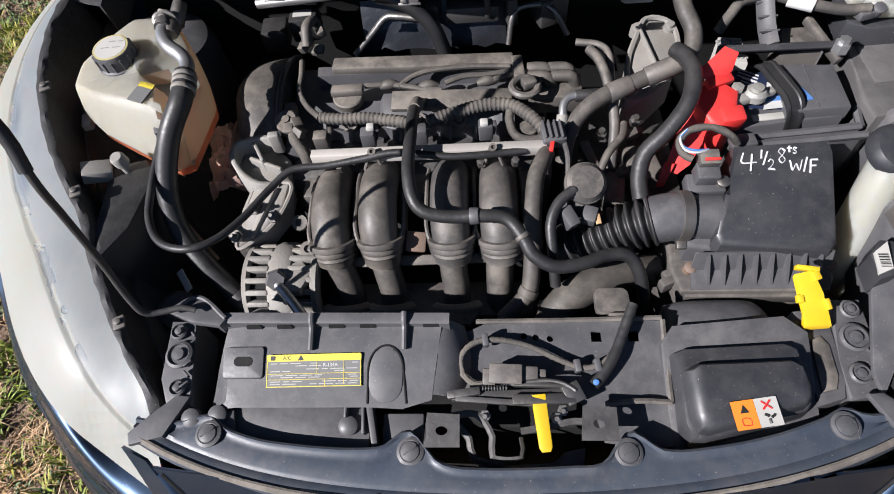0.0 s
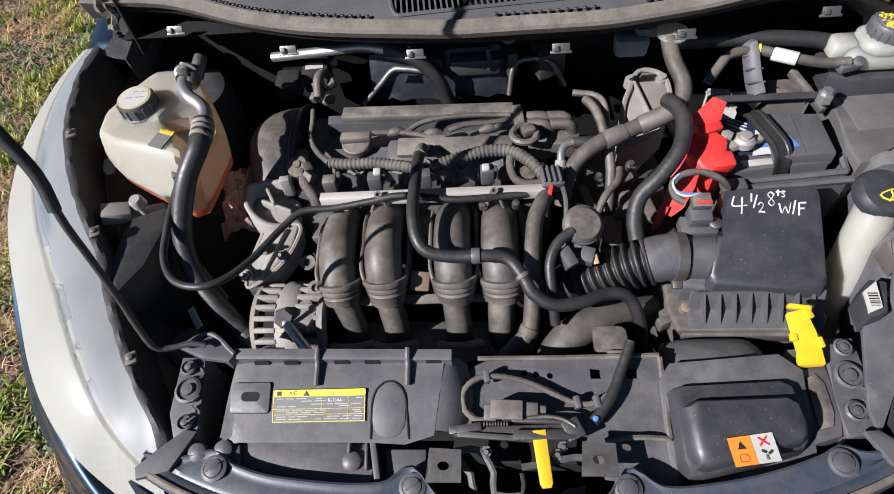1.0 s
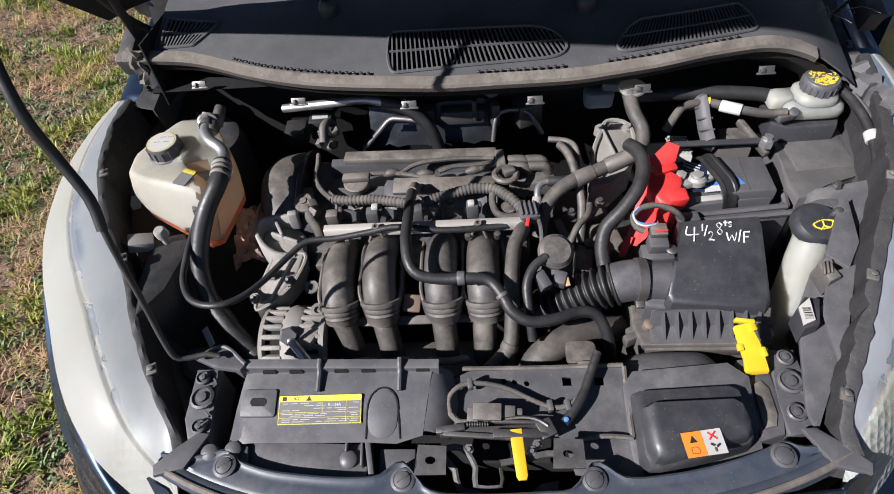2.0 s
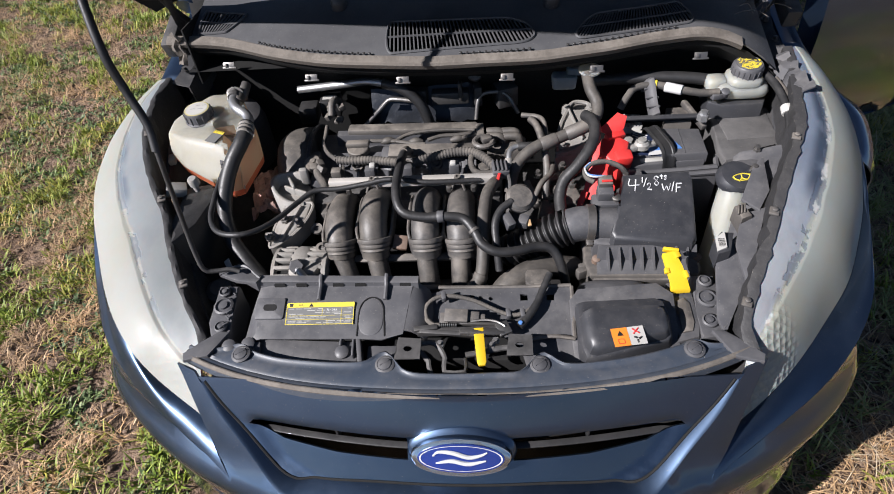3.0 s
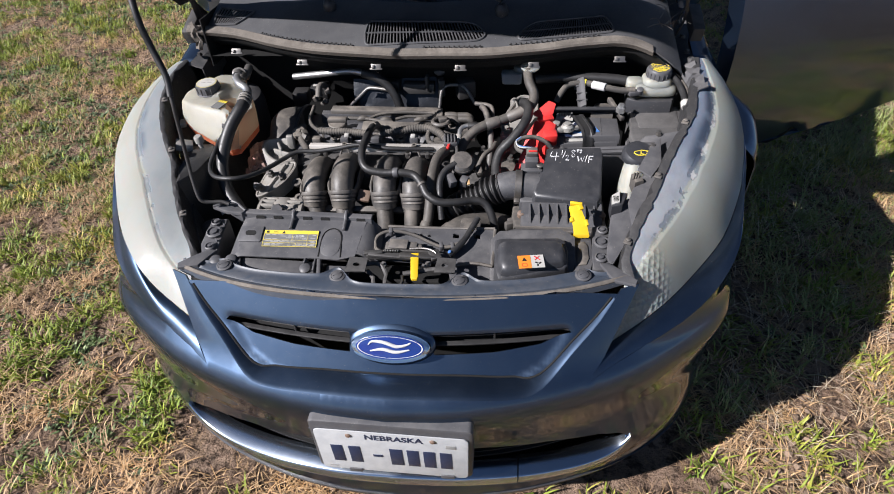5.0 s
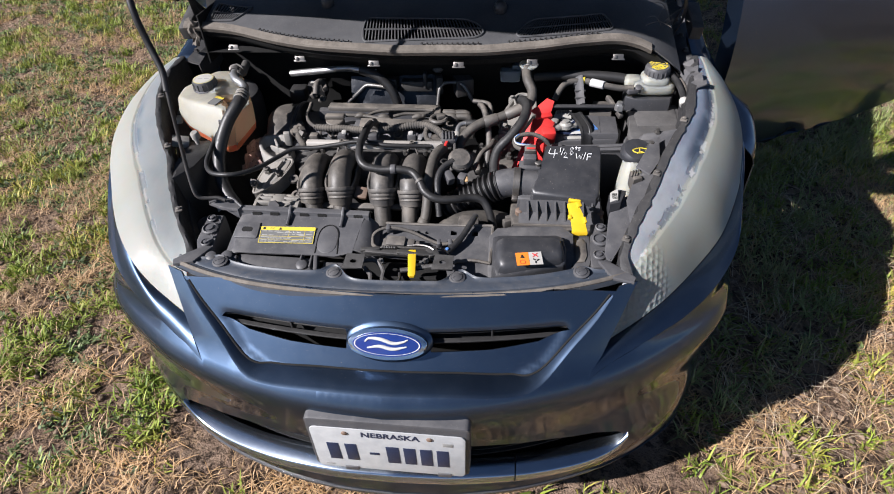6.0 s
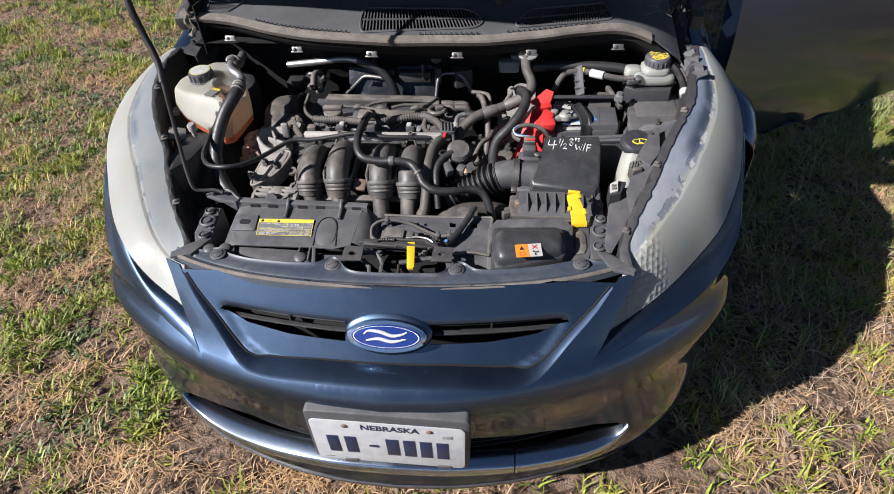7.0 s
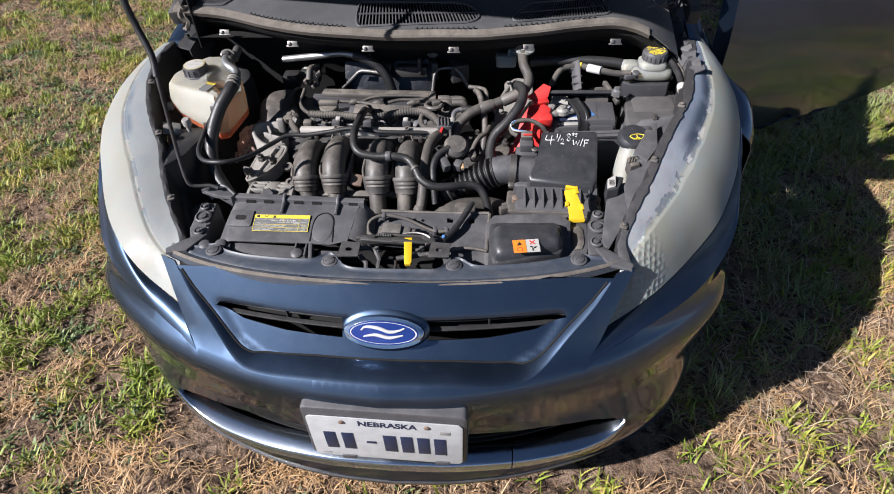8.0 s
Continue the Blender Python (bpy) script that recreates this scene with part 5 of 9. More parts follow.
    sheet(bm, tray, [ring(0.046, 0.312, 0.0042), ring(0.064, 0.310, 0.0042), ring(0.031, 0.314, 0.0042), sq(0.122, 0.312, 0.0065), sq(0.168, 0.312, 0.0065)], lambda x, y: (x, y, lerp(y, [0.18, 0.235, 0.29, 0.297, 0.333], [0.682, 0.697, 0.706, 0.711, 0.716])), 0.016)
    thick(part("tray", bm, plastic, rc), 0.004)
    bm = B()
    for a, b in (((-0.03, 0.333), (0.205, 0.335)), ((0.206, 0.332), (0.203, 0.232)), ((0.203, 0.232), (0.125, 0.230))):
        tube(bm, [(a[0], a[1], 0.718 if a[1] > 0.3 else 0.700), ((a[0] + b[0]) / 2, (a[1] + b[1]) / 2, 0.716 if a[1] > 0.3 and b[1] > 0.3 else 0.708), (b[0], b[1], 0.718 if b[1] > 0.3 else 0.700)], 0.0035, 6, 0.01)
    part("tray_edge", bm, plastic_dusty, rc)
    bm = B()
    prism(bm, rounded(0.046, 0.040, 0.010, cx=0.150, cy=0.366), 0.700, 0.708, bev=0.003)
    box(bm, (0.152, 0.342, 0.700), (0.022, 0.016, 0.03), (20, 0, 0), 0.003)
    part("pad", bm, plastic_dusty, rc)
    # right end beside the inlet duct
    bm = B()
    prism(bm, [(0.368, 0.225), (0.405, 0.236), (0.412, 0.262), (0.412, 0.330), (0.396, 0.348), (0.372, 0.346), (0.365, 0.318), (0.372, 0.300)], 0.660, 0.706, shear(0.10, 0.3), bev=0.004)
    part("right_panel", bm, plastic, rc)
    bm = B()
    prism(bm, [(0.378, 0.242), (0.396, 0.246), (0.402, 0.262), (0.402, 0.300), (0.394, 0.312), (0.382, 0.306), (0.380, 0.28)], 0.704, 0.709, shear(0.10, 0.3), bev=0.002)
    part("right_tongue", bm, plastic_dusty, rc)
    bm = B()
    prism(bm, [(0.198, 0.175), (0.372, 0.205), (0.376, 0.312), (0.350, 0.332), (0.215, 0.322), (0.198, 0.30)], 0.655, 0.688, shear(0.30, 0.2), bev=0.004)
    part("duct_bed", bm, plastic, rc)
    return rc


def bars(bm, rows, m, gap=0.35):
    """Rows of little bars that stand for small print: (x, y, width, height)."""
    for x, y, w, h in rows:
        box(bm, m @ Vector((x, y, 0.0005)), (w, h, 0.0004), (math.degrees(math.atan(0.40)), 0, 0), bev=0)


def build_label():
    m = Matrix.Translation((-0.231, 0.2632, 0.7312)) @ pose(0, 0, 0, math.degrees(math.atan(0.40)), 0, 1.0)
    lb = thing("air_conditioning_label", (-0.231, 0.263, 0.731), "yellow-edged warning label on the radiator cover", "label")
    bm = B()
    prism(bm, rounded(0.120, 0.040, 0.002), 0.0, 0.0005, m, bev=0)
    base = part("backing", bm, label_dark, lb)
    bm = B()
    prism(bm, rounded(0.120, 0.0085, 0.002, cy=0.0158), 0.0004, 0.0009, m, bev=0)
    for x, y, w, h in ((-0.0592, -0.003, 0.0009, 0.034), (0.0592, -0.003, 0.0009, 0.034), (0, -0.0192, 0.12, 0.0009), (0, -0.0035, 0.118, 0.0005), (0, -0.0105, 0.118, 0.0005), (0.004, 0.004, 0.0005, 0.014), (0.038, 0.000, 0.0005, 0.034), (0.014, -0.015, 0.0005, 0.009)):
        prism(bm, [(x - w / 2, y - h / 2), (x + w / 2, y - h / 2), (x + w / 2, y + h / 2), (x - w / 2, y + h / 2)], 0.0004, 0.0009, m, bev=0)
    part("yellow_ruling", bm, yellow_ink, lb)
    words("label_words", "A/C", 0.0065, m @ pose(-0.034, 0.0157, 0.0009), black_ink, base, 0.0001)
    words("label_words", "R-134A", 0.006, m @ pose(0.021, 0.0063, 0.0006), white_ink, base, 0.0001)
    bm = B()
    prism(bm, [(-0.0205, 0.0125), (-0.0125, 0.0125), (-0.0165, 0.0192)], 0.0005, 0.0011, m, bev=0)
    part("warning_sign", bm, black_ink, base)
    bm = B()
    prism(bm, rounded(0.006, 0.0055, 0.001, cx=-0.052, cy=0.0157), 0.0005, 0.0011, m, bev=0)
    part("book_sign", bm, black_ink, base)
    bm = B()
    rng = random.Random(3)
    for y in (0.0085, 0.0055, 0.0015, -0.001, -0.006, -0.0085, -0.0135, -0.0165):
        x = -0.055
        while x < 0.054:
            w = rng.uniform(0.006, 0.018)
            if rng.random() < 0.72 and not (0.004 < x < 0.036 and y > 0.003):
                prism(bm, [(x, y), (min(x + w, 0.056), y), (min(x + w, 0.056), y + 0.0009), (x, y + 0.0009)], 0.0005, 0.0008, m, bev=0)
            x += w + 0.003
    part("print_bars", bm, label_paper, base)


def build_inlet_duct():
    d = thing("air_inlet_duct", (0.28, 0.28, 0.66), "smooth black plastic air inlet duct on the radiator cover", "air duct")
    bm = B()
    out = [(0.204, 0.286), (0.216, 0.291), (0.342, 0.297), (0.356, 0.290), (0.362, 0.262), (0.360, 0.222), (0.352, 0.214), (0.226, 0.180), (0.212, 0.182), (0.205, 0.20)]
    prism(bm, out, -0.045, 0.010, shear(0.20, 0.236, 0.7130), bev=0.008, inset=0.005)
    body = part("duct_body", bm, plastic_clean, d)
    bm = B()
    out2 = [(0.212, 0.258), (0.224, 0.266), (0.338, 0.270), (0.350, 0.262), (0.354, 0.240), (0.352, 0.224), (0.344, 0.217), (0.232, 0.188), (0.220, 0.190), (0.213, 0.205)]
    prism(bm, out2, -0.006, 0.0225, shear(0.22, 0.236, 0.7215), bev=0.011, inset=0.006)
    part("raised_top", bm, plastic_clean, body)
    # rounded rear mouth
    bm = B()
    rows = []
    for i in range(17):
        a = math.pi * i / 16
        row = []
        for j in range(9):
            v = j / 8
            y = 0.302 + 0.082 * v
            wide = 0.073 * (1 - 0.22 * v ** 3)
            tall = 0.052 * math.sqrt(max(0.0, 1 - v ** 3)) + 0.004
            row.append(Vector((0.286 - wide * math.copysign(abs(math.cos(a)) ** 0.6, math.cos(a)), y, 0.655 + tall * math.sin(a) ** 0.6)))
        rows.append(row)
    loft(bm, rows)
    mouth = thick(part("rear_mouth", bm, plastic, d, "dusty rounded duct mouth", 60), 0.004)
    bm = B()
    tube(bm, [(0.268, 0.309, 0.7085), (0.268, 0.317, 0.708), (0.302, 0.318, 0.708), (0.302, 0.309, 0.7085)], 0.002, 6, 0.004)
    part("clip_loop", bm, plastic, mouth)
    # warning sticker: orange half and white half
    m = Matrix.Translation((0.281, 0.2065, 0.7395)) @ pose(0, 0, 0, math.degrees(math.atan(0.22)), 0, 8)
    bm = B()
    prism(bm, [(-0.026, -0.0155), (-0.0005, -0.0155), (-0.0005, 0.0155), (-0.026, 0.0155)], 0.0, 0.0006, m, bev=0)
    st = part("orange_sticker", bm, orange_ink, d, "orange and white hazard sticker")
    bm = B()
    prism(bm, [(0.0, -0.0155), (0.0255, -0.0155), (0.0255, 0.0155), (0.0, 0.0155)], 0.0, 0.0006, m, bev=0)
    part("white_half", bm, label_paper, st)
    bm = B()
    prism(bm, [(-0.018, 0.002), (-0.008, 0.002), (-0.013, 0.011)], 0.0006, 0.0009, m, bev=0)
    for k in range(3):
        tube(bm, [m @ Vector((0.0125 + r * math.cos(2.1 * k + r * 60), -0.006 + r * math.sin(2.1 * k + r * 60), 0.0008)) for r in (0.0015, 0.004, 0.0065)], 0.0016, 5, 0.002)
    part("hazard_signs", bm, black_ink, st)
    bm = B()
    tube(bm, [m @ Vector(p) for p in ((-0.018, -0.011, 0.0007), (-0.018, -0.004, 0.0007), (-0.010, -0.004, 0.0007), (-0.009, -0.011, 0.0007), (-0.018, -0.011, 0.0007))], 0.0005, 5, 0.003)
    part("book_sign", bm, red_ink, st)
    bm = B()
    for sx in (-1, 1):
        tube(bm, [m @ Vector((0.0125 - sx * 0.005, 0.003, 0.0008)), m @ Vector((0.0125 + sx * 0.005, 0.012, 0.0008))], 0.0011, 5, 0.004)
    part("red_cross", bm, red_ink, st)


def build_latch():
    lt = thing("bonnet_latch", (0.03, 0.21, 0.68), "dark steel bonnet latch with a yellow release handle", "latch")
    for x, y, w in ((-0.070, 0.190, 0.042), (0.110, 0.198, 0.042)):
        bm = B()
        ring = [(x + 0.007 * math.cos(k * math.pi / 6), y + 0.005 * math.sin(k * math.pi / 6)) for k in range(12)]
        sheet(bm, [(x - w / 2, y - 0.018), (x + w / 2, y - 0.018), (x + w / 2, y + 0.018), (x - w / 2 + 0.004, y + 0.020)], [ring], lambda a, b: (a, b, 0.728 + 0.15 * (b - 0.19)), 0.012)
        thick(part("mount_tab", bm, steel_dark, lt), 0.003)
    bm = B()
    for c, s, r in (((0.015, 0.236, 0.716), (0.15, 0.010, 0.012), (0, 0, 2)), ((0.000, 0.226, 0.722), (0.11, 0.007, 0.008), (12, 0, -4)), ((0.050, 0.228, 0.725), (0.075, 0.012, 0.006), (0, 5, 3)),
                    ((0.040, 0.246, 0.722), (0.080, 0.005, 0.007), (0, 0, -2)), ((-0.045, 0.236, 0.724), (0.040, 0.010, 0.006), (0, 0, 8)), ((0.085, 0.236, 0.722), (0.022, 0.024, 0.008), (10, 0, 25))):
        bm = B()
        box(bm, c, s, r, 0.0015)
        part("lever", bm, steel_dark if s[0] > 0.09 else steel, lt, "worn steel lever")
    bm = B()
    tube(bm, [(0.030, 0.249, 0.726), (0.055, 0.250, 0.728), (0.075, 0.246, 0.728), (0.088, 0.238, 0.726)], 0.0022, 6, 0.006)
    for i in range(9):
        c = Vector((-0.022 + 0.0035 * i, 0.2415, 0.726))
        lathe(bm, [(0.0035, -0.0008), (0.0035, 0.0008)], c, (1, 0, 0), 10)
    part("spring", bm, steel, lt)
    bm = B()
    for pts in (((-0.060, 0.212, 0.712), (-0.030, 0.214, 0.712), (-0.012, 0.190, 0.704), (-0.012, 0.168, 0.698), (0.022, 0.168, 0.698), (0.022, 0.190, 0.702)), ((-0.055, 0.206, 0.700), (-0.040, 0.190, 0.695), (-0.034, 0.168, 0.690), (0.0, 0.160, 0.688)), ((0.022, 0.196, 0.704), (0.050, 0.200, 0.706), (0.085, 0.206, 0.710), (0.105, 0.204, 0.712))):
        tube(bm, pts, 0.0048, 6, 0.008, flat=0.55)
    part("bracket_frame", bm, steel_dark, lt)
    bm = B()
    prism(bm, [(-0.030, 0.158), (0.095, 0.158), (0.100, 0.185), (0.075, 0.180), (0.060, 0.165), (0.0, 0.162), (-0.028, 0.175)], 0.668, 0.674, bev=0.002)
    part("lower_plate", bm, plastic, lt)
    for x, y in ((0.064, 0.211), (0.072, 0.220), (-0.020, 0.214)):
        bm = B()
        lathe(bm, [(0.007, 0), (0.007, 0.006), (0.0035, 0.006), (0.003, 0.014), (0.0001, 0.014)], (x, y, 0.708), (0, -0.4, 1), 6)
        part("latch_bolt", bm, steel, lt)
    bm = B()
    prism(bm, [(-0.0075, -0.040), (-0.005, -0.045), (0.005, -0.045), (0.0075, -0.040), (0.0085, 0.020), (-0.0085, 0.020)], -0.003, 0.003, Matrix.Translation((0.0455, 0.214, 0.722)) @ pose(0, 0, 0, 14, 0, 6), bev=0.0015)
    part("release_handle", bm, yellow_plastic, lt, "bright yellow release handle")


def build_front_loom():
    lm = thing("latch_wiring_loom", (0.05, 0.28, 0.70), "taped wiring loom with a black plug on the radiator cover", "wiring")
    bm = B()
    tube(bm, [(-0.046, 0.262, 0.712), (-0.048, 0.284, 0.722), (-0.030, 0.300, 0.728), (0.000, 0.302, 0.729), (0.035, 0.296, 0.724), (0.070, 0.281, 0.718), (0.092, 0.272, 0.716), (0.112, 0.270, 0.717), (0.132, 0.280, 0.720), (0.150, 0.303, 0.724), (0.164, 0.335, 0.728)], 0.0042, 10, 0.003, shape=wrapped)
    part("loom_sleeve", bm, loom, lm)
    bm = B()
    tube(bm, [(-0.046, 0.264, 0.712), (-0.034, 0.252, 0.712), (-0.022, 0.250, 0.714)], 0.0045, 8, 0.006)
    part("plug_lead", bm, loom, lm)
    for c, s in (((0.006, 0.259, 0.724), (0.040, 0.024, 0.020)), ((0.033, 0.260, 0.722), (0.024, 0.018, 0.014)), ((-0.014, 0.256, 0.722), (0.016, 0.020, 0.016)), ((0.049, 0.261, 0.721), (0.012, 0.010, 0.010))):
        bm = B()
        box(bm, c, s, (14, 0, -3), 0.002)
        part("plug", bm, plastic_dusty, lm)
    for p in ((-0.018, 0.302, 0.728), (0.094, 0.272, 0.716), (0.118, 0.272, 0.717)):
        bm = B()
        box(bm, p, (0.008, 0.016, 0.014), (10, 0, 8), 0.002)
        part("loom_clip", bm, plastic, lm)
    bm = B()
    tube(bm, [(0.168, 0.345, 0.738), (0.152, 0.310, 0.728), (0.140, 0.285, 0.722), (0.124, 0.262, 0.716), (0.112, 0.249, 0.712)], 0.0064, 10, 0.003, shape=lambda d, L: 1.0 + (0.10 if d > L * 0.62 else 0.0) + (0.05 if d < L * 0.62 and int(d / 0.007) % 2 else 0.0))
    solo("drain_tube", bm, rubber, "black rubber tube looped over the radiator cover", "hose")
    bm = B()
    lathe(bm, [(0.0001, 0.0), (0.004, 0.0), (0.003, 0.002), (0.0001, 0.0025)], (0.114, 0.250, 0.7205), (0, -0.3, 1), 10)
    part("blue_dot", bm, blue_wire, lm, "blue paint dot")


def side_bracket(s):
    x0 = -0.412 if s < 0 else 0.436
    label = "black plastic lamp bracket with screw bosses"
    br = thing("lamp_bracket", (x0, 0.28, 0.66), label, "bracket", "lamp brackets")
    bm = B()
    w = 0.024
    prism(bm, [(x0 - w * 1.2, 0.338), (x0 + w * 0.4, 0.338), (x0 + w * 0.5, 0.30), (x0 + w * 1.0, 0.225), (x0 - w * 0.4, 0.222), (x0 - w * 1.1, 0.26)] if s < 0 else [(x0 - w * 0.8, 0.360), (x0 + w * 0.8, 0.360), (x0 + w * 0.9, 0.30), (x0 + w * 0.5, 0.240), (x0 - w * 1.2, 0.232), (x0 - w * 1.1, 0.28)], 0.650, 0.704 if s > 0 else 0.716, shear(0.12, 0.28), bev=0.004)
    part("bracket_plate", bm, plastic, br)
    zz = 0.706 if s > 0 else 0.718
    for dx, y, r in (((0.000, 0.344, 0.012), (-0.004, 0.308, 0.018), (-0.010, 0.264, 0.013)) if s > 0 else ((-0.012, 0.321, 0.011), (-0.005, 0.290, 0.018), (0.002, 0.247, 0.011))):
        bm = B()
        lathe(bm, [(r, 0.0), (r, 0.004), (r * 0.8, 0.006), (r * 0.74, 0.003), (r * 0.45, 0.003), (r * 0.42, 0.007), (0.0001, 0.008)], (x0 + dx, y, zz + 0.12 * (y - 0.28)), (0, -0.12, 1), 22)
        part("screw_boss", bm, plastic, br)
    for i in range(6):
        bm = B()
        box(bm, (x0 + 0.012 - 0.0015 * i, 0.250 + 0.014 * i, zz + 0.002), (0.012, 0.003, 0.006), (0, 0, 42 * (-1) ** i), 0.001)
        part("bracket_rib", bm, plastic, br)


def build_prop_rod():
    rod = thing("prop_rod", (-0.40, 0.322, 0.766), "black bonnet prop rod hooked into the front bracket", "prop rod")
    bm = B()
    tube(bm, [(-0.384, 0.330, 0.770), (-0.400, 0.330, 0.776), (-0.424, 0.322, 0.780), (-0.440, 0.318, 0.79), (-0.447, 0.328, 0.83), (-0.449, 0.338, 0.87), (-0.445, 0.346, 0.95), (-0.441, 0.349, 1.00), (-0.447, 0.368, 1.05)], 0.0042, 10, 0.006)
    part("lower_rod", bm, steel_dark, rod)
    bm = B()
    tube(bm, [(-0.442, 0.352, 1.015), (-0.447, 0.369, 1.05), (-0.466, 0.385, 1.10), (-0.478, 0.395, 1.16), (-0.496, 0.439, 1.25), (-0.514, 0.490, 1.35), (-0.523, 0.518, 1.402)], 0.0066, 12, 0.01)
    part("rubber_sleeve", bm, rubber, rod, "thick black sleeve on the upper half")


# ---- engine ----
def build_engine():
    en = thing("engine", (-0.12, 0.68, 0.33), "dust-covered four-cylinder engine set across the bay", "engine")
    bm = B()
    box(bm, (-0.12, 0.68, 0.53), (0.42, 0.20, 0.38), bev=0.02)
    part("block", bm, steel_dark, en)
    # cam cover: front slope, flat middle, rear ledge
    bm = B()
    prof = [(0.682, 0.705), (0.686, 0.742), (0.694, 0.752), (0.716, 0.764), (0.738, 0.770), (0.743, 0.744), (0.786, 0.742), (0.790, 0.768), (0.812, 0.768), (0.818, 0.757), (0.82, 0.70)]
    rows = []
    for i in range(45):
        x = -0.292 + 0.325 * i / 44
        scallop = 0.006 * max(0.0, math.sin((x + 0.292) * 2 * math.pi / 0.081 - 1.2)) ** 2
        row = []
        for k, (y, z) in enumerate(prof):
            step = 0.0
            if x < -0.175 and 2 <= k <= 4:
                step = -0.014
            row.append(Vector((x, y + (scallop if k < 3 else 0), z + step)))
        rows.append(row)
    loft(bm, rows)
    cover = thick(part("cam_cover", bm, plastic, en, "dusty black cam cover", 30), 0.004)
    for i in range(8):
        bm = B()
        x = -0.268 + 0.040 * i
        prism(bm, [(-0.016, 0.0), (0.016, 0.0), (0.010, 0.030)], -0.0022, 0.0022, Matrix.Translation((x, 0.686, 0.730)) @ pose(0, 0, 0, 90, 0, 90), bev=0.0)
        part("cover_rib", bm, plastic, cover)
    for x in (-0.228, -0.118, -0.053):
        bm = B()
        lathe(bm, [(0.013, -0.006), (0.013, 0.004), (0.009, 0.004), (0.009, 0.0), (0.006, 0.0), (0.006, 0.008), (0.0001, 0.009)], (x, 0.692, 0.752), (0, -0.55, 1), 18)
        part("cover_bolt", bm, plastic_dusty, cover)
    bm = B()
    box(bm, (-0.115, 0.803, 0.772), (0.300, 0.030, 0.016), (0, 0, -1.5), 0.004)
    box(bm, (-0.065, 0.718, 0.769), (0.190, 0.034, 0.010), (16, 0, -1.5), 0.003)
    part("cover_ledge", bm, plastic_worn, cover, "flat dusty ledge")
    # oil filler cap
    bm = B()
    lathe(bm, [(0.025, 0.0), (0.025, 0.010), (0.023, 0.012), (0.0001, 0.013)], (-0.232, 0.738, 0.760), (0, -0.12, 1), 26)
    box(bm, (-0.232, 0.742, 0.777), (0.052, 0.020, 0.012), (-6, 0, 2), 0.003)
    part("oil_filler_cap", bm, plastic_worn, en, "black oil filler cap")
    # leads across the cover
    for pts, r in ((((-0.205, 0.752, 0.776), (-0.16, 0.752, 0.775), (-0.11, 0.742, 0.773), (-0.08, 0.738, 0.772)), 0.0048),
                   (((-0.150, 0.748, 0.774), (-0.125, 0.768, 0.778), (-0.09, 0.778, 0.780), (-0.03, 0.782, 0.780), (0.03, 0.780, 0.778)), 0.0046),
                   (((-0.075, 0.752, 0.774), (-0.045, 0.762, 0.777), (-0.01, 0.764, 0.777), (0.03, 0.770, 0.777)), 0.0046),
                   (((0.0, 0.752, 0.776), (0.02, 0.757, 0.777), (0.04, 0.768, 0.777)), 0.005)):
        bm = B()
        tube(bm, pts, r, 9, 0.006)
        part("plug_lead", bm, rubber_dusty, en)
    for x, y in ((-0.102, 0.746), (-0.008, 0.750), (-0.165, 0.752)):
        bm = B()
        tube(bm, [(x - 0.016, y, 0.772), (x, y + 0.002, 0.775), (x + 0.016, y + 0.003, 0.773)], 0.0075, 10, 0.005, shape=lambda d, L: 0.55 + 0.6 * math.sin(math.pi * d / L))
        part("lead_boot", bm, rubber_dusty, en)
    # coil pack with boots at the right end
    bm = B()
    box(bm, (0.042, 0.772, 0.770), (0.018, 0.060, 0.026), (0, 0, 4), 0.003)
    box(bm, (0.100, 0.752, 0.742), (0.085, 0.055, 0.035), (0, 0, -2), 0.004)
    part("coil_pack", bm, plastic_worn, en, "dusty ignition coil pack")
    for i, (x, y) in enumerate(((0.075, 0.778), (0.075, 0.758), (0.108, 0.776), (0.112, 0.757))):
        bm = B()
        tube(bm, [(x - 0.018, y + 0.002, 0.772), (x, y, 0.774), (x + 0.014, y - 0.002, 0.772), (x + 0.020, y - 0.004, 0.755)], 0.0095, 12, 0.005)
        part("coil_boot", bm, rubber_dusty, en)
    # the cover and what lies on it are shifted forward to fit the camera's view
    for ob in en.children:
        if ob.name.split(".")[0] in ("cam_cover", "oil_filler_cap", "plug_lead", "lead_boot", "coil_pack", "coil_boot"):
            ob.location.y -= 0.026
    # timing cover
    bm = B()
    rows = []
    for i in range(21):
        f = i / 20
        y = 0.632 + 0.215 * f
        top = 0.700 + 0.084 * math.sin(math.pi * (0.10 + 0.78 * f)) ** 0.7
        left = -0.392 - 0.034 * math.sin(math.pi * min(1.0, 0.08 + 0.92 * f)) + 0.02 * max(0.0, f - 0.8)
        rows.append([Vector((left, y, 0.56)), Vector((left, y, top - 0.030)), Vector((left + 0.006, y, top - 0.012)), Vector((left + 0.018, y, top - 0.002)), Vector((left + 0.032, y, top)), Vector((-0.352, y, top + 0.001)), Vector((-0.346, y, top - 0.004)), Vector((-0.344, y, 0.60))])
    rows.insert(0, [Vector((p.x, 0.630, min(p.z, 0.64))) for p in rows[0]])
    rows.append([Vector((p.x, 0.849, min(p.z, 0.64))) for p in rows[-1]])
    loft(bm, rows)
    part("timing_cover", bm, plastic_worn, en, "dusty black timing cover", 50)
    bm = B()
    tube(bm, [(-0.340, 0.636 + 0.207 * k / 12, 0.703 + 0.084 * math.sin(math.pi * (0.10 + 0.78 * k / 12)) ** 0.7) for k in range(13)], 0.0055, 8, 0.01)
    part("timing_flange", bm, plastic_clean, en)
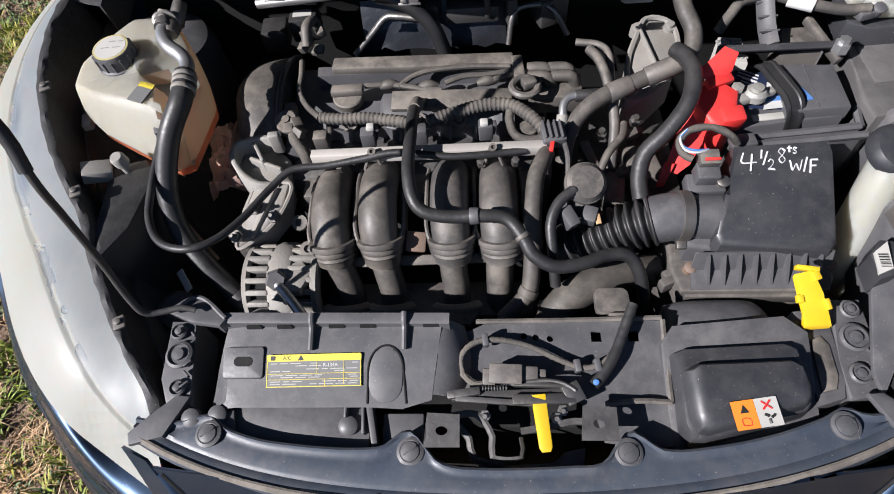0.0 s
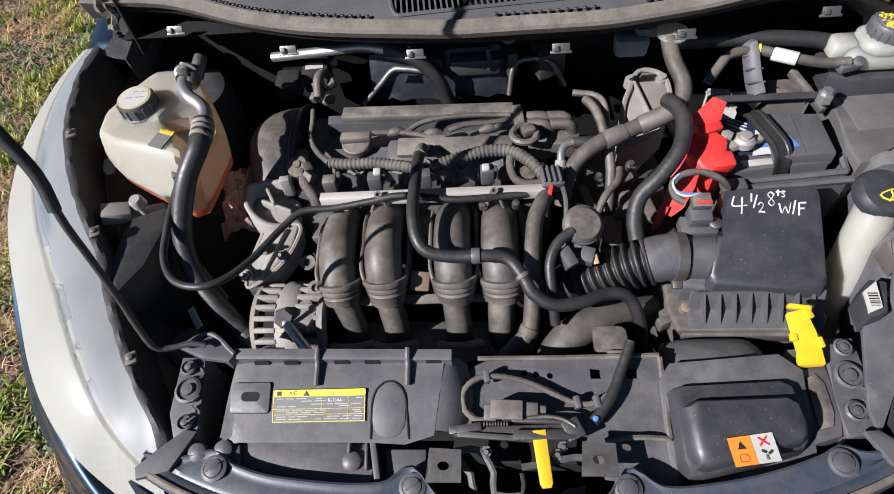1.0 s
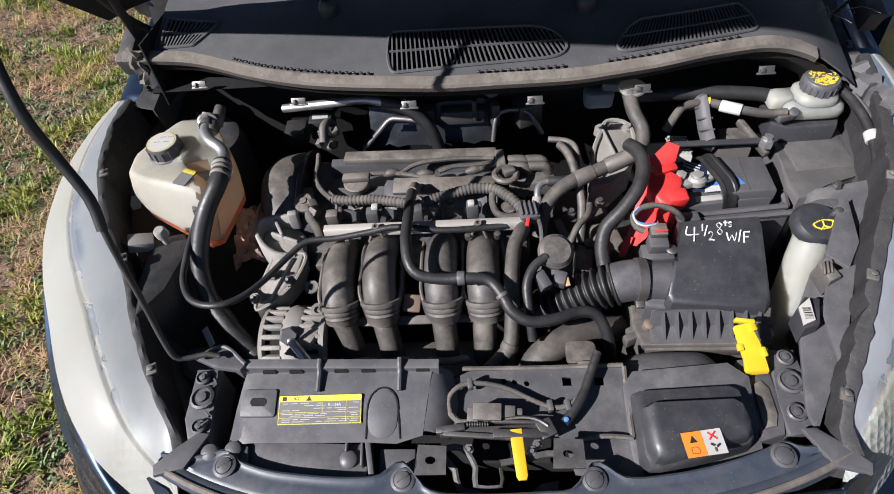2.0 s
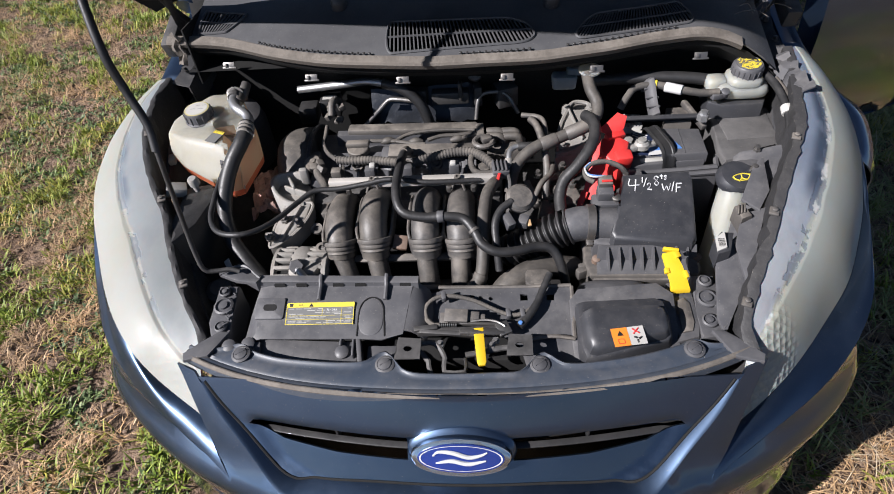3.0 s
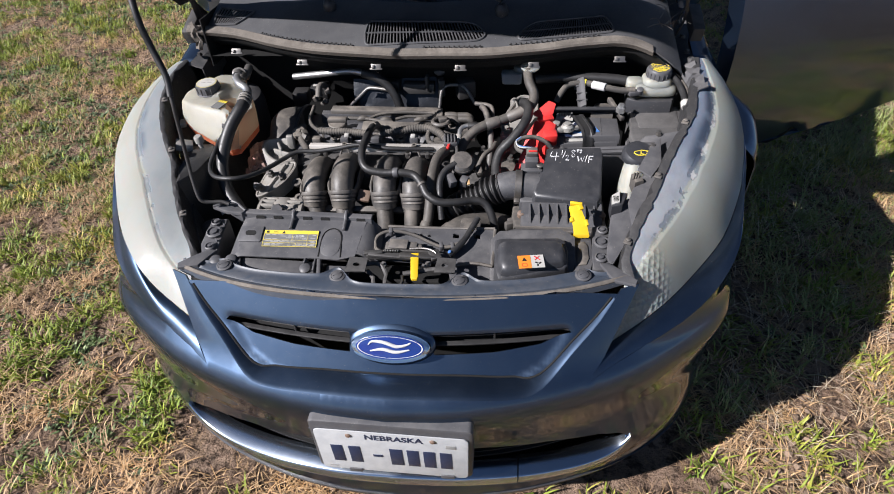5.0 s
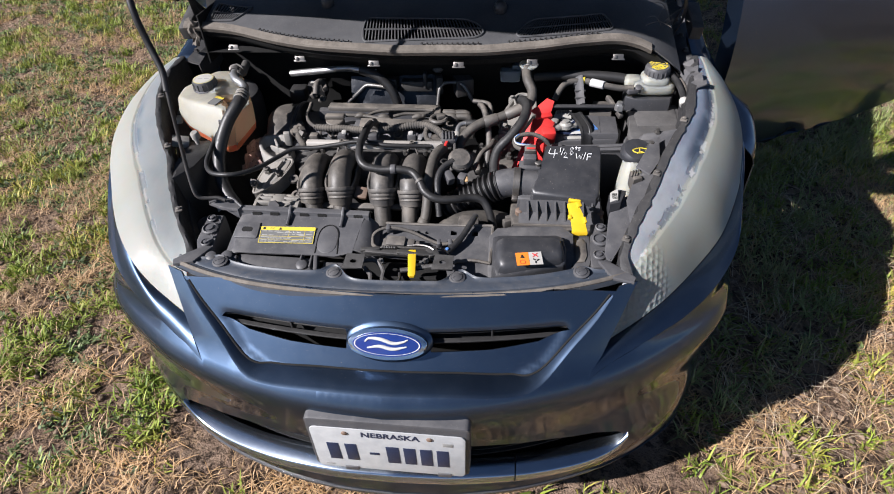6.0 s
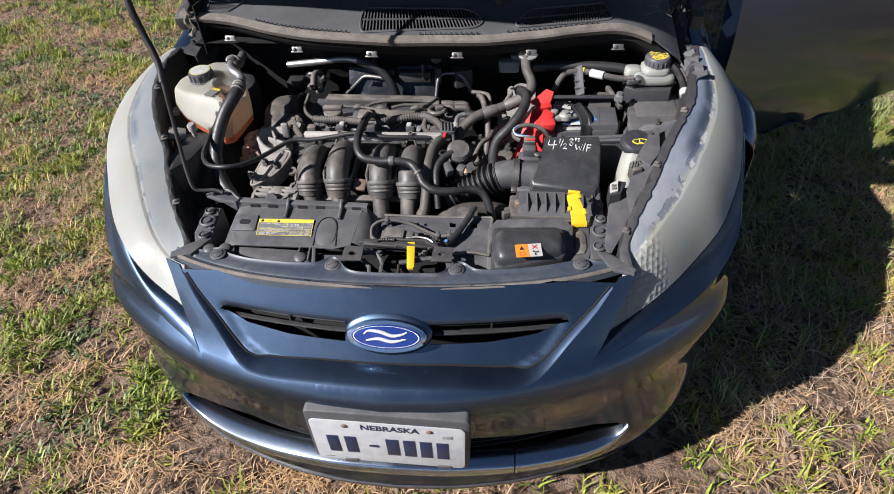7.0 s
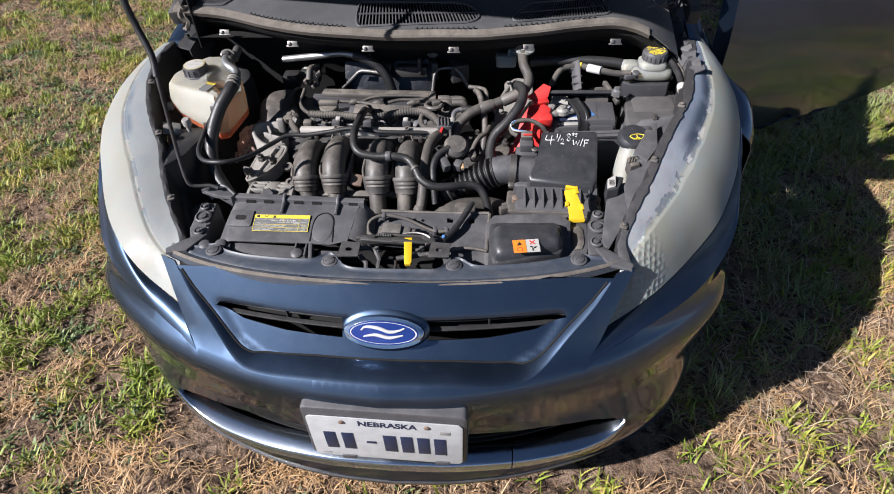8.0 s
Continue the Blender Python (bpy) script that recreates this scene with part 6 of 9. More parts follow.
    bm = B()
    box(bm, (-0.310, 0.72, 0.70), (0.05, 0.19, 0.09), (0, 0, 0), 0.01)
    part("cam_end", bm, plastic, en)
    bm = B()
    lathe(bm, [(0.019, -0.01), (0.019, 0.004), (0.016, 0.007), (0.006, 0.007), (0.006, 0.010), (0.0001, 0.010)], (-0.326, 0.665, 0.764), (0, -0.35, 1), 24)
    box(bm, (-0.324, 0.688, 0.762), (0.020, 0.030, 0.018), (0, 0, 10), 0.004)
    part("cam_sensor", bm, seal_mat, en, "dusty round sensor")
    bm = B()
    lathe(bm, [(0.055, -0.02), (0.06, -0.014), (0.06, 0.014), (0.055, 0.02), (0.02, 0.018), (0.0001, 0.018)], (-0.430, 0.70, 0.665), (-1, 0, 0.2), 32)
    part("pulley", bm, rust_pipe, en, "rust-brown belt pulley")
    # injector rail
    bm = B()
    box(bm, (-0.098, 0.583, 0.770), (0.347, 0.015, 0.018), (0, 0, 0.4), 0.002)
    rail = part("fuel_rail", bm, rail_silver, en, "bare silver fuel rail")
    for x in (-0.265, -0.192, -0.112, -0.012):
        bm = B()
        box(bm, (x, 0.630 + 0.04 * (x + 0.11), 0.760), (0.022, 0.020, 0.030), (0, 0, 3), 0.003)
        box(bm, (x + 0.012, 0.634, 0.764), (0.006, 0.012, 0.020), (0, 12, 10), 0.001)
        part("injector", bm, plastic_dusty if x < -0.2 else plastic, rail)
    for x in (-0.187, -0.014):
        bm = B()
        box(bm, (x, 0.632, 0.777), (0.012, 0.012, 0.008), (0, 0, 3), 0.002)
        part("injector_clip", bm, label_paper, rail, "pale plug clip")
    for x in (-0.230, -0.02, 0.03):
        bm = B()
        lathe(bm, [(0.006, -0.01), (0.006, 0.003), (0.0001, 0.004)], (x, 0.568, 0.762), (0, -0.2, 1), 6)
        part("rail_bolt", bm, steel, rail)
    # engine mount casting and bracket
    bm = B()
    prism(bm, [(-0.400, 0.628), (-0.340, 0.632), (-0.322, 0.612), (-0.318, 0.575), (-0.350, 0.560), (-0.384, 0.572), (-0.402, 0.600)], 0.690, 0.734, bev=0.004)
    wall = spline([(-0.342, 0.634, 0.762), (-0.372, 0.634, 0.762), (-0.402, 0.626, 0.760), (-0.405, 0.604, 0.757), (-0.390, 0.578, 0.750), (-0.362, 0.560, 0.742), (-0.330, 0.562, 0.735)], 0.006)
    rows = []
    for k, q in enumerate(wall):
        u = wall[min(k + 1, len(wall) - 1)] - wall[max(k - 1, 0)]
        n = Vector((-u.y, u.x, 0)).normalized() * 0.0045
        rows.append([q - n + Vector((0, 0, -0.055)), q - n, q - n * 0.5 + Vector((0, 0, 0.002)), q + n * 0.5 + Vector((0, 0, 0.002)), q + n, q + n + Vector((0, 0, -0.055))])
    loft(bm, rows)
    box(bm, (-0.366, 0.612, 0.744), (0.006, 0.050, 0.030), (0, 0, 30), 0.002)
    box(bm, (-0.352, 0.592, 0.738), (0.060, 0.006, 0.026), (0, 0, -24), 0.002)
    box(bm, (-0.338, 0.626, 0.758), (0.018, 0.012, 0.040), (0, 0, 8), 0.003)
    part("mount_casting", bm, alu, en, "cast aluminium engine mount with a hollow arch", 50)
    bm = B()
    arm = [(-0.372, 0.556), (-0.314, 0.565), (-0.322, 0.530), (-0.350, 0.497), (-0.392, 0.474), (-0.388, 0.515)]
    prism(bm, arm, 0.655, 0.700, shear(0.45, 0.53, 0.02), bev=0.006)
    rim = [Vector((x, y, 0.716 + 0.45 * (y - 0.53))) for x, y in arm]
    tube(bm, rim + [rim[0]], 0.0035, 6, 0.008)
    box(bm, (-0.352, 0.520, 0.715), (0.007, 0.085, 0.014), (24, 0, -28), 0.002)
    part("mount_arm", bm, alu, en, "cast aluminium bracket arm")
    for p in ((-0.326, 0.500, 0.735), (-0.388, 0.480, 0.715), (-0.365, 0.520, 0.730)):
        bm = B()
        lathe(bm, [(0.010, -0.008), (0.010, 0.002), (0.007, 0.002), (0.007, 0.011), (0.003, 0.011), (0.003, 0.02), (0.0001, 0.02)], p, (0.1, -0.6, 1), 6)
        part("mount_bolt", bm, steel, en)
    return en


def build_manifold():
    mf = thing("intake_manifold", (-0.12, 0.47, 0.55), "black plastic intake manifold with four dusty runners", "intake manifold")
    for x, top, lowx in ((-0.243, 0.0, -0.224), (-0.171, 0.012, -0.158), (-0.067, 0.008, -0.061), (0.004, 0.004, 0.004)):
        # each runner comes over the top and bends down at the front
        P = [(x, 0.592, 0.690 + top), (x, 0.580, 0.712 + top), (x, 0.550, 0.729 + top), (x, 0.515, 0.731 + top), (x + 0.001, 0.485, 0.720 + top), (x + 0.003, 0.466, 0.702 + top * 0.6), (x + 0.003, 0.456, 0.682)]
        bm = B()
        tube(bm, P, 0.0282, 22, 0.006, shape=lambda d, L: 0.72 + 0.28 * min(1.0, d / 0.025))
        runner = part("runner", bm, plastic_dusty if x > -0.1 else runner_plastic, mf, angle=60)
        bm = B()
        tube(bm, [(x + 0.002, 0.462, 0.695), ((x + lowx) / 2, 0.446, 0.670), (lowx, 0.428, 0.638), (lowx, 0.416, 0.60), (lowx, 0.408, 0.56)], 0.0205, 18, 0.008)
        part("runner_leg", bm, plastic_worn, runner, angle=60)
        # moulded skirt round the bend
        ax = Vector((0.002, -0.018, -0.030)).normalized()
        for r, off, w in ((0.0345, 0.002, 0.006), (0.0310, 0.012, 0.005), (0.0285, 0.021, 0.004)):
            bm = B()
            lathe(bm, [(r - 0.006, -w), (r, -w), (r + 0.001, 0.0), (r, w * 0.5), (r - 0.006, w * 0.6)], Vector((x + 0.003, 0.470, 0.708 + top * 0.5)) + ax * off, ax, 28)
            part("runner_collar", bm, plastic_dusty, runner)
        # moulded rim that runs down both sides and round the bend
        bm = B()
        z0 = 0.724 + top
        path = [(x - 0.0335, 0.588, z0 - 0.004), (x - 0.0345, 0.555, z0 + 0.002), (x - 0.0345, 0.515, z0 - 0.002), (x - 0.033, 0.478, z0 - 0.010), (x - 0.021, 0.452, z0 - 0.021), (x + 0.002, 0.443, z0 - 0.025), (x + 0.024, 0.452, z0 - 0.021), (x + 0.036, 0.478, z0 - 0.010), (x + 0.0365, 0.515, z0 - 0.002), (x + 0.0355, 0.555, z0 + 0.002), (x + 0.0345, 0.588, z0 - 0.004)]
        P = spline(path, 0.006)
        rows = []
        for k, q in enumerate(P):
            u = P[min(k + 1, len(P) - 1)] - P[max(k - 1, 0)]
            n = Vector((-u.y, u.x, 0)).normalized() * 0.0026
            rows.append([q - n + Vector((0, 0, -0.030)), q - n, q + Vector((0, 0, 0.0012)), q + n, q + n + Vector((0, 0, -0.030))])
        loft(bm, rows)
        part("runner_rim", bm, plastic_dusty, runner)
        if x < -0.05:
            bm = B()
            pts = [(lowx - 0.030, 0.392, 0.650), (lowx - 0.018, 0.382, 0.662), (lowx, 0.378, 0.668), (lowx + 0.018, 0.382, 0.664), (lowx + 0.034, 0.394, 0.650)]
            tube(bm, pts, 0.0075, 8, 0.006, flat=0.6)
            prism(bm, [(lowx - 0.034, 0.385), (lowx + 0.036, 0.387), (lowx + 0.020, 0.365), (lowx - 0.018, 0.363)], 0.635, 0.644, bev=0.002)
            part("runner_flange", bm, seal_mat, runner)
    bm = B()
    box(bm, (-0.12, 0.575, 0.690), (0.36, 0.05, 0.05), bev=0.008)
    box(bm, (-0.12, 0.46, 0.668), (0.33, 0.016, 0.014), (30, 0, 1), 0.003)
    box(bm, (-0.12, 0.425, 0.58), (0.36, 0.07, 0.07), bev=0.02)
    part("plenum", bm, plastic_dusty, mf)
    for x in (-0.178, -0.002):
        bm = B()
        for s in (-1, 1):
            tube(bm, [(x + s * 0.014, 0.566, 0.755), (x + s * 0.004, 0.575, 0.782)], 0.0028, 6, 0.01)
        lathe(bm, [(0.006, 0), (0.006, 0.006), (0.003, 0.006), (0.003, 0.003), (0.0001, 0.003)], (x, 0.576, 0.780), (0, -0.3, 1), 12)
        part("lifting_tab", bm, plastic_worn, mf)
    for x, y, z in ((-0.292, 0.500, 0.716), (-0.282, 0.470, 0.69)):
        bm = B()
        lathe(bm, [(0.012, -0.004), (0.012, 0.004), (0.006, 0.004), (0.006, 0.0), (0.0001, 0.0)], (x, y, z), (0, -0.4, 1), 18)
        box(bm, (x + 0.014, y + 0.002, z - 0.004), (0.02, 0.012, 0.006), bev=0.001)
        part("mount_ear", bm, plastic_dusty, mf)
    bm = B()
    box(bm, (-0.118, 0.472, 0.700), (0.03, 0.03, 0.012), (30, 10, 0), 0.003)
    part("inner_bracket", bm, rust_pipe, mf, "brown bracket between the runners")


def build_alternator():
    al = thing("alternator", (-0.33, 0.44, 0.56), "cast aluminium alternator with cooling slots", "alternator")
    # core coloured near-black as the shade seen between the fins
    bm = B()
    lathe(bm, [(0.048, -0.060), (0.056, -0.050), (0.056, 0.050), (0.048, 0.060), (0.0001, 0.060)], (-0.322, 0.445, 0.628), (1, 0, 0), 32)
    part("housing", bm, void_black, al, "core coloured near-black for the shade in the cooling slots")
    for x, w in ((-0.322, 0.017), (-0.372, 0.005), (-0.268, 0.006)):
        bm = B()
        lathe(bm, [(0.050, -w), (0.064, -w), (0.067, -w * 0.6), (0.067, w * 0.6), (0.064, w), (0.050, w)], (x, 0.445, 0.628), (1, 0, 0), 36)
        part("band", bm, alu, al, "cast aluminium band")
    for k in range(11):
        a = radians(-30 + 16 * k)
        for x, w in ((-0.355, 0.036), (-0.288, 0.040)):
            bm = B()
            c = Vector((x, 0.445 - 0.061 * math.cos(a), 0.628 + 0.061 * math.sin(a)))
            box(bm, c, (w, 0.012, 0.0085), (math.degrees(-a), 0, 0), 0.0025)
            part("fin", bm, alu, al)
    bm = B()
    prism(bm, [(-0.312, 0.400), (-0.285, 0.398), (-0.272, 0.430), (-0.290, 0.452), (-0.320, 0.440)], 0.675, 0.690, bev=0.003)
    part("terminal_cover", bm, alu, al)
    bm = B()
    lathe(bm, [(0.016, -0.012), (0.016, 0.006), (0.013, 0.010), (0.0001, 0.010)], (-0.322, 0.418, 0.690), (0.3, -0.7, 0.8), 6)
    part("cap_nut", bm, plastic, al)
    bm = B()
    tube(bm, [(-0.320, 0.412, 0.688), (-0.298, 0.388, 0.689), (-0.272, 0.358, 0.690), (-0.262, 0.345, 0.688)], 0.0075, 12, 0.008)
    part("bright_stay", bm, alu_bright, al, "bright metal stay")


def corrugated(d, L):
    return 0.87 + 0.15 * math.copysign(abs(math.sin(d * 2 * math.pi / 0.0125)) ** 0.6, math.sin(d * 2 * math.pi / 0.0125))


def wrapped(d, L):
    return 0.93 + 0.07 * math.sin(d * 2 * math.pi / 0.007)


def hose(name, pts, r, material, label, shape=None, category="hose", bands=()):
    """A hose as a thing; bands are (place along it from 0 to 1, width, radius, material)."""
    ends = Vector(pts[0])
    h = thing(name, ends, label, category)
    bm = B()
    tube(bm, pts, r, 14, 0.0015 if shape else 0.007, shape=shape)
    body = part("hose_body", bm, material, h, angle=70)
    P = spline(pts, 0.004)
    for f, w, rr, mt in bands:
        i = min(len(P) - 2, max(1, int(f * (len(P) - 1))))
        ax = (P[i + 1] - P[i - 1]).normalized()
        bm = B()
        lathe(bm, [(rr * 0.96, -w / 2), (rr, -w / 2 + 0.001), (rr, w / 2 - 0.001), (rr * 0.96, w / 2)], P[i], ax, 18)
        part("band", bm, mt, h)
    return h


def build_hoses():
    hose("air_conditioning_hose", [(-0.444, 0.662, 0.869), (-0.441, 0.640, 0.865), (-0.443, 0.615, 0.858), (-0.463, 0.585, 0.83), (-0.480, 0.555, 0.79), (-0.485, 0.521, 0.75), (-0.473, 0.486, 0.71), (-0.441, 0.452, 0.68), (-0.410, 0.428, 0.65), (-0.380, 0.405, 0.62), (-0.35, 0.38, 0.58)], 0.0155, rubber, "thick glossy black air-conditioning hose beside the tank",
         bands=((0.02, 0.007, 0.0172, alu), (0.045, 0.006, 0.0172, alu), (0.07, 0.007, 0.0172, alu), (0.86, 0.05, 0.0185, rubber)))
    hose("air_conditioning_pipe", [(-0.510, 0.790, 0.870), (-0.497, 0.765, 0.883), (-0.494, 0.738, 0.882), (-0.478, 0.712, 0.880), (-0.456, 0.695, 0.876), (-0.444, 0.678, 0.871), (-0.443, 0.655, 0.868)], 0.0105, alu_bright, "bright aluminium pipe bent over the coolant tank", category="pipe", bands=((0.16, 0.012, 0.017, alu), (0.25, 0.016, 0.014, steel_dark)))
    hose("breather_hose", [(-0.486, 0.615, 0.815), (-0.494, 0.58, 0.800), (-0.496, 0.526, 0.785), (-0.488, 0.471, 0.775), (-0.459, 0.431, 0.775), (-0.415, 0.416, 0.780), (-0.382, 0.434, 0.775), (-0.355, 0.474, 0.768), (-0.327, 0.528, 0.765), (-0.298, 0.560, 0.768), (-0.246, 0.566, 0.768), (-0.193, 0.570, 0.775), (-0.140, 0.573, 0.783), (-0.063, 0.564, 0.780), (0.012, 0.572, 0.775), (0.045, 0.578, 0.772)], 0.0055, rubber, "thin black hose looping across to the engine", bands=((0.02, 0.02, 0.008, rubber),))
    hose("injector_loom", [(-0.318, 0.790, 0.778), (-0.312, 0.750, 0.780), (-0.312, 0.722, 0.775), (-0.296, 0.690, 0.772), (-0.270, 0.660, 0.774)], 0.005, loom, "dusty taped wiring beside the cam cover", category="wiring")
    hose("injector_loom", [(-0.268, 0.660, 0.774), (-0.237, 0.654, 0.775), (-0.191, 0.652, 0.776), (-0.144, 0.640, 0.778), (-0.124, 0.634, 0.778)], 0.0098, loom, "grey tape-wrapped injector loom", wrapped, "wiring")
    hose("injector_loom", [(-0.100, 0.640, 0.775), (-0.056, 0.655, 0.778), (-0.011, 0.664, 0.782), (0.028, 0.658, 0.784), (0.055, 0.634, 0.784), (0.074, 0.610, 0.778)], 0.0105, loom, "grey tape-wrapped injector loom", wrapped, "wiring")
    hose("injector_loom", [(0.026, 0.66, 0.78), (0.024, 0.632, 0.776), (0.032, 0.608, 0.772), (0.052, 0.598, 0.772), (0.075, 0.600, 0.774)], 0.0065, loom, "dusty taped wiring branch", category="wiring")
    hose("vacuum_hose", [(-0.112, 0.684, 0.772), (-0.117, 0.660, 0.790), (-0.119, 0.620, 0.800), (-0.119, 0.585, 0.803), (-0.119, 0.525, 0.803), (-0.113, 0.485, 0.792), (-0.097, 0.466, 0.781), (-0.060, 0.460, 0.776), (-0.021, 0.459, 0.778), (0.013, 0.457, 0.773), (0.034, 0.435, 0.762), (0.048, 0.414, 0.748), (0.076, 0.402, 0.738), (0.115, 0.409, 0.733), (0.148, 0.424, 0.728), (0.176, 0.427, 0.721), (0.193, 0.416, 0.700), (0.205, 0.398, 0.66), (0.208, 0.385, 0.62)], 0.0092, rubber, "long black breather hose curving over the manifold", bands=((0.045, 0.03, 0.0105, seal_mat), (0.46, 0.012, 0.0115, plastic), (0.575, 0.006, 0.0110, plastic_dusty)))
    hose("coolant_return_hose", [(0.075, 0.575, 0.768), (0.066, 0.553, 0.772), (0.056, 0.526, 0.766), (0.050, 0.470, 0.742), (0.049, 0.429, 0.703), (0.043, 0.400, 0.672), (0.018, 0.380, 0.650), (0.008, 0.376, 0.64)], 0.0125, rubber_dusty, "brown dust-caked coolant hose", bands=((0.82, 0.012, 0.0145, rubber_dusty),))
    hose("heater_hose", [(0.272, 0.785, 0.885), (0.276, 0.751, 0.870), (0.288, 0.726, 0.852), (0.286, 0.703, 0.836), (0.267, 0.690, 0.822), (0.228, 0.683, 0.806), (0.191, 0.673, 0.795), (0.161, 0.662, 0.790), (0.131, 0.645, 0.775), (0.112, 0.622, 0.755), (0.105, 0.600, 0.72)], 0.0125, rubber_dusty, "dusty black heater hose over the gearbox", bands=((0.42, 0.05, 0.0148, plastic_dusty), (0.60, 0.035, 0.0148, plastic_dusty)))
    hose("brake_vacuum_hose", [(0.262, 0.700, 0.838), (0.272, 0.672, 0.843), (0.275, 0.641, 0.840), (0.263, 0.602, 0.828), (0.236, 0.575, 0.802), (0.210, 0.560, 0.778), (0.201, 0.535, 0.757), (0.202, 0.505, 0.742)], 0.0118, rubber, "black vacuum hose passing the red terminal cover")
    hose("metal_elbow_pipe", [(0.100, 0.618, 0.752), (0.103, 0.640, 0.772), (0.106, 0.660, 0.782), (0.119, 0.671, 0.786), (0.153, 0.672, 0.786), (0.200, 0.676, 0.786)], 0.0062, alu_bright, "bright elbow pipe by the thermostat", category="pipe", bands=((0.18, 0.016, 0.009, alu), (0.70, 0.06, 0.009, rubber)))
    hose("purge_hose", [(0.080, 0.400, 0.69), (0.075, 0.428, 0.732), (0.073, 0.458, 0.757), (0.084, 0.481, 0.772), (0.106, 0.498, 0.780)], 0.0075, rubber, "short black purge valve hose")
    hose("radiator_hose", [(0.068, 0.362, 0.61), (0.090, 0.388, 0.650), (0.130, 0.412, 0.664), (0.180, 0.436, 0.660), (0.23, 0.45, 0.64)], 0.025, rubber_dusty, "thick dusty radiator hose low in the bay")
    hose("thermostat_pipe", [(0.155, 0.770, 0.79), (0.166, 0.735, 0.795), (0.176, 0.695, 0.782), (0.184, 0.650, 0.75), (0.180, 0.600, 0.70)], 0.008, plastic_dusty, "dusty plastic coolant pipe", category="pipe")
    hose("thermostat_pipe", [(0.135, 0.790, 0.79), (0.170, 0.780, 0.79), (0.183, 0.755, 0.79), (0.185, 0.72, 0.77)], 0.006, plastic_dusty, "dusty plastic coolant pipe", category="pipe")
    hose("small_bent_hose", [(0.150, 0.560, 0.72), (0.168, 0.590, 0.748), (0.190, 0.615, 0.755), (0.196, 0.640, 0.755)], 0.006, rubber_dusty, "short dusty rubber hose")
    hose("screenwash_pipe", [(-0.405, 0.905, 0.815), (-0.303, 0.888, 0.832), (-0.229, 0.874, 0.845), (-0.185, 0.862, 0.846)], 0.009, alu_bright, "bright aluminium pipe along the bulkhead", category="pipe")
    hose("bulkhead_hose", [(-0.185, 0.862, 0.846), (-0.150, 0.855, 0.838), (-0.121, 0.851, 0.820), (-0.096, 0.845, 0.79), (-0.08, 0.84, 0.74)], 0.013, rubber, "black hose along the bulkhead")
    hose("brake_pipe", [(-0.240, 0.842, 0.745), (-0.205, 0.870, 0.770), (-0.182, 0.884, 0.788), (-0.160, 0.880, 0.792), (-0.120, 0.873, 0.790)], 0.0058, steel, "bare steel pipe behind the engine", category="pipe")
    hose("brake_pipe", [(0.030, 0.845, 0.75), (0.040, 0.862, 0.80), (0.075, 0.868, 0.808), (0.105, 0.862, 0.80), (0.13, 0.85, 0.76)], 0.005, steel, "bare steel pipe behind the engine", category="pipe")
    hose("pink_pipe", [(-0.540, 0.570, 0.71), (-0.500, 0.535, 0.68), (-0.46, 0.50, 0.62)], 0.004, rust_pipe, "thin reddish pipe low in the bay", category="pipe")


def build_valve():
    v = thing("purge_valve", (0.12, 0.51, 0.72), "round black purge valve on a stalk", "valve")
    bm = B()
    lathe(bm, [(0.014, -0.030), (0.024, -0.022), (0.027, -0.006), (0.027, 0.006), (0.022, 0.012), (0.0001, 0.013)], (0.122, 0.510, 0.776), (0.15, -0.55, 1), 28)
    body = part("valve_body", bm, plastic_dusty, v)
    bm = B()
    lathe(bm, [(0.0285, -0.003), (0.0295, -0.001), (0.0295, 0.002), (0.0285, 0.004)], (0.122, 0.510, 0.776), (0.15, -0.55, 1), 28)
    part("seam_ring", bm, plastic_dusty, body)
    bm = B()
    box(bm, (0.098, 0.470, 0.752), (0.018, 0.030, 0.022), (20, 0, 30), 0.003)
    box(bm, (0.128, 0.478, 0.745), (0.020, 0.024, 0.018), (10, 0, -20), 0.003)
    part("valve_plug", bm, plastic, v)
    bm = B()
    box(bm, (0.138, 0.470, 0.748), (0.007, 0.014, 0.003), (20, 0, 10), 0.0005)
    part("paper_tag", bm, dry_blade, v, "faded brown tag")
    # connector on the end of the rail, with a red lock
    c = thing("injector_plug", (0.083, 0.595, 0.75), "black wiring plug with a red lock at the rail's end", "wiring plug")
    bm = B()
    box(bm, (0.085, 0.600, 0.778), (0.034, 0.034, 0.022), (10, 0, 8), 0.003)
    for i in range(4):
        box(bm, (0.072 + 0.008 * i, 0.600, 0.791), (0.003, 0.030, 0.004), (10, 0, 8), 0.0008)
    part("plug_body", bm, plastic, c)
    bm = B()
    box(bm, (0.082, 0.577, 0.781), (0.006, 0.020, 0.006), (10, 0, -12), 0.001)
    part("red_lock", bm, red_plastic, c)
    bm = B()
    tube(bm, [(0.100, 0.590, 0.775), (0.103, 0.560, 0.772), (0.100, 0.520, 0.755), (0.095, 0.495, 0.74)], 0.004, 6, 0.008, flat=0.5)
    part("plug_strap", bm, steel_dark, c)


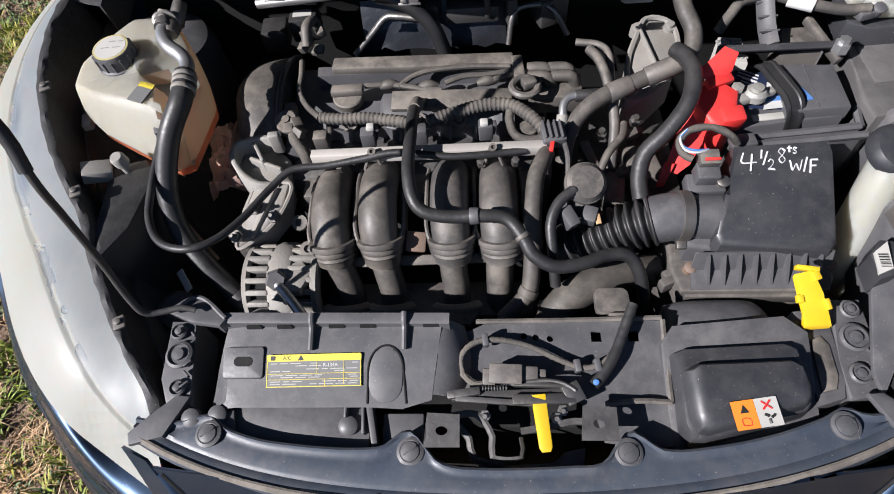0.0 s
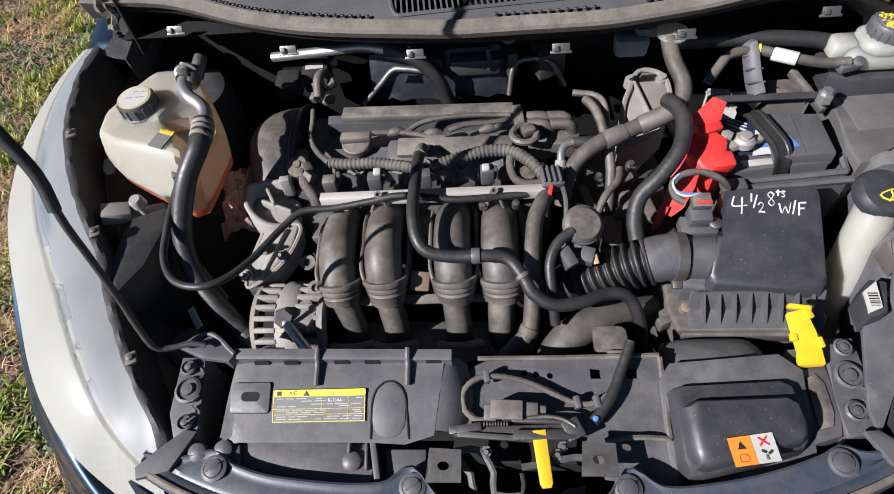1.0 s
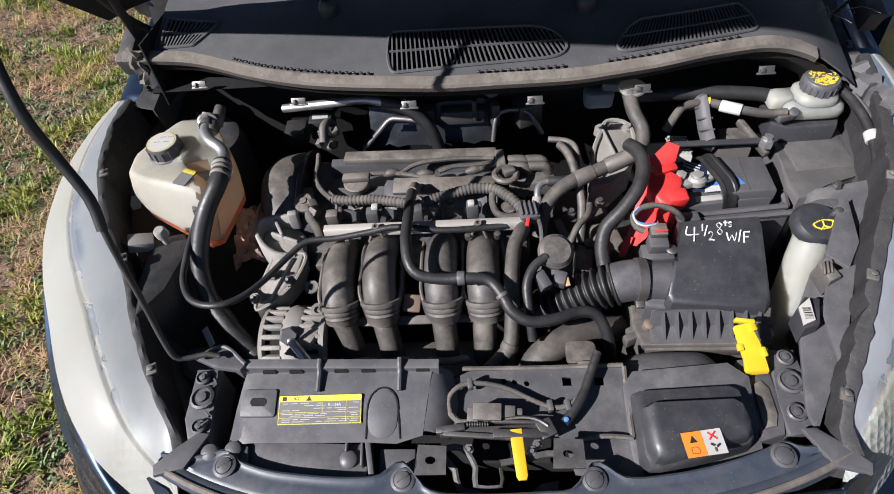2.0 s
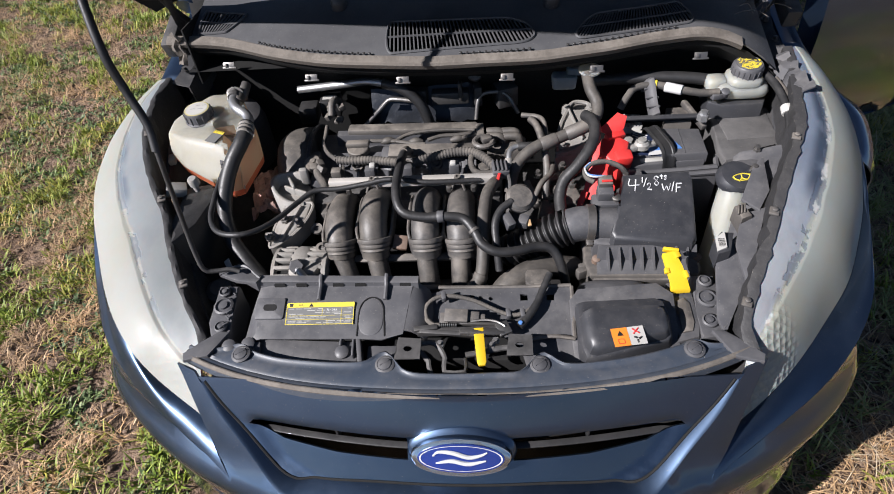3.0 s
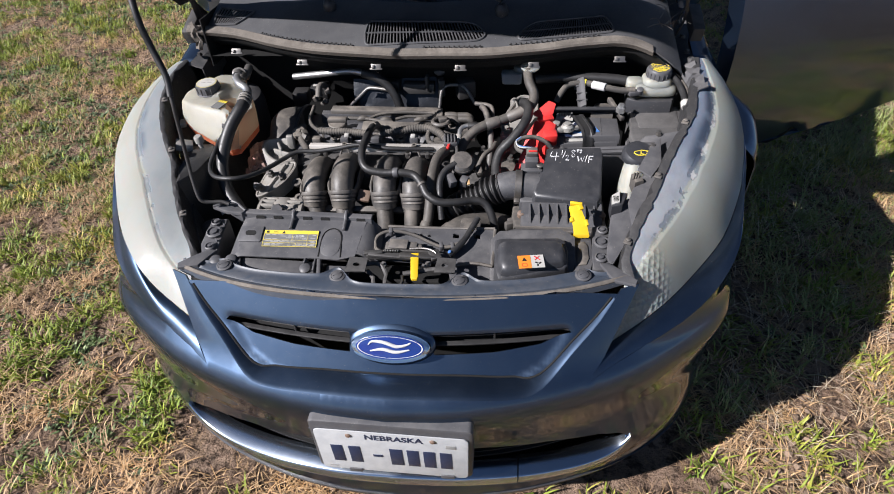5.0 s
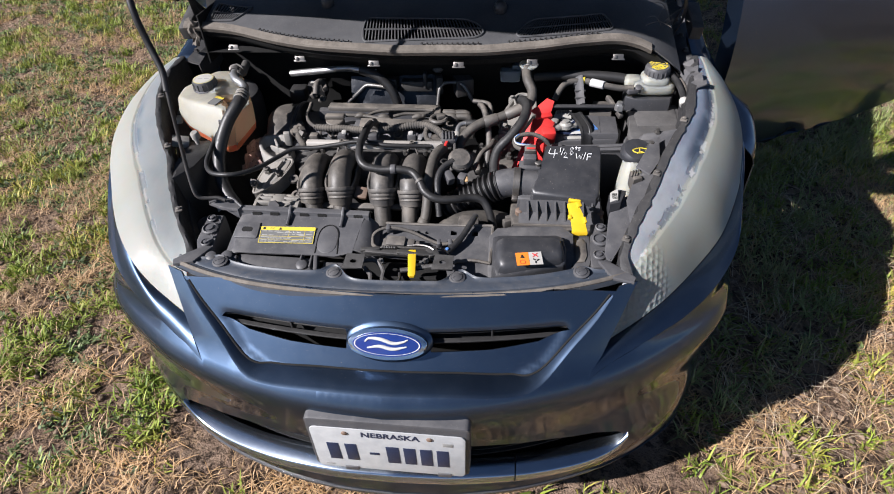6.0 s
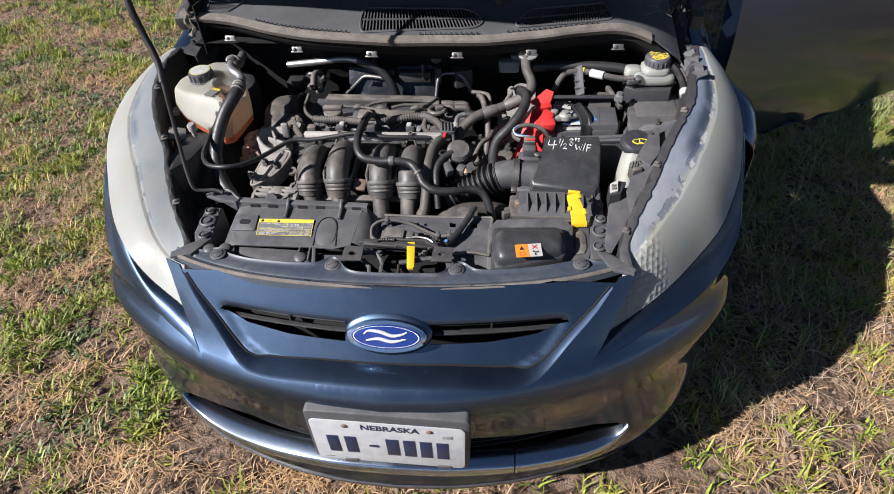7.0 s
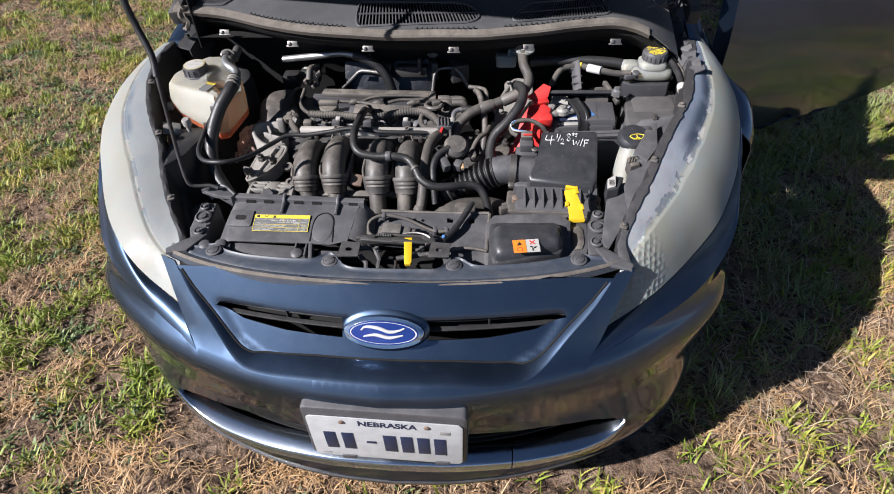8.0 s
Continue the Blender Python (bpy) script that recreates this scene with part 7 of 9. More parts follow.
def build_gearbox():
    g = thing("gearbox", (0.22, 0.70, 0.40), "grey cast aluminium gearbox top under the hoses", "gearbox")
    bm = B()
    box(bm, (0.20, 0.66, 0.55), (0.20, 0.26, 0.24), bev=0.03)
    part("casing", bm, steel_dark, g)
    bm = B()
    gb = [(0.205, 0.695), (0.216, 0.770), (0.232, 0.815), (0.258, 0.862), (0.300, 0.850), (0.308, 0.800), (0.288, 0.745), (0.240, 0.700)]
    prism(bm, gb, 0.70, 0.758, shear(0.22, 0.77), bev=0.008)
    rim = [Vector((0.256 + (x - 0.256) * 0.9, 0.778 + (y - 0.778) * 0.9, 0.760 + 0.22 * (y - 0.77))) for x, y in gb]
    tube(bm, rim + [rim[0]], 0.0045, 6, 0.008)
    box(bm, (0.255, 0.79, 0.765), (0.004, 0.11, 0.012), (12, 0, 14), 0.001)
    for x, y in ((0.222, 0.722), (0.240, 0.835), (0.294, 0.835), (0.296, 0.775)):
        lathe(bm, [(0.010, -0.01), (0.010, 0.006), (0.006, 0.006), (0.006, 0.012), (0.0001, 0.012)], (x, y, 0.758 + 0.22 * (y - 0.77)), (0, -0.2, 1), 10)
    part("breather_plate", bm, alu, g, "grey cast cover")
    bm = B()
    box(bm, (0.225, 0.600, 0.700), (0.05, 0.07, 0.03), (0, 0, 10), 0.006)
    box(bm, (0.178, 0.555, 0.695), (0.03, 0.06, 0.03), (0, 10, -10), 0.006)
    box(bm, (0.150, 0.610, 0.705), (0.016, 0.07, 0.02), (12, 0, 18), 0.004)
    box(bm, (0.205, 0.650, 0.715), (0.06, 0.016, 0.02), (12, 0, 30), 0.004)
    part("bracketry", bm, plastic_dusty, g)
    for p in ((0.19, 0.575, 0.722), (0.236, 0.62, 0.722), (0.165, 0.64, 0.735), (0.218, 0.66, 0.74)):
        bm = B()
        lathe(bm, [(0.009, -0.006), (0.009, 0.004), (0.005, 0.004), (0.005, 0.011), (0.0001, 0.011)], p, (0, -0.2, 1), 6)
        part("gearbox_bolt", bm, steel, g)


# ---- right side: air filter, battery, fuse box, bottles ----
def build_airbox():
    a = thing("air_filter_housing", (0.36, 0.48, 0.58), "black plastic air filter housing with handwriting in white", "air filter box")
    k, y0 = 0.44, 0.552
    bm = B()
    prism(bm, [(0.318, 0.553), (0.446, 0.557), (0.450, 0.54), (0.441, 0.428), (0.432, 0.418), (0.292, 0.428), (0.286, 0.44), (0.302, 0.492), (0.316, 0.503)], -0.055, 0.0, shear(k, y0, 0.797), bev=0.007, inset=0.002)
    lid = part("lid", bm, plastic_clean, a, "black lid")
    bm = B()
    prism(bm, [(0.258, 0.440), (0.318, 0.432), (0.322, 0.520), (0.258, 0.518)], 0.69, 0.728, shear(0.2, 0.48), bev=0.006)
    box(bm, (0.300, 0.478, 0.738), (0.05, 0.006, 0.02), (0, 0, -2), 0.002)
    part("lid_shoulder", bm, plastic, lid)
    # flared skirt and triangular ribs
    bm = B()
    rows = []
    for i in range(25):
        x = 0.262 + 0.182 * i / 24
        rows.append([Vector((x * 0.97 + 0.0105, 0.424, 0.727)), Vector((x, 0.414, 0.70)), Vector((x, 0.396, 0.690)), Vector((x, 0.392, 0.684)), Vector((x, 0.398, 0.676))])
    loft(bm, rows)
    thick(part("skirt", bm, plastic, lid), 0.003)
    for i in range(8):
        x = 0.284 + 0.0205 * i
        bm = B()
        prism(bm, [(0.0, 0.0), (0.030, 0.0), (0.026, 0.036)], -0.0018, 0.0018, Matrix.Translation((x, 0.395, 0.691)) @ pose(0, 0, 0, 90, 0, 97), bev=0)
        part("rib", bm, plastic, lid)
    bm = B()
    prism(bm, [(0.252, 0.392), (0.440, 0.390), (0.452, 0.41), (0.456, 0.55), (0.310, 0.56), (0.250, 0.52), (0.245, 0.43)], 0.56, 0.684, bev=0.006, inset=-0.004)
    box(bm, (0.345, 0.389, 0.668), (0.18, 0.010, 0.018), (0, 0, -1), 0.003)
    part("lower_half", bm, plastic_dusty, a, "dusty lower half")
    for x in (0.262, 0.445):
        bm = B()
        lathe(bm, [(0.008, -0.01), (0.008, 0.002), (0.005, 0.004), (0.0001, 0.004)], (x, 0.418, 0.700), (0, -0.3, 1), 16)
        part("rusty_screw", bm, rust_pipe, a)
    for x, y in ((0.244, 0.425), (0.238, 0.412)):
        bm = B()
        box(bm, (x, y, 0.668), (0.024, 0.014, 0.022), (0, 0, 25), 0.003)
        part("side_tab", bm, plastic_dusty, a)
    # outlet, clamp, elbow, bellows
    bm = B()
    cyl(bm, (0.315, 0.480, 0.728), (0.262, 0.480, 0.735), 0.033, 0.031, 28)
    part("outlet", bm, plastic, a)
    bm = B()
    lathe(bm, [(0.0335, -0.008), (0.0355, -0.007), (0.0355, 0.007), (0.0335, 0.008)], (0.254, 0.480, 0.736), (1, 0, -0.05), 32)
    box(bm, (0.252, 0.448, 0.715), (0.014, 0.016, 0.010), (20, 0, 0), 0.002)
    part("hose_clamp", bm, steel, a, "steel worm clamp")
    bm = B()
    tube(bm, [(0.256, 0.480, 0.735), (0.240, 0.480, 0.735), (0.224, 0.479, 0.732), (0.212, 0.478, 0.728)], 0.0335, 24, 0.006)
    part("intake_elbow", bm, plastic, a, "black rubber intake elbow", 60)
    bm = B()
    tube(bm, [(0.218, 0.478, 0.730), (0.198, 0.478, 0.722), (0.170, 0.478, 0.706), (0.145, 0.478, 0.690), (0.118, 0.480, 0.672), (0.10, 0.484, 0.655)], 0.0355, 28, 0.0014, shape=corrugated)
    part("bellows", bm, rubber, a, "ribbed black intake bellows", 80)
    # air-flow sensor, plug and wires
    bm = B()
    box(bm, (0.285, 0.515, 0.755), (0.050, 0.030, 0.022), (8, 0, 0), 0.003)
    box(bm, (0.284, 0.520, 0.775), (0.030, 0.026, 0.026), (12, 0, 0), 0.003)
    sen = part("flow_sensor", bm, plastic, a, "black air-flow sensor")
    bm = B()
    box(bm, (0.284, 0.531, 0.793), (0.026, 0.022, 0.018), (14, 0, 0), 0.002)
    part("sensor_plug", bm, plastic_dusty, sen)
    bm = B()
    box(bm, (0.286, 0.523, 0.8025), (0.020, 0.004, 0.003), (14, 0, 0), 0.0005)
    part("red_lock", bm, red_plastic, sen)
    bm = B()
    lathe(bm, [(0.005, -0.02), (0.005, 0.0), (0.009, 0.001), (0.009, 0.004), (0.006, 0.006), (0.0001, 0.006)], (0.304, 0.508, 0.772), (0, -0.2, 1), 14)
    part("sensor_screw", bm, steel, sen)
    bm = B()
    tube(bm, [(0.262, 0.530, 0.796), (0.250, 0.536, 0.800), (0.247, 0.552, 0.806), (0.262, 0.566, 0.812), (0.290, 0.570, 0.813), (0.315, 0.562, 0.806), (0.330, 0.560, 0.79)], 0.0055, 10, 0.005, shape=wrapped)
    part("sensor_loom", bm, loom, a)
    for d, mt in ((0.0, blue_wire), (0.004, white_ink)):
        bm = B()
        tube(bm, [(0.284, 0.540, 0.802), (0.266, 0.536 - d, 0.806), (0.251, 0.540 - d, 0.808), (0.247, 0.553, 0.812), (0.258, 0.565, 0.816)], 0.0017, 6, 0.004)
        part("sensor_wire", bm, mt, a)
    # writing in white paint pen
    slope = math.degrees(math.atan(k))
    def on_lid(x, y, size, turn=0.0):
        return Matrix.Translation((x, y, 0.797 + k * (y - y0) + 0.0008)) @ pose(0, 0, 0, slope, 0, turn)
    strokes = {
        "4": (((-0.35, 0.95), (-0.45, 0.38), (0.5, 0.42)), ((0.2, 0.9), (0.15, 0.4), (0.08, -0.1))),
        "1": (((0.0, 0.95), (-0.08, 0.1)),),
        "slash": (((0.25, 1.0), (-0.25, 0.0)),),
        "2": (((-0.35, 0.72), (-0.05, 0.98), (0.3, 0.75), (0.1, 0.4), (-0.4, 0.02)), ((-0.4, 0.02), (0.0, 0.06), (0.45, 0.0))),
        "8": (((0.32, 0.82), (0.0, 1.0), (-0.32, 0.8), (0.0, 0.52), (0.3, 0.24), (0.0, 0.0), (-0.3, 0.22), (0.02, 0.52), (0.32, 0.82)),),
        "t": (((0.0, 1.0), (0.0, 0.1)), ((-0.4, 0.68), (0.45, 0.70))),
        "s": (((0.35, 0.85), (-0.1, 0.95), (-0.25, 0.65), (0.25, 0.4), (0.1, 0.05), (-0.35, 0.12))),
        "W": (((-0.55, 0.8), (-0.35, 0.0), (0.0, 0.55), (0.25, 0.0), (0.55, 0.85)),),
        "F": (((-0.2, 0.95), (-0.3, -0.05)), ((-0.2, 0.95), (0.5, 0.98)), ((-0.25, 0.5), (0.3, 0.52))),
    }
    strokes["s"] = (strokes["s"],)
    for sign, x, y, h, w in (("4", 0.337, 0.519, 0.024, 0.020), ("1", 0.3545, 0.531, 0.014, 0.010), ("slash", 0.3585, 0.524, 0.019, 0.012), ("2", 0.3655, 0.518, 0.015, 0.010), ("8", 0.380, 0.526, 0.020, 0.013), ("t", 0.3905, 0.538, 0.010, 0.007), ("s", 0.3975, 0.537, 0.009, 0.007), ("W", 0.397, 0.516, 0.017, 0.014), ("slash", 0.4085, 0.514, 0.020, 0.010), ("F", 0.418, 0.513, 0.018, 0.013)):
        m = on_lid(x, y, 1, -4)
        bm = B()
        for line in strokes[sign]:
            tube(bm, [m @ Vector((p[0] * w, p[1] * h, 0.0)) for p in line], 0.00125, 6, 0.002, flat=0.5)
        part("handwriting", bm, pen_white, lid)


def build_dipstick_tag():
    t = thing("yellow_handle", (0.385, 0.335, 0.70), "bright yellow plastic dipstick handle", "dipstick handle")
    bm = B()
    m = Matrix(((1, 0, 0, 0), (0, 1, 0, 0), (0, 0.65, 1, -0.65 * 0.345 + 0.735), (0, 0, 0, 1)))
    prism(bm, [(0.373, 0.318), (0.406, 0.320), (0.402, 0.338), (0.394, 0.352), (0.390, 0.366), (0.387, 0.378), (0.364, 0.374), (0.370, 0.350), (0.374, 0.335)], -0.006, 0.003, m, bev=0.0025)
    part("blade", bm, yellow_plastic, t)
    bm = B()
    box(bm, (0.379, 0.380, 0.757), (0.026, 0.006, 0.012), (20, 0, -10), 0.0015)
    box(bm, (0.388, 0.371, 0.755), (0.010, 0.012, 0.006), (20, 0, 20), 0.0015)
    box(bm, (0.369, 0.348, 0.738), (0.008, 0.010, 0.008), (20, 0, 0), 0.0015)
    box(bm, (0.400, 0.342, 0.735), (0.006, 0.014, 0.010), (25, 0, 15), 0.0015)
    part("lug", bm, yellow_plastic, t)
    bm = B()
    for i in range(4):
        box(bm, (0.384 + 0.004 * i, 0.3285, 0.7268), (0.0028, 0.004, 0.0006), (33, 0, 0), 0)
    part("print_bars", bm, grey_ink, t)


def build_battery():
    b = thing("battery", (0.43, 0.66, 0.58), "black car battery with a white label and a strap", "battery")
    bm = B()
    prism(bm, [(0.345, 0.600), (0.494, 0.618), (0.500, 0.705), (0.355, 0.722)], 0.60, 0.778, bev=0.004)
    part("case", bm, plastic, b)
    bm = B()
    prism(bm, [(0.410, 0.612), (0.497, 0.619), (0.501, 0.706), (0.418, 0.712)], 0.770, 0.794, bev=0.004)
    box(bm, (0.455, 0.663, 0.7945), (0.0015, 0.088, 0.001), (0, 0, -3), 0)
    part("lid", bm, plastic, b)
    bm = B()
    prism(bm, [(0.350, 0.640), (0.412, 0.632), (0.418, 0.705), (0.365, 0.714)], 0.776, 0.7835, bev=0.001)
    lab = part("printed_label", bm, navy_ink, b, "scuffed navy and white battery label")
    bm = B()
    for i in range(9):
        box(bm, (0.378 + 0.003 * (i % 3), 0.655 + 0.0065 * i, 0.784), (0.03, 0.002, 0.0006), (0, 0, -35), 0)
    prism(bm, [(0.384, 0.628), (0.412, 0.631), (0.417, 0.676), (0.404, 0.684), (0.396, 0.660)], 0.7836, 0.7842, bev=0)
    part("print_bars", bm, white_ink, lab)
    bm = B()
    prism(bm, [(0.386, 0.642), (0.413, 0.645), (0.414, 0.656), (0.390, 0.654)], 0.7846, 0.7852, bev=0)
    part("blue_bar", bm, blue_wire, lab)
    bm = B()
    prism(bm, [(0.441, 0.632), (0.450, 0.634), (0.440, 0.660)], 0.7940, 0.7954, bev=0)
    part("blue_bar", bm, blue_wire, lab)
    bm = B()
    box(bm, (0.392, 0.618, 0.7795), (0.050, 0.012, 0.003), (0, 0, 5), 0.001)
    part("blue_edge", bm, label_paper, b)
    # positive clamp
    bm = B()
    lathe(bm, [(0.016, -0.004), (0.016, 0.006), (0.012, 0.010), (0.0085, 0.010), (0.0085, 0.015), (0.0001, 0.016)], (0.372, 0.645, 0.797), (0, 0, 1), 22)
    box(bm, (0.352, 0.640, 0.796), (0.034, 0.020, 0.012), (0, 0, 12), 0.003)
    box(bm, (0.392, 0.650, 0.796), (0.020, 0.012, 0.010), (0, 0, 20), 0.003)
    lathe(bm, [(0.006, 0), (0.006, 0.012), (0.009, 0.012), (0.009, 0.018), (0.0001, 0.019)], (0.345, 0.648, 0.794), (0, 0, 1), 6)
    part("terminal_clamp", bm, corroded_lead, b, "bright terminal clamp")
    bm = B()
    side = Vector((0.0135, 0.005, 0.0))
    P = spline([(0.396, 0.714, 0.790), (0.400, 0.700, 0.801), (0.405, 0.676, 0.803), (0.411, 0.652, 0.803), (0.417, 0.628, 0.801), (0.421, 0.612, 0.788), (0.421, 0.602, 0.76), (0.420, 0.598, 0.73)], 0.006)
    loft(bm, [[q - side, q - side + Vector((0, 0, 0.004)), q - side * 0.6 + Vector((0, 0, 0.005)), q - side * 0.5 + Vector((0, 0, 0.003)), q + side * 0.5 + Vector((0, 0, 0.003)), q + side * 0.6 + Vector((0, 0, 0.005)), q + side + Vector((0, 0, 0.004)), q + side] for q in P])
    part("strap", bm, rubber, b, "black rubber strap")
    # red cover flipped up
    r = thing("terminal_cover", (0.30, 0.62, 0.72), "bright red plastic terminal cover folded open", "terminal cover")
    bm = B()
    prism(bm, [(0.290, 0.650), (0.322, 0.658), (0.345, 0.640), (0.336, 0.600), (0.318, 0.588), (0.300, 0.595), (0.285, 0.620)], 0.735, 0.806, shear(0.30, 0.62), bev=0.006)
    box(bm, (0.328, 0.603, 0.793), (0.034, 0.026, 0.034), (14, 0, 8), 0.005)
    part("cap", bm, red_plastic, r)
    bm = B()
    loft(bm, [[Vector((0.290, 0.650, 0.805)), Vector((0.275, 0.632, 0.790)), Vector((0.262, 0.600, 0.758)), Vector((0.250, 0.572, 0.722))], [Vector((0.312, 0.640, 0.81)), Vector((0.300, 0.615, 0.79)), Vector((0.284, 0.590, 0.755)), Vector((0.268, 0.566, 0.722))], [Vector((0.322, 0.620, 0.79)), Vector((0.306, 0.600, 0.77)), Vector((0.290, 0.580, 0.745)), Vector((0.284, 0.572, 0.735))]])
    thick(part("side_flap", bm, red_plastic, r), 0.004)
    bm = B()
    loft(bm, [[Vector((0.284, 0.664, 0.826)), Vector((0.300, 0.672, 0.834)), Vector((0.325, 0.690, 0.848))], [Vector((0.298, 0.655, 0.822)), Vector((0.314, 0.660, 0.828)), Vector((0.342, 0.678, 0.846))], [Vector((0.306, 0.650, 0.815)), Vector((0.322, 0.654, 0.82)), Vector((0.336, 0.664, 0.826))]])
    box(bm, (0.318, 0.655, 0.815), (0.040, 0.016, 0.016), (20, 0, 20), 0.003)
    thick(part("hinged_lid", bm, red_plastic, r), 0.004)
    bm = B()
    prism(bm, [(-0.007, 0.0), (0.007, 0.002), (0.003, -0.034), (-0.008, -0.038)], -0.002, 0.002, Matrix.Translation((0.256, 0.575, 0.735)) @ pose(0, 0, 0, 45, 0, -25), bev=0.001)
    part("tongue", bm, red_plastic, r)
    # tray and hold-down
    t = thing("battery_tray", (0.43, 0.62, 0.58), "black plastic battery tray around the battery", "battery tray")
    bm = B()
    for p, q in (((0.345, 0.590), (0.515, 0.604)), ((0.515, 0.604), (0.522, 0.640)), ((0.350, 0.576), (0.518, 0.588))):
        tube(bm, [(*p, 0.768), ((p[0] + q[0]) / 2, (p[1] + q[1]) / 2, 0.767), (*q, 0.768)], 0.0055, 6, 0.02)
    box(bm, (0.435, 0.588, 0.70), (0.16, 0.016, 0.13), (0, 0, 5), 0.004)
    box(bm, (0.345, 0.575, 0.776), (0.035, 0.022, 0.012), (0, 0, 5), 0.003)
    part("tray_wall", bm, plastic, t)
    bm = B()
    box(bm, (0.432, 0.734, 0.806), (0.180, 0.012, 0.004), (12, -2, -3), 0.001)
    box(bm, (0.432, 0.741, 0.799), (0.180, 0.003, 0.016), (0, -2, -3), 0.001)
    part("hold_down_bar", bm, plastic_clean, t)
    bm = B()
    lathe(bm, [(0.012, -0.01), (0.012, 0.004), (0.008, 0.005), (0.008, 0.012), (0.0001, 0.013)], (0.510, 0.724, 0.812), (0, 0, 1), 6)
    part("hold_down_nut", bm, alu_bright, t)
    bm = B()
    prism(bm, [(0.350, 0.745), (0.395, 0.740), (0.400, 0.800), (0.365, 0.805)], 0.70, 0.775, bev=0.003)
    grid = part("module_case", bm, label_paper, t, "pale ribbed control module")
    for i in range(6):
        for j in range(5):
            bm = B()
            box(bm, (0.360 + 0.007 * i, 0.752 + 0.010 * j, 0.7755), (0.0045, 0.006, 0.003), (0, 0, -5), 0.0008)
            part("module_rib", bm, grey_ink, grid)
    bm = B()
    prism(bm, [(0.440, 0.745), (0.495, 0.738), (0.500, 0.800), (0.455, 0.800)], 0.70, 0.790, bev=0.004)
    box(bm, (0.505, 0.765, 0.79), (0.012, 0.09, 0.014), (10, 0, 18), 0.003)
    part("rear_box", bm, plastic_dusty, t)
    bm = B()
    tube(bm, [(0.415, 0.738, 0.806), (0.414, 0.770, 0.818), (0.412, 0.805, 0.842), (0.410, 0.818, 0.846), (0.410, 0.828, 0.82)], 0.0135, 8, 0.008, flat=0.35)
    for i in range(3):
        box(bm, (0.414, 0.755 + 0.022 * i, 0.819 + 0.009 * i), (0.028, 0.003, 0.006), (20, 0, 0), 0.001)
    part("cable_bracket", bm, plastic, t)
    hose("battery_loom", [(0.352, 0.785, 0.80), (0.366, 0.792, 0.828), (0.384, 0.806, 0.838), (0.425, 0.807, 0.842), (0.461, 0.781, 0.845), (0.510, 0.765, 0.842), (0.545, 0.760, 0.845)], 0.008, loom, "dusty wiring loom over the battery", category="wiring", bands=((0.62, 0.036, 0.0105, white_ink), (0.45, 0.006, 0.0105, yellow_ink)))


def build_fuse_box():
    f = thing("fuse_box", (0.60, 0.71, 0.66), "black fuse box with a flat dusty lid", "fuse box")
    bm = B()
    prism(bm, [(0.540, 0.798), (0.672, 0.800), (0.664, 0.665), (0.640, 0.655), (0.585, 0.642), (0.560, 0.612), (0.530, 0.606), (0.523, 0.640), (0.536, 0.70)], 0.66, 0.783, bev=0.006)
    part("lid", bm, lid_plastic, f)
    bm = B()
    prism(bm, [(0.552, 0.786), (0.660, 0.788), (0.652, 0.68), (0.552, 0.672)], 0.782, 0.7855, bev=0.002)
    box(bm, (0.585, 0.800, 0.772), (0.02, 0.014, 0.018), bev=0.003)
    box(bm, (0.640, 0.802, 0.772), (0.02, 0.014, 0.018), bev=0.003)
    part("lid_field", bm, lid_plastic, f)
    bm = B()
    box(bm, (0.638, 0.640, 0.760), (0.05, 0.03, 0.012), (0, 0, -12), 0.002)
    box(bm, (0.585, 0.628, 0.775), (0.030, 0.022, 0.012), (0, 0, 10), 0.003)
    part("lid_clip", bm, plastic, f)


def cap_ribs(parent, at, r, h, n, material, axis=(0, 0, 1)):
    q = Vector(axis).to_track_quat("Z", "Y").to_matrix()
    for i in range(n):
        a = 2 * math.pi * i / n
        bm = B()
        p0 = Vector(at) + q @ Vector((r * math.cos(a), r * math.sin(a), h * 0.1))
        p1 = Vector(at) + q @ Vector((r * math.cos(a), r * math.sin(a), h * 0.9))
        cyl(bm, p0, p1, 0.0018, seg=6)
        part("grip_rib", bm, material, parent)


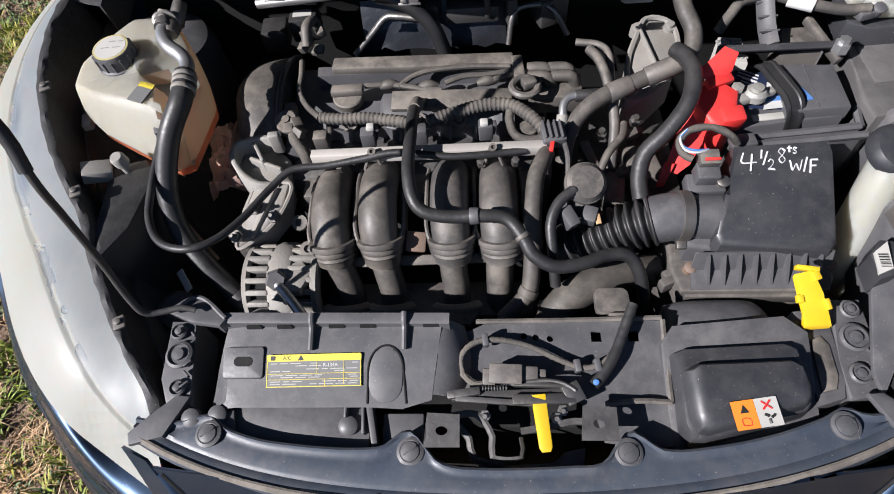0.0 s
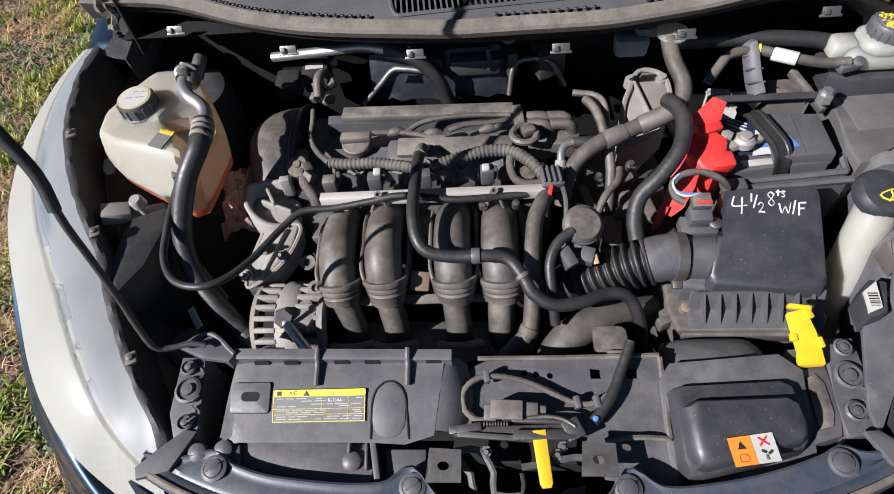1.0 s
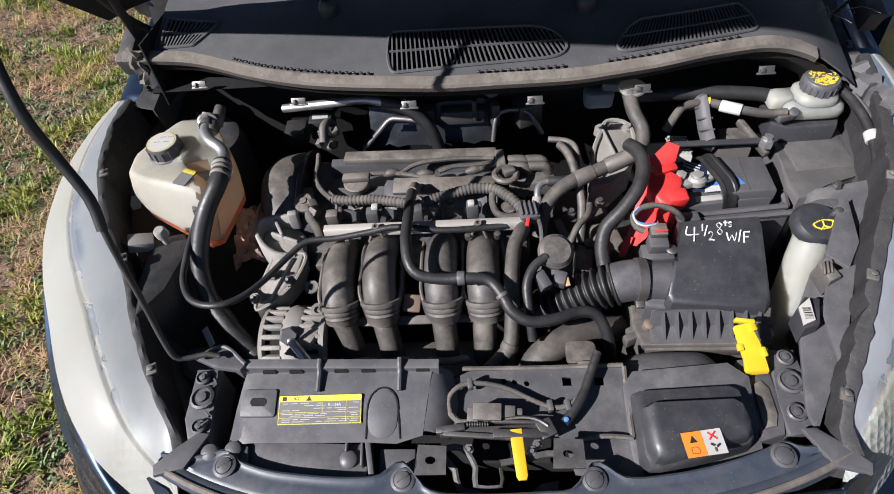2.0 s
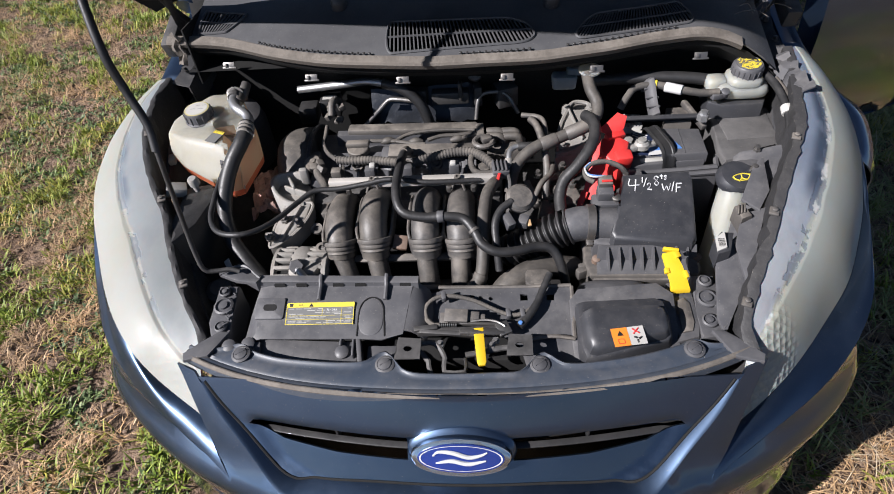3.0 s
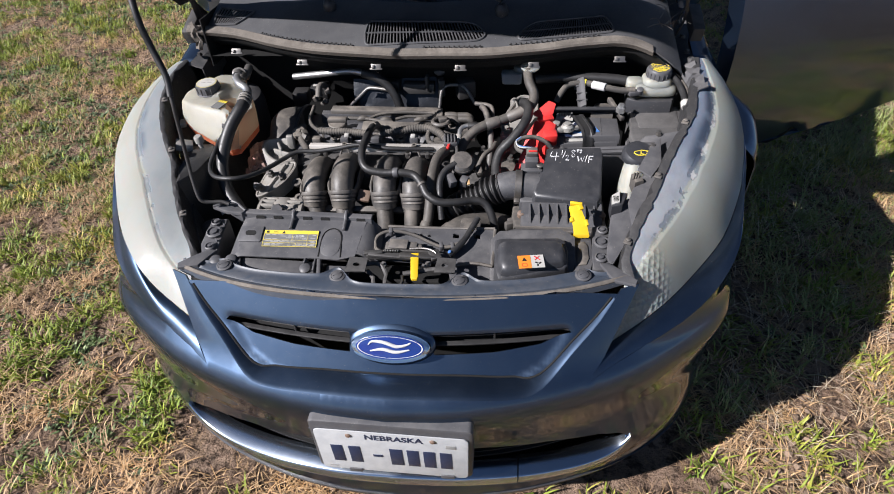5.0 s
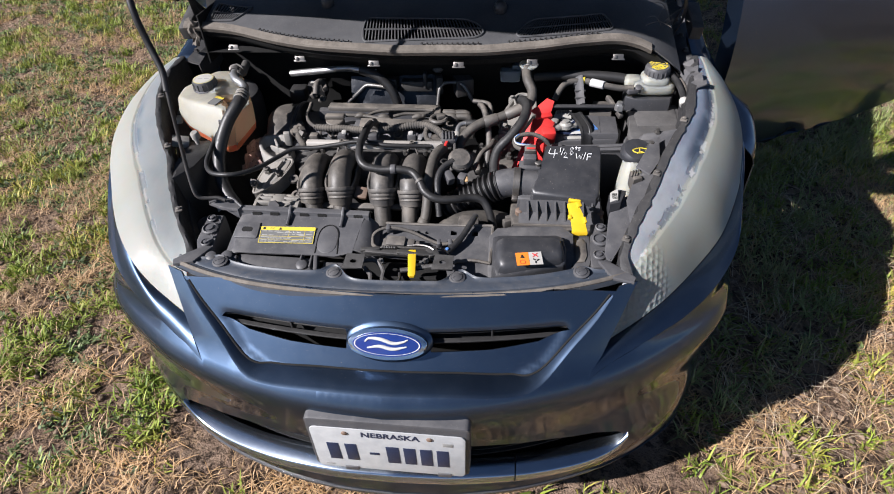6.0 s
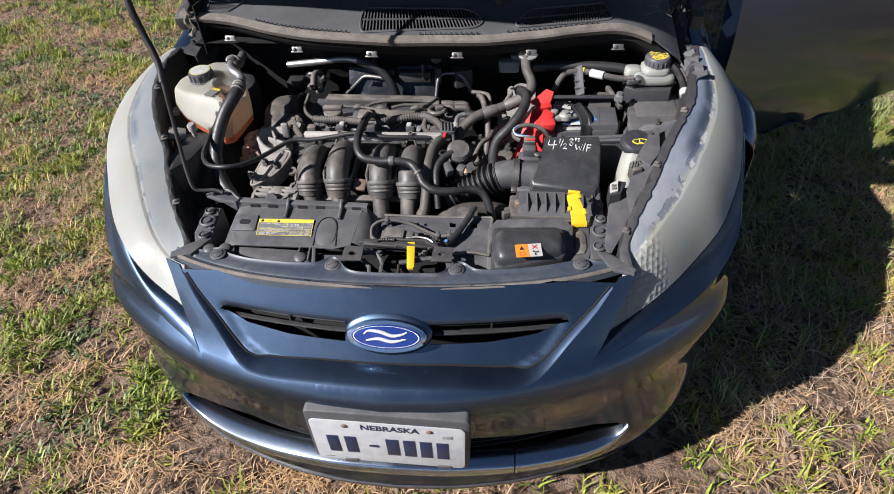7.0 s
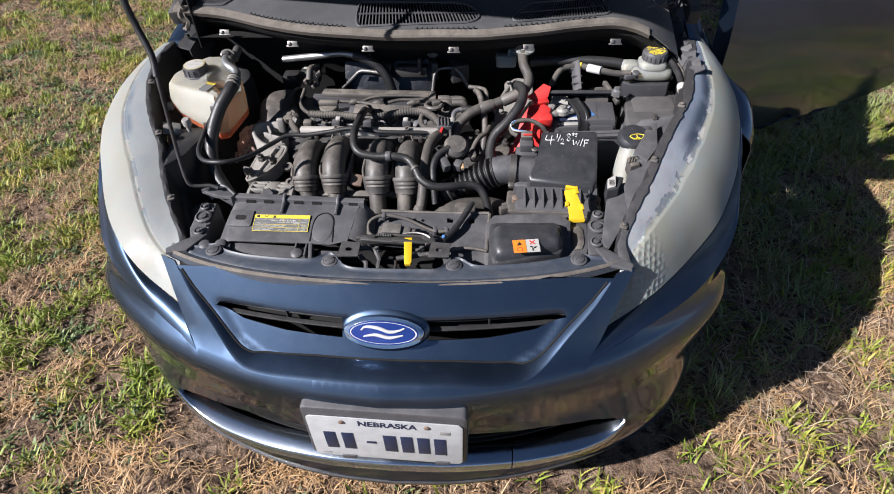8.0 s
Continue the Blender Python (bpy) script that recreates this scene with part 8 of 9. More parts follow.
def build_bottles():
    # washer filler
    w = thing("washer_bottle", (0.52, 0.50, 0.52), "milky white screenwash filler neck with a black cap", "washer bottle")
    bm = B()
    tube(bm, [(0.500, 0.455, 0.56), (0.503, 0.468, 0.62), (0.510, 0.486, 0.68), (0.520, 0.515, 0.745), (0.527, 0.530, 0.772)], 0.031, 20, 0.01, shape=lambda d, L: 1.08 - 0.20 * d / L)
    part("neck", bm, white_plastic, w, "milky white neck")
    bm = B()
    lathe(bm, [(0.031, -0.006), (0.037, -0.004), (0.038, 0.004), (0.036, 0.010), (0.032, 0.016), (0.012, 0.020), (0.0001, 0.0205)], (0.529, 0.541, 0.783), (0.10, -0.30, 1), 32)
    cap = part("cap", bm, plastic_clean, w, "black cap with a yellow washer symbol")
    m = Matrix.Translation((0.529, 0.541, 0.783)) @ Vector((0.10, -0.30, 1)).to_track_quat("Z", "Y").to_matrix().to_4x4() @ pose(0, 0, 0.0200, 0, 0, 175)
    bm = B()
    for pts in (((-0.013, 0.004), (-0.007, 0.011), (0.007, 0.011), (0.013, 0.004), (0.004, 0.001), (-0.004, 0.001), (-0.013, 0.004)), ((0.0, 0.002), (0.001, 0.008)), ((0.001, 0.008), (-0.005, 0.012)), ((0.001, 0.008), (0.007, 0.012))):
        tube(bm, [m @ Vector((x * 1.3, y * 1.3, 0.0)) for x, y in pts], 0.0014, 5, 0.004)
    tube(bm, [m @ Vector(p) for p in ((-0.003, -0.008, -0.001), (0.003, -0.008, -0.001), (0.003, -0.011, -0.001), (-0.003, -0.011, -0.001), (-0.003, -0.008, -0.001))], 0.0008, 5, 0.003)
    part("washer_symbol", bm, yellow_ink, cap)
    # brake fluid
    k = thing("brake_fluid_reservoir", (0.59, 0.80, 0.80), "white brake fluid reservoir with a yellow-topped cap", "fluid reservoir")
    bm = B()
    for x, y, z, a, b, h, e in ((0.600, 0.800, 0.836, 0.052, 0.040, 0.017, 0.45), (0.602, 0.798, 0.852, 0.036, 0.034, 0.018, 0.6), (0.550, 0.806, 0.842, 0.022, 0.020, 0.016, 0.5)):
        rows = []
        for i in range(9):
            v = math.pi * (i / 8 - 0.5)
            cv, sv = abs(math.cos(v)) ** 0.6, math.copysign(abs(math.sin(v)) ** 0.6, v)
            rows.append([Vector((x + a * cv * math.copysign(abs(math.cos(u)) ** e, math.cos(u)), y + b * cv * math.copysign(abs(math.sin(u)) ** e, math.sin(u)), z + h * sv)) for u in [2 * math.pi * k / 28 for k in range(29)]])
        loft(bm, rows)
    part("body", bm, white_plastic, k, angle=70)
    bm = B()
    prism(bm, [(0.530, 0.770), (0.556, 0.752), (0.640, 0.756), (0.652, 0.780), (0.648, 0.836), (0.536, 0.838)], 0.780, 0.818, bev=0.004)
    part("base_bracket", bm, plastic_clean, k, "black base under the reservoir")
    bm = B()
    lathe(bm, [(0.026, 0.0), (0.030, 0.002), (0.030, 0.020), (0.027, 0.024), (0.0001, 0.0245)], (0.604, 0.798, 0.866), (0, -0.12, 1), 30)
    cp = part("cap", bm, plastic, k, "black ribbed cap")
    cap_ribs(cp, (0.604, 0.798, 0.866), 0.030, 0.020, 18, plastic, (0, -0.12, 1))
    bm = B()
    lathe(bm, [(0.024, 0.0243), (0.0235, 0.0252), (0.0001, 0.0252)], (0.604, 0.798, 0.866), (0, -0.12, 1), 24)
    face = part("cap_face", bm, plastic, cp)
    bm = B()
    rng = random.Random(8)
    q = Vector((0, -0.12, 1)).to_track_quat("Z", "Y").to_matrix()
    for i in range(95):
        a, r = rng.uniform(0, 6.28), 0.0225 * math.sqrt(rng.random())
        c = Vector((0.604, 0.798, 0.866)) + q @ Vector((r * math.cos(a), r * math.sin(a), 0.0255))
        box(bm, c, (rng.uniform(0.003, 0.007), rng.uniform(0.0015, 0.003), 0.0006), (-7, 0, rng.uniform(0, 180)), 0)
    part("print_bars", bm, yellow_ink, cp)
    bm = B()
    lathe(bm, [(0.009, 0), (0.009, 0.012), (0.006, 0.014), (0.0001, 0.014)], (0.556, 0.762, 0.838), (0, -0.5, 1), 10)
    box(bm, (0.545, 0.760, 0.838), (0.034, 0.018, 0.012), (0, 0, 15), 0.002)
    part("level_sensor", bm, plastic, k)
    bm = B()
    tube(bm, [(0.535, 0.820, 0.842), (0.505, 0.825, 0.845), (0.44, 0.835, 0.845), (0.36, 0.845, 0.84), (0.30, 0.86, 0.83)], 0.013, 12, 0.01)
    part("feed_hose", bm, rubber, k, "black feed hose")
    # clutch reservoir by the bulkhead
    c = thing("clutch_reservoir", (0.235, 0.83, 0.80), "cloudy white plastic reservoir on the bulkhead", "fluid reservoir")
    bm = B()
    prism(bm, rounded(0.052, 0.036, 0.010, cx=0.232, cy=0.846), 0.828, 0.858, bev=0.008, inset=-0.003)
    prism(bm, rounded(0.040, 0.024, 0.008, cx=0.256, cy=0.850), 0.856, 0.870, bev=0.004)
    cyl(bm, (0.268, 0.846, 0.862), (0.292, 0.838, 0.866), 0.008, 0.008, 14)
    part("body", bm, cloudy_blue, c)
    # flat cap on a stalk
    bm = B()
    lathe(bm, [(0.008, -0.03), (0.008, 0.0), (0.024, 0.002), (0.024, 0.006), (0.0001, 0.008)], (0.278, 0.792, 0.888), (0, -0.1, 1), 20)
    solo("flat_cap", bm, white_plastic, "flat pale cap above the heater hose", "cap")


def build_coolant_tank():
    t = thing("coolant_tank", (-0.56, 0.69, 0.68), "cloudy white coolant tank with pink coolant showing low down", "coolant tank")
    # one moulded body: flat top, front sloping down, right flank coloured as if lit through, coolant showing at the
    # foot
    corners = [(-0.658, 0.742), (-0.622, 0.815), (-0.600, 0.848), (-0.530, 0.850), (-0.492, 0.785), (-0.462, 0.718), (-0.474, 0.600), (-0.496, 0.590), (-0.618, 0.646), (-0.654, 0.678)]
    base = []
    for k, c in enumerate(corners):
        c, a, b = Vector(c), Vector(corners[k - 1]), Vector(corners[(k + 1) % len(corners)])
        r = min(0.010, 0.4 * (a - c).length, 0.4 * (b - c).length)
        p, q = c + (a - c).normalized() * r, c + (b - c).normalized() * r
        base += [tuple(p), tuple((p + 2 * c + q) / 4), tuple(q)]
    def lift(x):
        """The foot steps up towards the wing."""
        return 0.40 * max(0.0, -0.545 - x)
    def skin(levels, flank):
        rows = []
        for z, g, slope in levels:
            cx, cy = -0.552, 0.715
            P = [Vector((cx + (x - cx) * g, cy + (y - cy) * g + slope * max(0.0, 0.72 - y), z + 0.05 * (y - 0.70) - 0.8 * max(0.0, x + 0.505) * max(0.0, min(1.0, (z - 0.78) / 0.05)) + (lift(x) * max(0.0, min(1.0, (0.835 - z) / 0.09))))) for x, y in base]
            rows.append(spline(P + [P[0]], 0.009)[:-1])
        k = min(len(r) for r in rows)
        rows = [[r[round(i * len(r) / k) % len(r)] for i in range(k)] + [r[0]] for r in rows]
        bm = B()
        loft(bm, rows)
        bmesh.ops.remove_doubles(bm, verts=bm.verts, dist=0.0004)
        bmesh.ops.recalc_face_normals(bm, faces=bm.faces)
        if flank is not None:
            # right-facing faces are split off to carry the glow colour
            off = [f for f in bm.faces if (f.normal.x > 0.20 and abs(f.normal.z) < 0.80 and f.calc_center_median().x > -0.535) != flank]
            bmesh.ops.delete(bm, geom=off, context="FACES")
        return bm
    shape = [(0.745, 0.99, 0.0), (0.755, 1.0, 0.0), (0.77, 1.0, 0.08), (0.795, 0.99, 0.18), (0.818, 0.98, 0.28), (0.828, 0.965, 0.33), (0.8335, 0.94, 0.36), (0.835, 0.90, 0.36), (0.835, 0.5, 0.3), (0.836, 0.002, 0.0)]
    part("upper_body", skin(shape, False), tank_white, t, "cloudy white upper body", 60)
    part("flank", skin(shape, True), tank_backlit, t, "flank coloured amber for the light coming through the tank", 60)
    part("lower_body", skin([(0.745, 0.99, 0.0), (0.738, 0.985, 0.0), (0.728, 0.96, 0.0), (0.722, 0.90, 0.0)], None), tank_pink, t, "pink-tinted foot", 60)
    bm = B()
    lathe(bm, [(0.034, -0.012), (0.034, 0.0), (0.031, 0.002), (0.0305, 0.020), (0.0285, 0.0245), (0.0001, 0.025)], (-0.590, 0.742, 0.838), (0, -0.08, 1), 36)
    cap = part("cap", bm, plastic, t, "black pressure cap with a pale yellow-rimmed top")
    cap_ribs(cap, (-0.590, 0.742, 0.838), 0.031, 0.022, 14, plastic, (0, -0.08, 1))
    q = Vector((0, -0.08, 1)).to_track_quat("Z", "Y").to_matrix()
    for r0, h, mt, nm in ((0.0275, 0.0252, pale_yellow, "cap_rim"), (0.0245, 0.0257, label_paper, "cap_face")):
        bm = B()
        lathe(bm, [(r0, h - 0.001), (r0, h), (0.0001, h)], (-0.590, 0.742, 0.838), (0, -0.08, 1), 32)
        part(nm, bm, mt, cap)
    bm = B()
    for x, y, w in ((-0.598, 0.738, 0.012), (-0.580, 0.739, 0.012), (-0.590, 0.752, 0.010), (-0.576, 0.752, 0.008)):
        box(bm, (x, y, 0.8642 + 0.08 * (y - 0.742)), (w, 0.0016, 0.0005), (4, 0, 4), 0)
    part("cap_bars", bm, grey_ink, cap)
    m = Matrix.Translation((-0.531, 0.668, 0.8335)) @ pose(0, 0, 0, 6, 0, -22)
    bm = B()
    prism(bm, [(-0.014, -0.0185), (0.014, -0.0185), (0.014, 0.0185), (-0.014, 0.0185)], -0.001, 0.0016, m, bev=0)
    lab = part("warning_label", bm, label_dark, t, "grey label with a yellow head")
    bm = B()
    prism(bm, [(-0.014, 0.009), (0.014, 0.009), (0.014, 0.0185), (-0.014, 0.0185)], 0.001, 0.0016, m, bev=0)
    part("label_head", bm, yellow_ink, lab)
    bm = B()
    for i in range(6):
        prism(bm, [(-0.011, -0.016 + 0.004 * i), (0.004 + 0.0015 * (i % 4), -0.016 + 0.004 * i), (0.004 + 0.0015 * (i % 4), -0.0145 + 0.004 * i), (-0.011, -0.0145 + 0.004 * i)], 0.001, 0.0015, m, bev=0)
    part("print_bars", bm, label_paper, lab)
    bm = B()
    box(bm, (-0.490, 0.608, 0.742), (0.030, 0.020, 0.012), (0, 0, 20), 0.003)
    part("tank_foot", bm, tank_white, t)
    bm = B()
    box(bm, (-0.655, 0.672, 0.775), (0.016, 0.03, 0.014), (0, 0, 20), 0.003)
    part("tank_foot", bm, tank_white, t)
    bm = B()
    box(bm, (-0.513, 0.628, 0.785), (0.012, 0.018, 0.030), (10, 0, 20), 0.003)
    part("side_outlet", bm, plastic, t)
    # strut tower behind, with bolts
    s = thing("strut_tower", (-0.60, 0.90, 0.62), "dusty black suspension tower behind the tank", "suspension tower")
    bm = B()
    lathe(bm, [(0.085, 0.0), (0.08, 0.11), (0.07, 0.14), (0.04, 0.155), (0.0001, 0.156)], (-0.600, 0.900, 0.632), (0.1, -0.1, 1), 36)
    part("dome", bm, plastic, s)
    for x, y in ((-0.640, 0.870), (-0.575, 0.862), (-0.610, 0.93)):
        bm = B()
        lathe(bm, [(0.010, 0), (0.010, 0.006), (0.006, 0.006), (0.006, 0.016), (0.003, 0.016), (0.003, 0.024), (0.0001, 0.024)], (x, y, 0.776), (0, 0, 1), 6)
        part("tower_nut", bm, steel, s)
    # service valve cluster on the pipe
    v = thing("service_valve", (-0.497, 0.79, 0.86), "metal service valve fittings above the tank", "valve")
    for p, q2, r in (((-0.520, 0.775, 0.862), (-0.512, 0.800, 0.882), 0.009), ((-0.492, 0.778, 0.868), (-0.486, 0.812, 0.886), 0.0125), ((-0.505, 0.780, 0.872), (-0.505, 0.765, 0.890), 0.014), ((-0.486, 0.762, 0.880), (-0.486, 0.742, 0.878), 0.013)):
        bm = B()
        cyl(bm, p, q2, r, r * 0.85, 16, 0.002)
        part("fitting", bm, steel if r > 0.011 else alu, v)
    t.location, t.scale = Vector((-0.5404, 0.6659, 0.7052)), (0.965, 0.965, 0.965)


def build_left_details():
    # exhaust-side heat shield scraps low by the tank
    bm = B()
    rows = []
    for i in range(26):
        row = []
        for j in range(34):
            x, y = -0.512 + 0.0036 * i + 0.0012 * j, 0.735 - 0.0044 * j
            crease = noise.noise(Vector((x * 55, y * 55, 3.0))) + 0.6 * abs(noise.noise(Vector((x * 120, y * 120, 9.0))))
            row.append(Vector((x, y, 0.668 + 0.016 * crease + 0.03 * math.sin(math.pi * i / 25))))
        rows.append(row)
    loft(bm, rows)
    ob = solo("heat_shield", bm, pink_foil, "crumpled rust-pink heat shield low beside the tank", "heat shield")
    thick(ob, 0.002)
    # small parts on the inner wing
    b = thing("lamp_housing_back", (-0.52, 0.47, 0.66), "plastic back of the headlight, coloured dark for its shade, with a bolt", "lamp housing")
    # near-black colour gives the housing the shade it sits in
    bm = B()
    prism(bm, [(-0.585, 0.575), (-0.530, 0.590), (-0.505, 0.560), (-0.515, 0.46), (-0.545, 0.40), (-0.565, 0.46)], 0.60, 0.775, bev=0.01)
    part("housing_shell", bm, rubber, b)
    bm = B()
    lathe(bm, [(0.011, -0.01), (0.011, 0.004), (0.008, 0.008), (0.0001, 0.008)], (-0.551, 0.564, 0.800), (0, -0.2, 1), 16)
    cyl(bm, (-0.551, 0.564, 0.77), (-0.551, 0.564, 0.80), 0.006)
    part("bolt_head", bm, alu, b, "pale bolt head")
    bm = B()
    box(bm, (-0.590, 0.555, 0.785), (0.040, 0.030, 0.020), (0, 20, 25), 0.002)
    part("corner_gusset", bm, alu, b, "sunlit grey metal gusset")
    bm = B()
    box(bm, (-0.462, 0.420, 0.690), (0.014, 0.034, 0.002), (30, -35, 15), 0.0005)
    part("paper_tag", bm, label_paper, b, "pale paper tag")
    bm = B()
    lathe(bm, [(0.028, 0), (0.030, 0.01), (0.030, 0.05), (0.02, 0.06), (0.0001, 0.06)], (-0.500, 0.40, 0.60), (0.3, -0.1, 1), 22)
    part("bulb_cover", bm, plastic, b)


def build_right_details():
    # ledge between wing and bay with scuffed sheet
    r = thing("inner_wing_ledge", (0.52, 0.40, 0.66), "scuffed dark sheet ledge along the inner wing", "body panel")
    bm = B()
    rows = []
    for i in range(14):
        f = i / 13
        y = 0.285 + 0.33 * f
        xin = 0.470 + 0.075 * f
        xout = lerp(y, [p[1] for p in LAMP_IN], [p[0] for p in LAMP_IN]) + CX - 0.012
        z = lerp(f, [0, 0.5, 1], [0.690, 0.738, 0.792])
        rows.append([Vector((xin, y, z - 0.10)), Vector((xin + 0.004, y, z - 0.01)), Vector((xin + 0.012, y, z)), Vector(((xin + xout) / 2 + 0.006 * math.sin(i), y, z + 0.010 + 0.006 * math.sin(i * 1.9))), Vector((xout - 0.006, y, z + 0.016)), Vector((xout, y, z + 0.030))])
    loft(bm, rows)
    thick(part("ledge_skin", bm, plastic, r, angle=50), 0.003)
    for nm, out, z0, z1, k in (("crease_plate", [(0.512, 0.446), (0.558, 0.460), (0.516, 0.362), (0.492, 0.318), (0.488, 0.384)], 0.758, 0.764, 0.30),
                            ("front_plate", [(0.470, 0.392), (0.506, 0.404), (0.502, 0.334), (0.444, 0.236), (0.436, 0.262), (0.450, 0.352)], 0.732, 0.738, 0.34),
                            ("upper_plate", [(0.580, 0.572), (0.572, 0.494), (0.544, 0.452), (0.518, 0.476), (0.556, 0.548)], 0.792, 0.798, 0.25),
                            ("cross_plate", [(0.505, 0.572), (0.592, 0.574), (0.606, 0.596), (0.550, 0.592)], 0.786, 0.792, 0.0)):
        bm = B()
        cy = sum(q[1] for q in out) / len(out)
        prism(bm, out, z0, z1, shear(k, cy), bev=0.0015)
        part(nm, bm, plastic, r, "scuffed black sheet with folded edges")
    bm = B()
    prism(bm, [(0.451, 0.390), (0.470, 0.412), (0.490, 0.408), (0.473, 0.364), (0.450, 0.356)], 0.735, 0.770, bev=0.002)
    part("module", bm, plastic_clean, r, "small black module")
    bm = B()
    prism(bm, [(0.503, 0.462), (0.520, 0.468), (0.526, 0.436), (0.506, 0.426)], 0.752, 0.786, bev=0.003)
    for q in range(3):
        box(bm, (0.506 + 0.006 * q, 0.450 + 0.002 * q, 0.787), (0.003, 0.026, 0.004), (0, 0, -18), 0.001)
    part("lamp_plug", bm, plastic_dusty, r, "black ribbed lamp plug")
    m = pose(0.460, 0.383, 0.7735, 6, -6, -4)
    bm = B()
    prism(bm, [(0.010, 0.022), (-0.007, 0.008), (-0.009, -0.022), (0.008, -0.014)], -0.004, 0.0008, m, bev=0)
    lab = part("barcode_label", bm, label_paper, r, "white barcode label")
    bm = B()
    rng = random.Random(4)
    y = -0.012
    while y < 0.006:
        h = rng.choice((0.0006, 0.001, 0.0016))
        prism(bm, [(-0.004, y), (0.007, y), (0.007, y + h), (-0.004, y + h)], 0.0006, 0.0012, m, bev=0)
        y += h + rng.choice((0.0008, 0.0012))
    part("code_bars", bm, black_ink, lab)
    for x, y, z in ((0.585, 0.612, 0.80), (0.632, 0.575, 0.835), (0.560, 0.55, 0.80)):
        bm = B()
        lathe(bm, [(0.008, 0), (0.008, 0.004), (0.0055, 0.004), (0.0055, 0.010), (0.0001, 0.011)], (x, y, z), (0, -0.1, 1), 6)
        part("ledge_bolt", bm, steel, r)
    # cable drop beside the fuse box
    hose("wing_cable", [(0.640, 0.800, 0.865), (0.648, 0.755, 0.862), (0.652, 0.705, 0.852), (0.650, 0.655, 0.835), (0.640, 0.612, 0.82)], 0.0075, rubber, "black cable clipped along the wing", category="wiring", bands=((0.62, 0.018, 0.011, label_paper),))
    hose("wing_cable", [(0.660, 0.780, 0.86), (0.665, 0.730, 0.855), (0.668, 0.680, 0.85), (0.662, 0.640, 0.838)], 0.005, rubber_dusty, "dusty cable clipped along the wing", category="wiring")
    # torn wing insulation at the back corner
    bm = B()
    rows = []
    for i in range(12):
        y = 0.70 + 0.014 * i
        rows.append([Vector((0.668 + 0.012 * math.sin(i * 1.4), y, 0.845)), Vector((0.678 + 0.006 * math.sin(i * 2.3), y, 0.875)), Vector((0.700 + 0.004 * math.sin(i * 3.1), y, 0.884 + 0.006 * math.sin(i * 2.0)))])
    loft(bm, rows)
    ob = solo("torn_insulation", bm, plastic, "torn grey foam along the wing's inner edge", "insulation")
    thick(ob, 0.003)


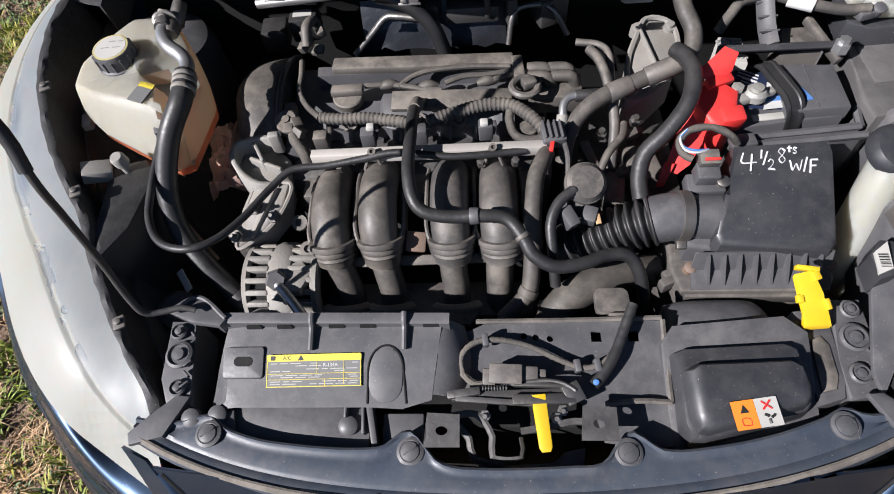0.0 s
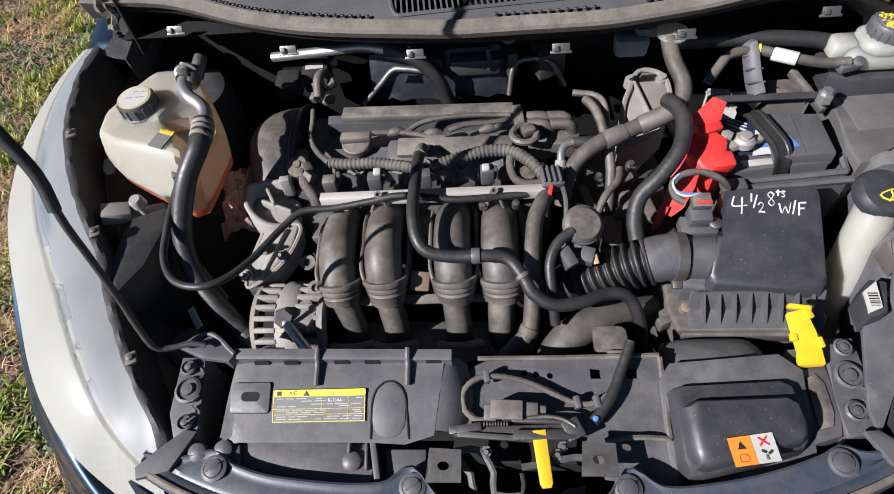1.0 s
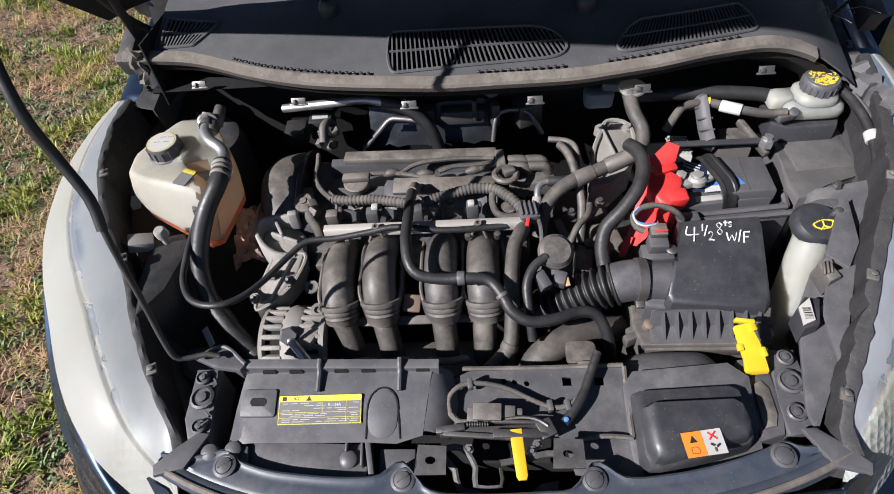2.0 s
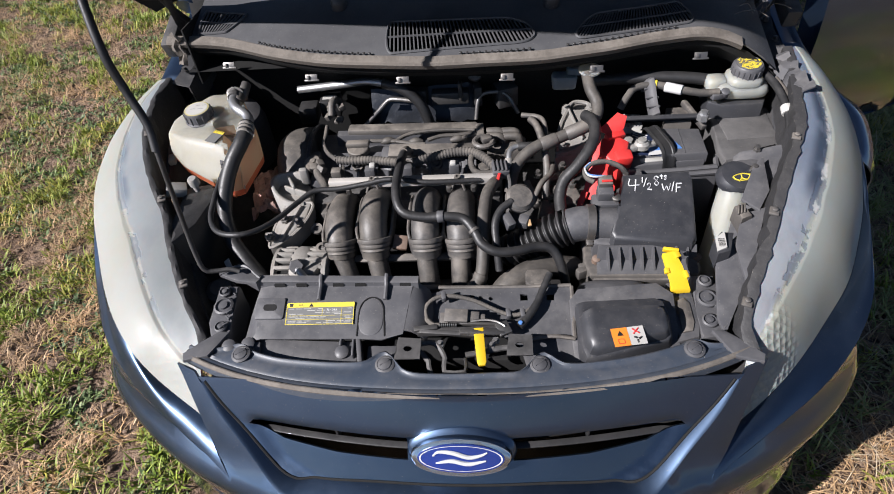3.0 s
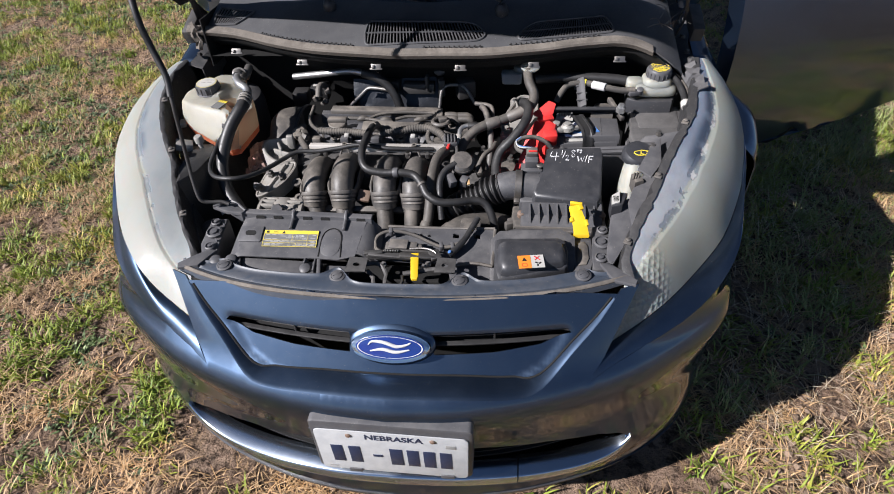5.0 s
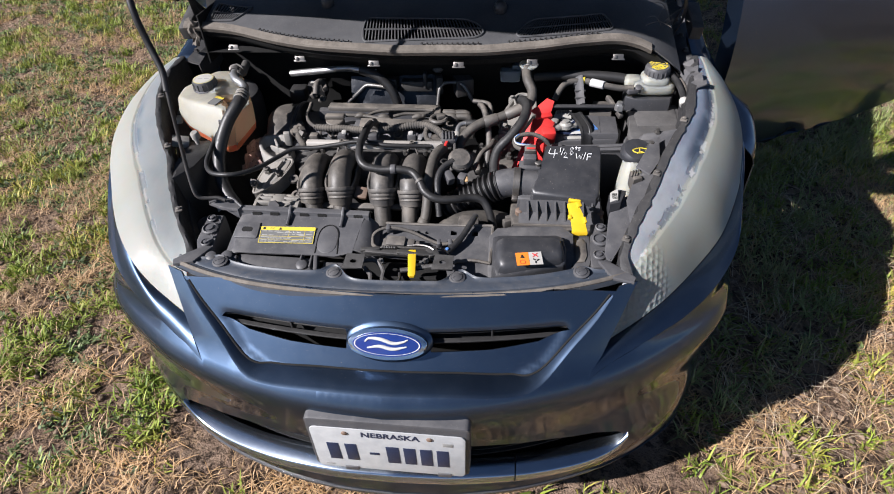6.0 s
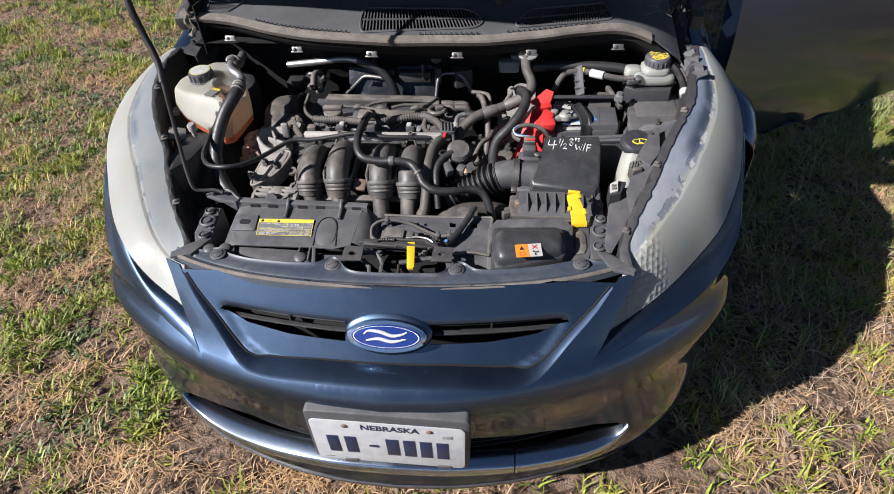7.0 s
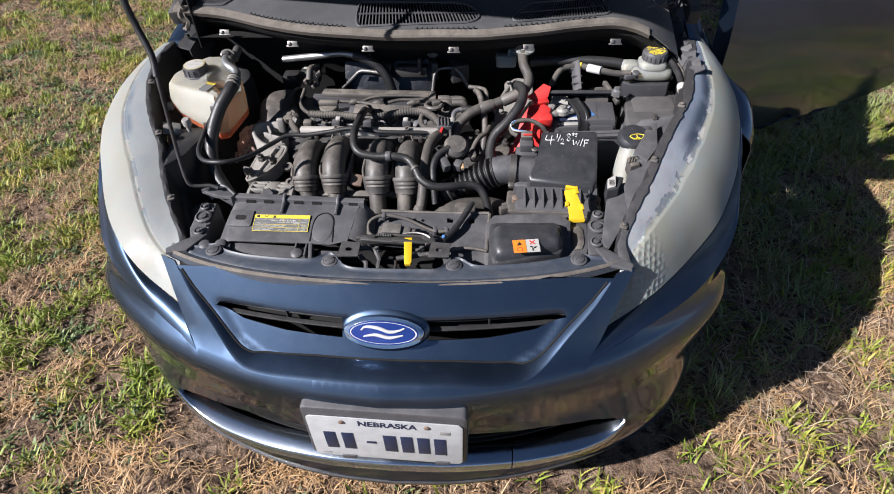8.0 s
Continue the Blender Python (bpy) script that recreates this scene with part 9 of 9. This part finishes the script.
def build_bulkhead_details():
    # foil shield and boxes behind the engine
    bm = B()
    rows = []
    for i in range(15):
        rows.append([Vector((-0.225 + 0.018 * i, 0.865 + 0.008 * noise.noise(Vector((i * 0.9, j * 0.8, 2))) + 0.006 * j, 0.735 + 0.013 * j + 0.010 * noise.noise(Vector((i * 0.7, j * 1.1, 9))))) for j in range(7)])
    loft(bm, rows)
    thick(solo("exhaust_shield", bm, foil, "crumpled dark foil heat shield on the bulkhead", "heat shield"), 0.002)
    for c, s, lab in (((-0.335, 0.915, 0.765), (0.05, 0.05, 0.045), "black relay box with a pale label on the bulkhead"), ((-0.390, 0.900, 0.755), (0.045, 0.05, 0.04), "black relay box on the bulkhead")):
        t = thing("relay_box", (c[0], c[1], c[2] - s[2] / 2), lab, "relay box")
        bm = B()
        box(bm, c, s, (0, 0, 4), 0.004)
        body = part("body", bm, rubber, t)
        if c[0] > -0.36:
            bm = B()
            box(bm, (c[0], c[1] - 0.004, c[2] + s[2] / 2 + 0.0006), (0.034, 0.018, 0.001), (0, 0, 4), 0)
            part("label", bm, label_paper, body)
    t = thing("steering_rack_parts", (-0.04, 0.87, 0.70), "dark steel brackets behind the engine", "bracket")
    for c, s, r in (((-0.03, 0.880, 0.795), (0.09, 0.03, 0.03), (0, 0, 0)), ((0.035, 0.872, 0.80), (0.018, 0.03, 0.05), (0, 0, 10)), ((-0.005, 0.868, 0.815), (0.010, 0.02, 0.045), (0, 0, 0)), ((0.10, 0.89, 0.79), (0.05, 0.05, 0.05), (0, 0, 20)), ((-0.11, 0.885, 0.80), (0.05, 0.03, 0.03), (0, 0, -8))):
        bm = B()
        box(bm, c, s, r, 0.004)
        part("bracket", bm, steel_dark, t)
    bm = B()
    lathe(bm, [(0.016, 0), (0.018, 0.006), (0.016, 0.012), (0.006, 0.016), (0.0001, 0.016)], (0.030, 0.895, 0.840), (0, -0.8, 0.6), 22)
    part("grommet", bm, plastic_dusty, t)
    bm = B()
    box(bm, (-0.148, 0.865, 0.835), (0.016, 0.006, 0.022), (-20, 0, 8), 0.001)
    part("paper_tag", bm, label_paper, t)
    # lifting eye and twisted connector at the left front of the cam cover
    e = thing("coil_connector", (-0.30, 0.80, 0.74), "dusty knot of plugs and clips at the engine's corner", "wiring plug")
    rng = random.Random(12)
    for i in range(8):
        bm = B()
        box(bm, (-0.300 + rng.uniform(-0.018, 0.018), 0.815 + rng.uniform(-0.03, 0.03), 0.772 + 0.006 * i), (rng.uniform(0.010, 0.020), rng.uniform(0.010, 0.02), rng.uniform(0.008, 0.016)), (rng.uniform(-20, 20), rng.uniform(-20, 20), rng.uniform(0, 90)), 0.002)
        part("clip_block", bm, plastic_worn, e)
    bm = B()
    tube(bm, [(-0.305, 0.800, 0.80), (-0.303, 0.822, 0.822), (-0.296, 0.846, 0.815), (-0.292, 0.85, 0.79)], 0.0085, 10, 0.005)
    part("loop", bm, plastic_worn, e)
    for i, (x, y) in enumerate(((-0.318, 0.642), (-0.308, 0.655), (-0.30, 0.636))):
        bm = B()
        box(bm, (x, y, 0.768), (0.016, 0.018, 0.014), (10, 20 * i, 30 * i), 0.002)
        part("lower_clip", bm, plastic_worn, e)
    bm = B()
    tube(bm, [(-0.312, 0.640, 0.766), (-0.305, 0.622, 0.760), (-0.292, 0.606, 0.752), (-0.288, 0.60, 0.74)], 0.010, 10, 0.005, shape=wrapped)
    part("loom_tail", bm, loom, e)
    # plug cluster at the right end of the loom
    p = thing("sensor_plug", (0.04, 0.69, 0.74), "dusty round sensor plug at the cover's end", "wiring plug")
    bm = B()
    tube(bm, [(0.050 + 0.020 * math.cos(a), 0.700 + 0.020 * math.sin(a), 0.782) for a in [k * math.pi / 5 for k in range(11)]], 0.006, 8, 0.005)
    box(bm, (0.056, 0.704, 0.786), (0.022, 0.018, 0.014), (0, 0, 20), 0.003)
    part("plug_ring", bm, plastic_dusty, p)
    bm = B()
    cyl(bm, (0.052, 0.625, 0.72), (0.052, 0.625, 0.772), 0.016, 0.015, 18, 0.002)
    part("sensor_post", bm, plastic_dusty, p)


build_strip(car)
build_radiator_cover()
build_label()
build_inlet_duct()
build_latch()
build_front_loom()
side_bracket(-1)
side_bracket(1)
build_prop_rod()
build_engine()
build_manifold()
build_alternator()
build_hoses()
build_valve()
build_gearbox()
build_airbox()
build_dipstick_tag()
build_battery()
build_fuse_box()
build_bottles()
build_coolant_tank()
build_left_details()
build_right_details()
build_bulkhead_details()

build_clods()
build_grass()
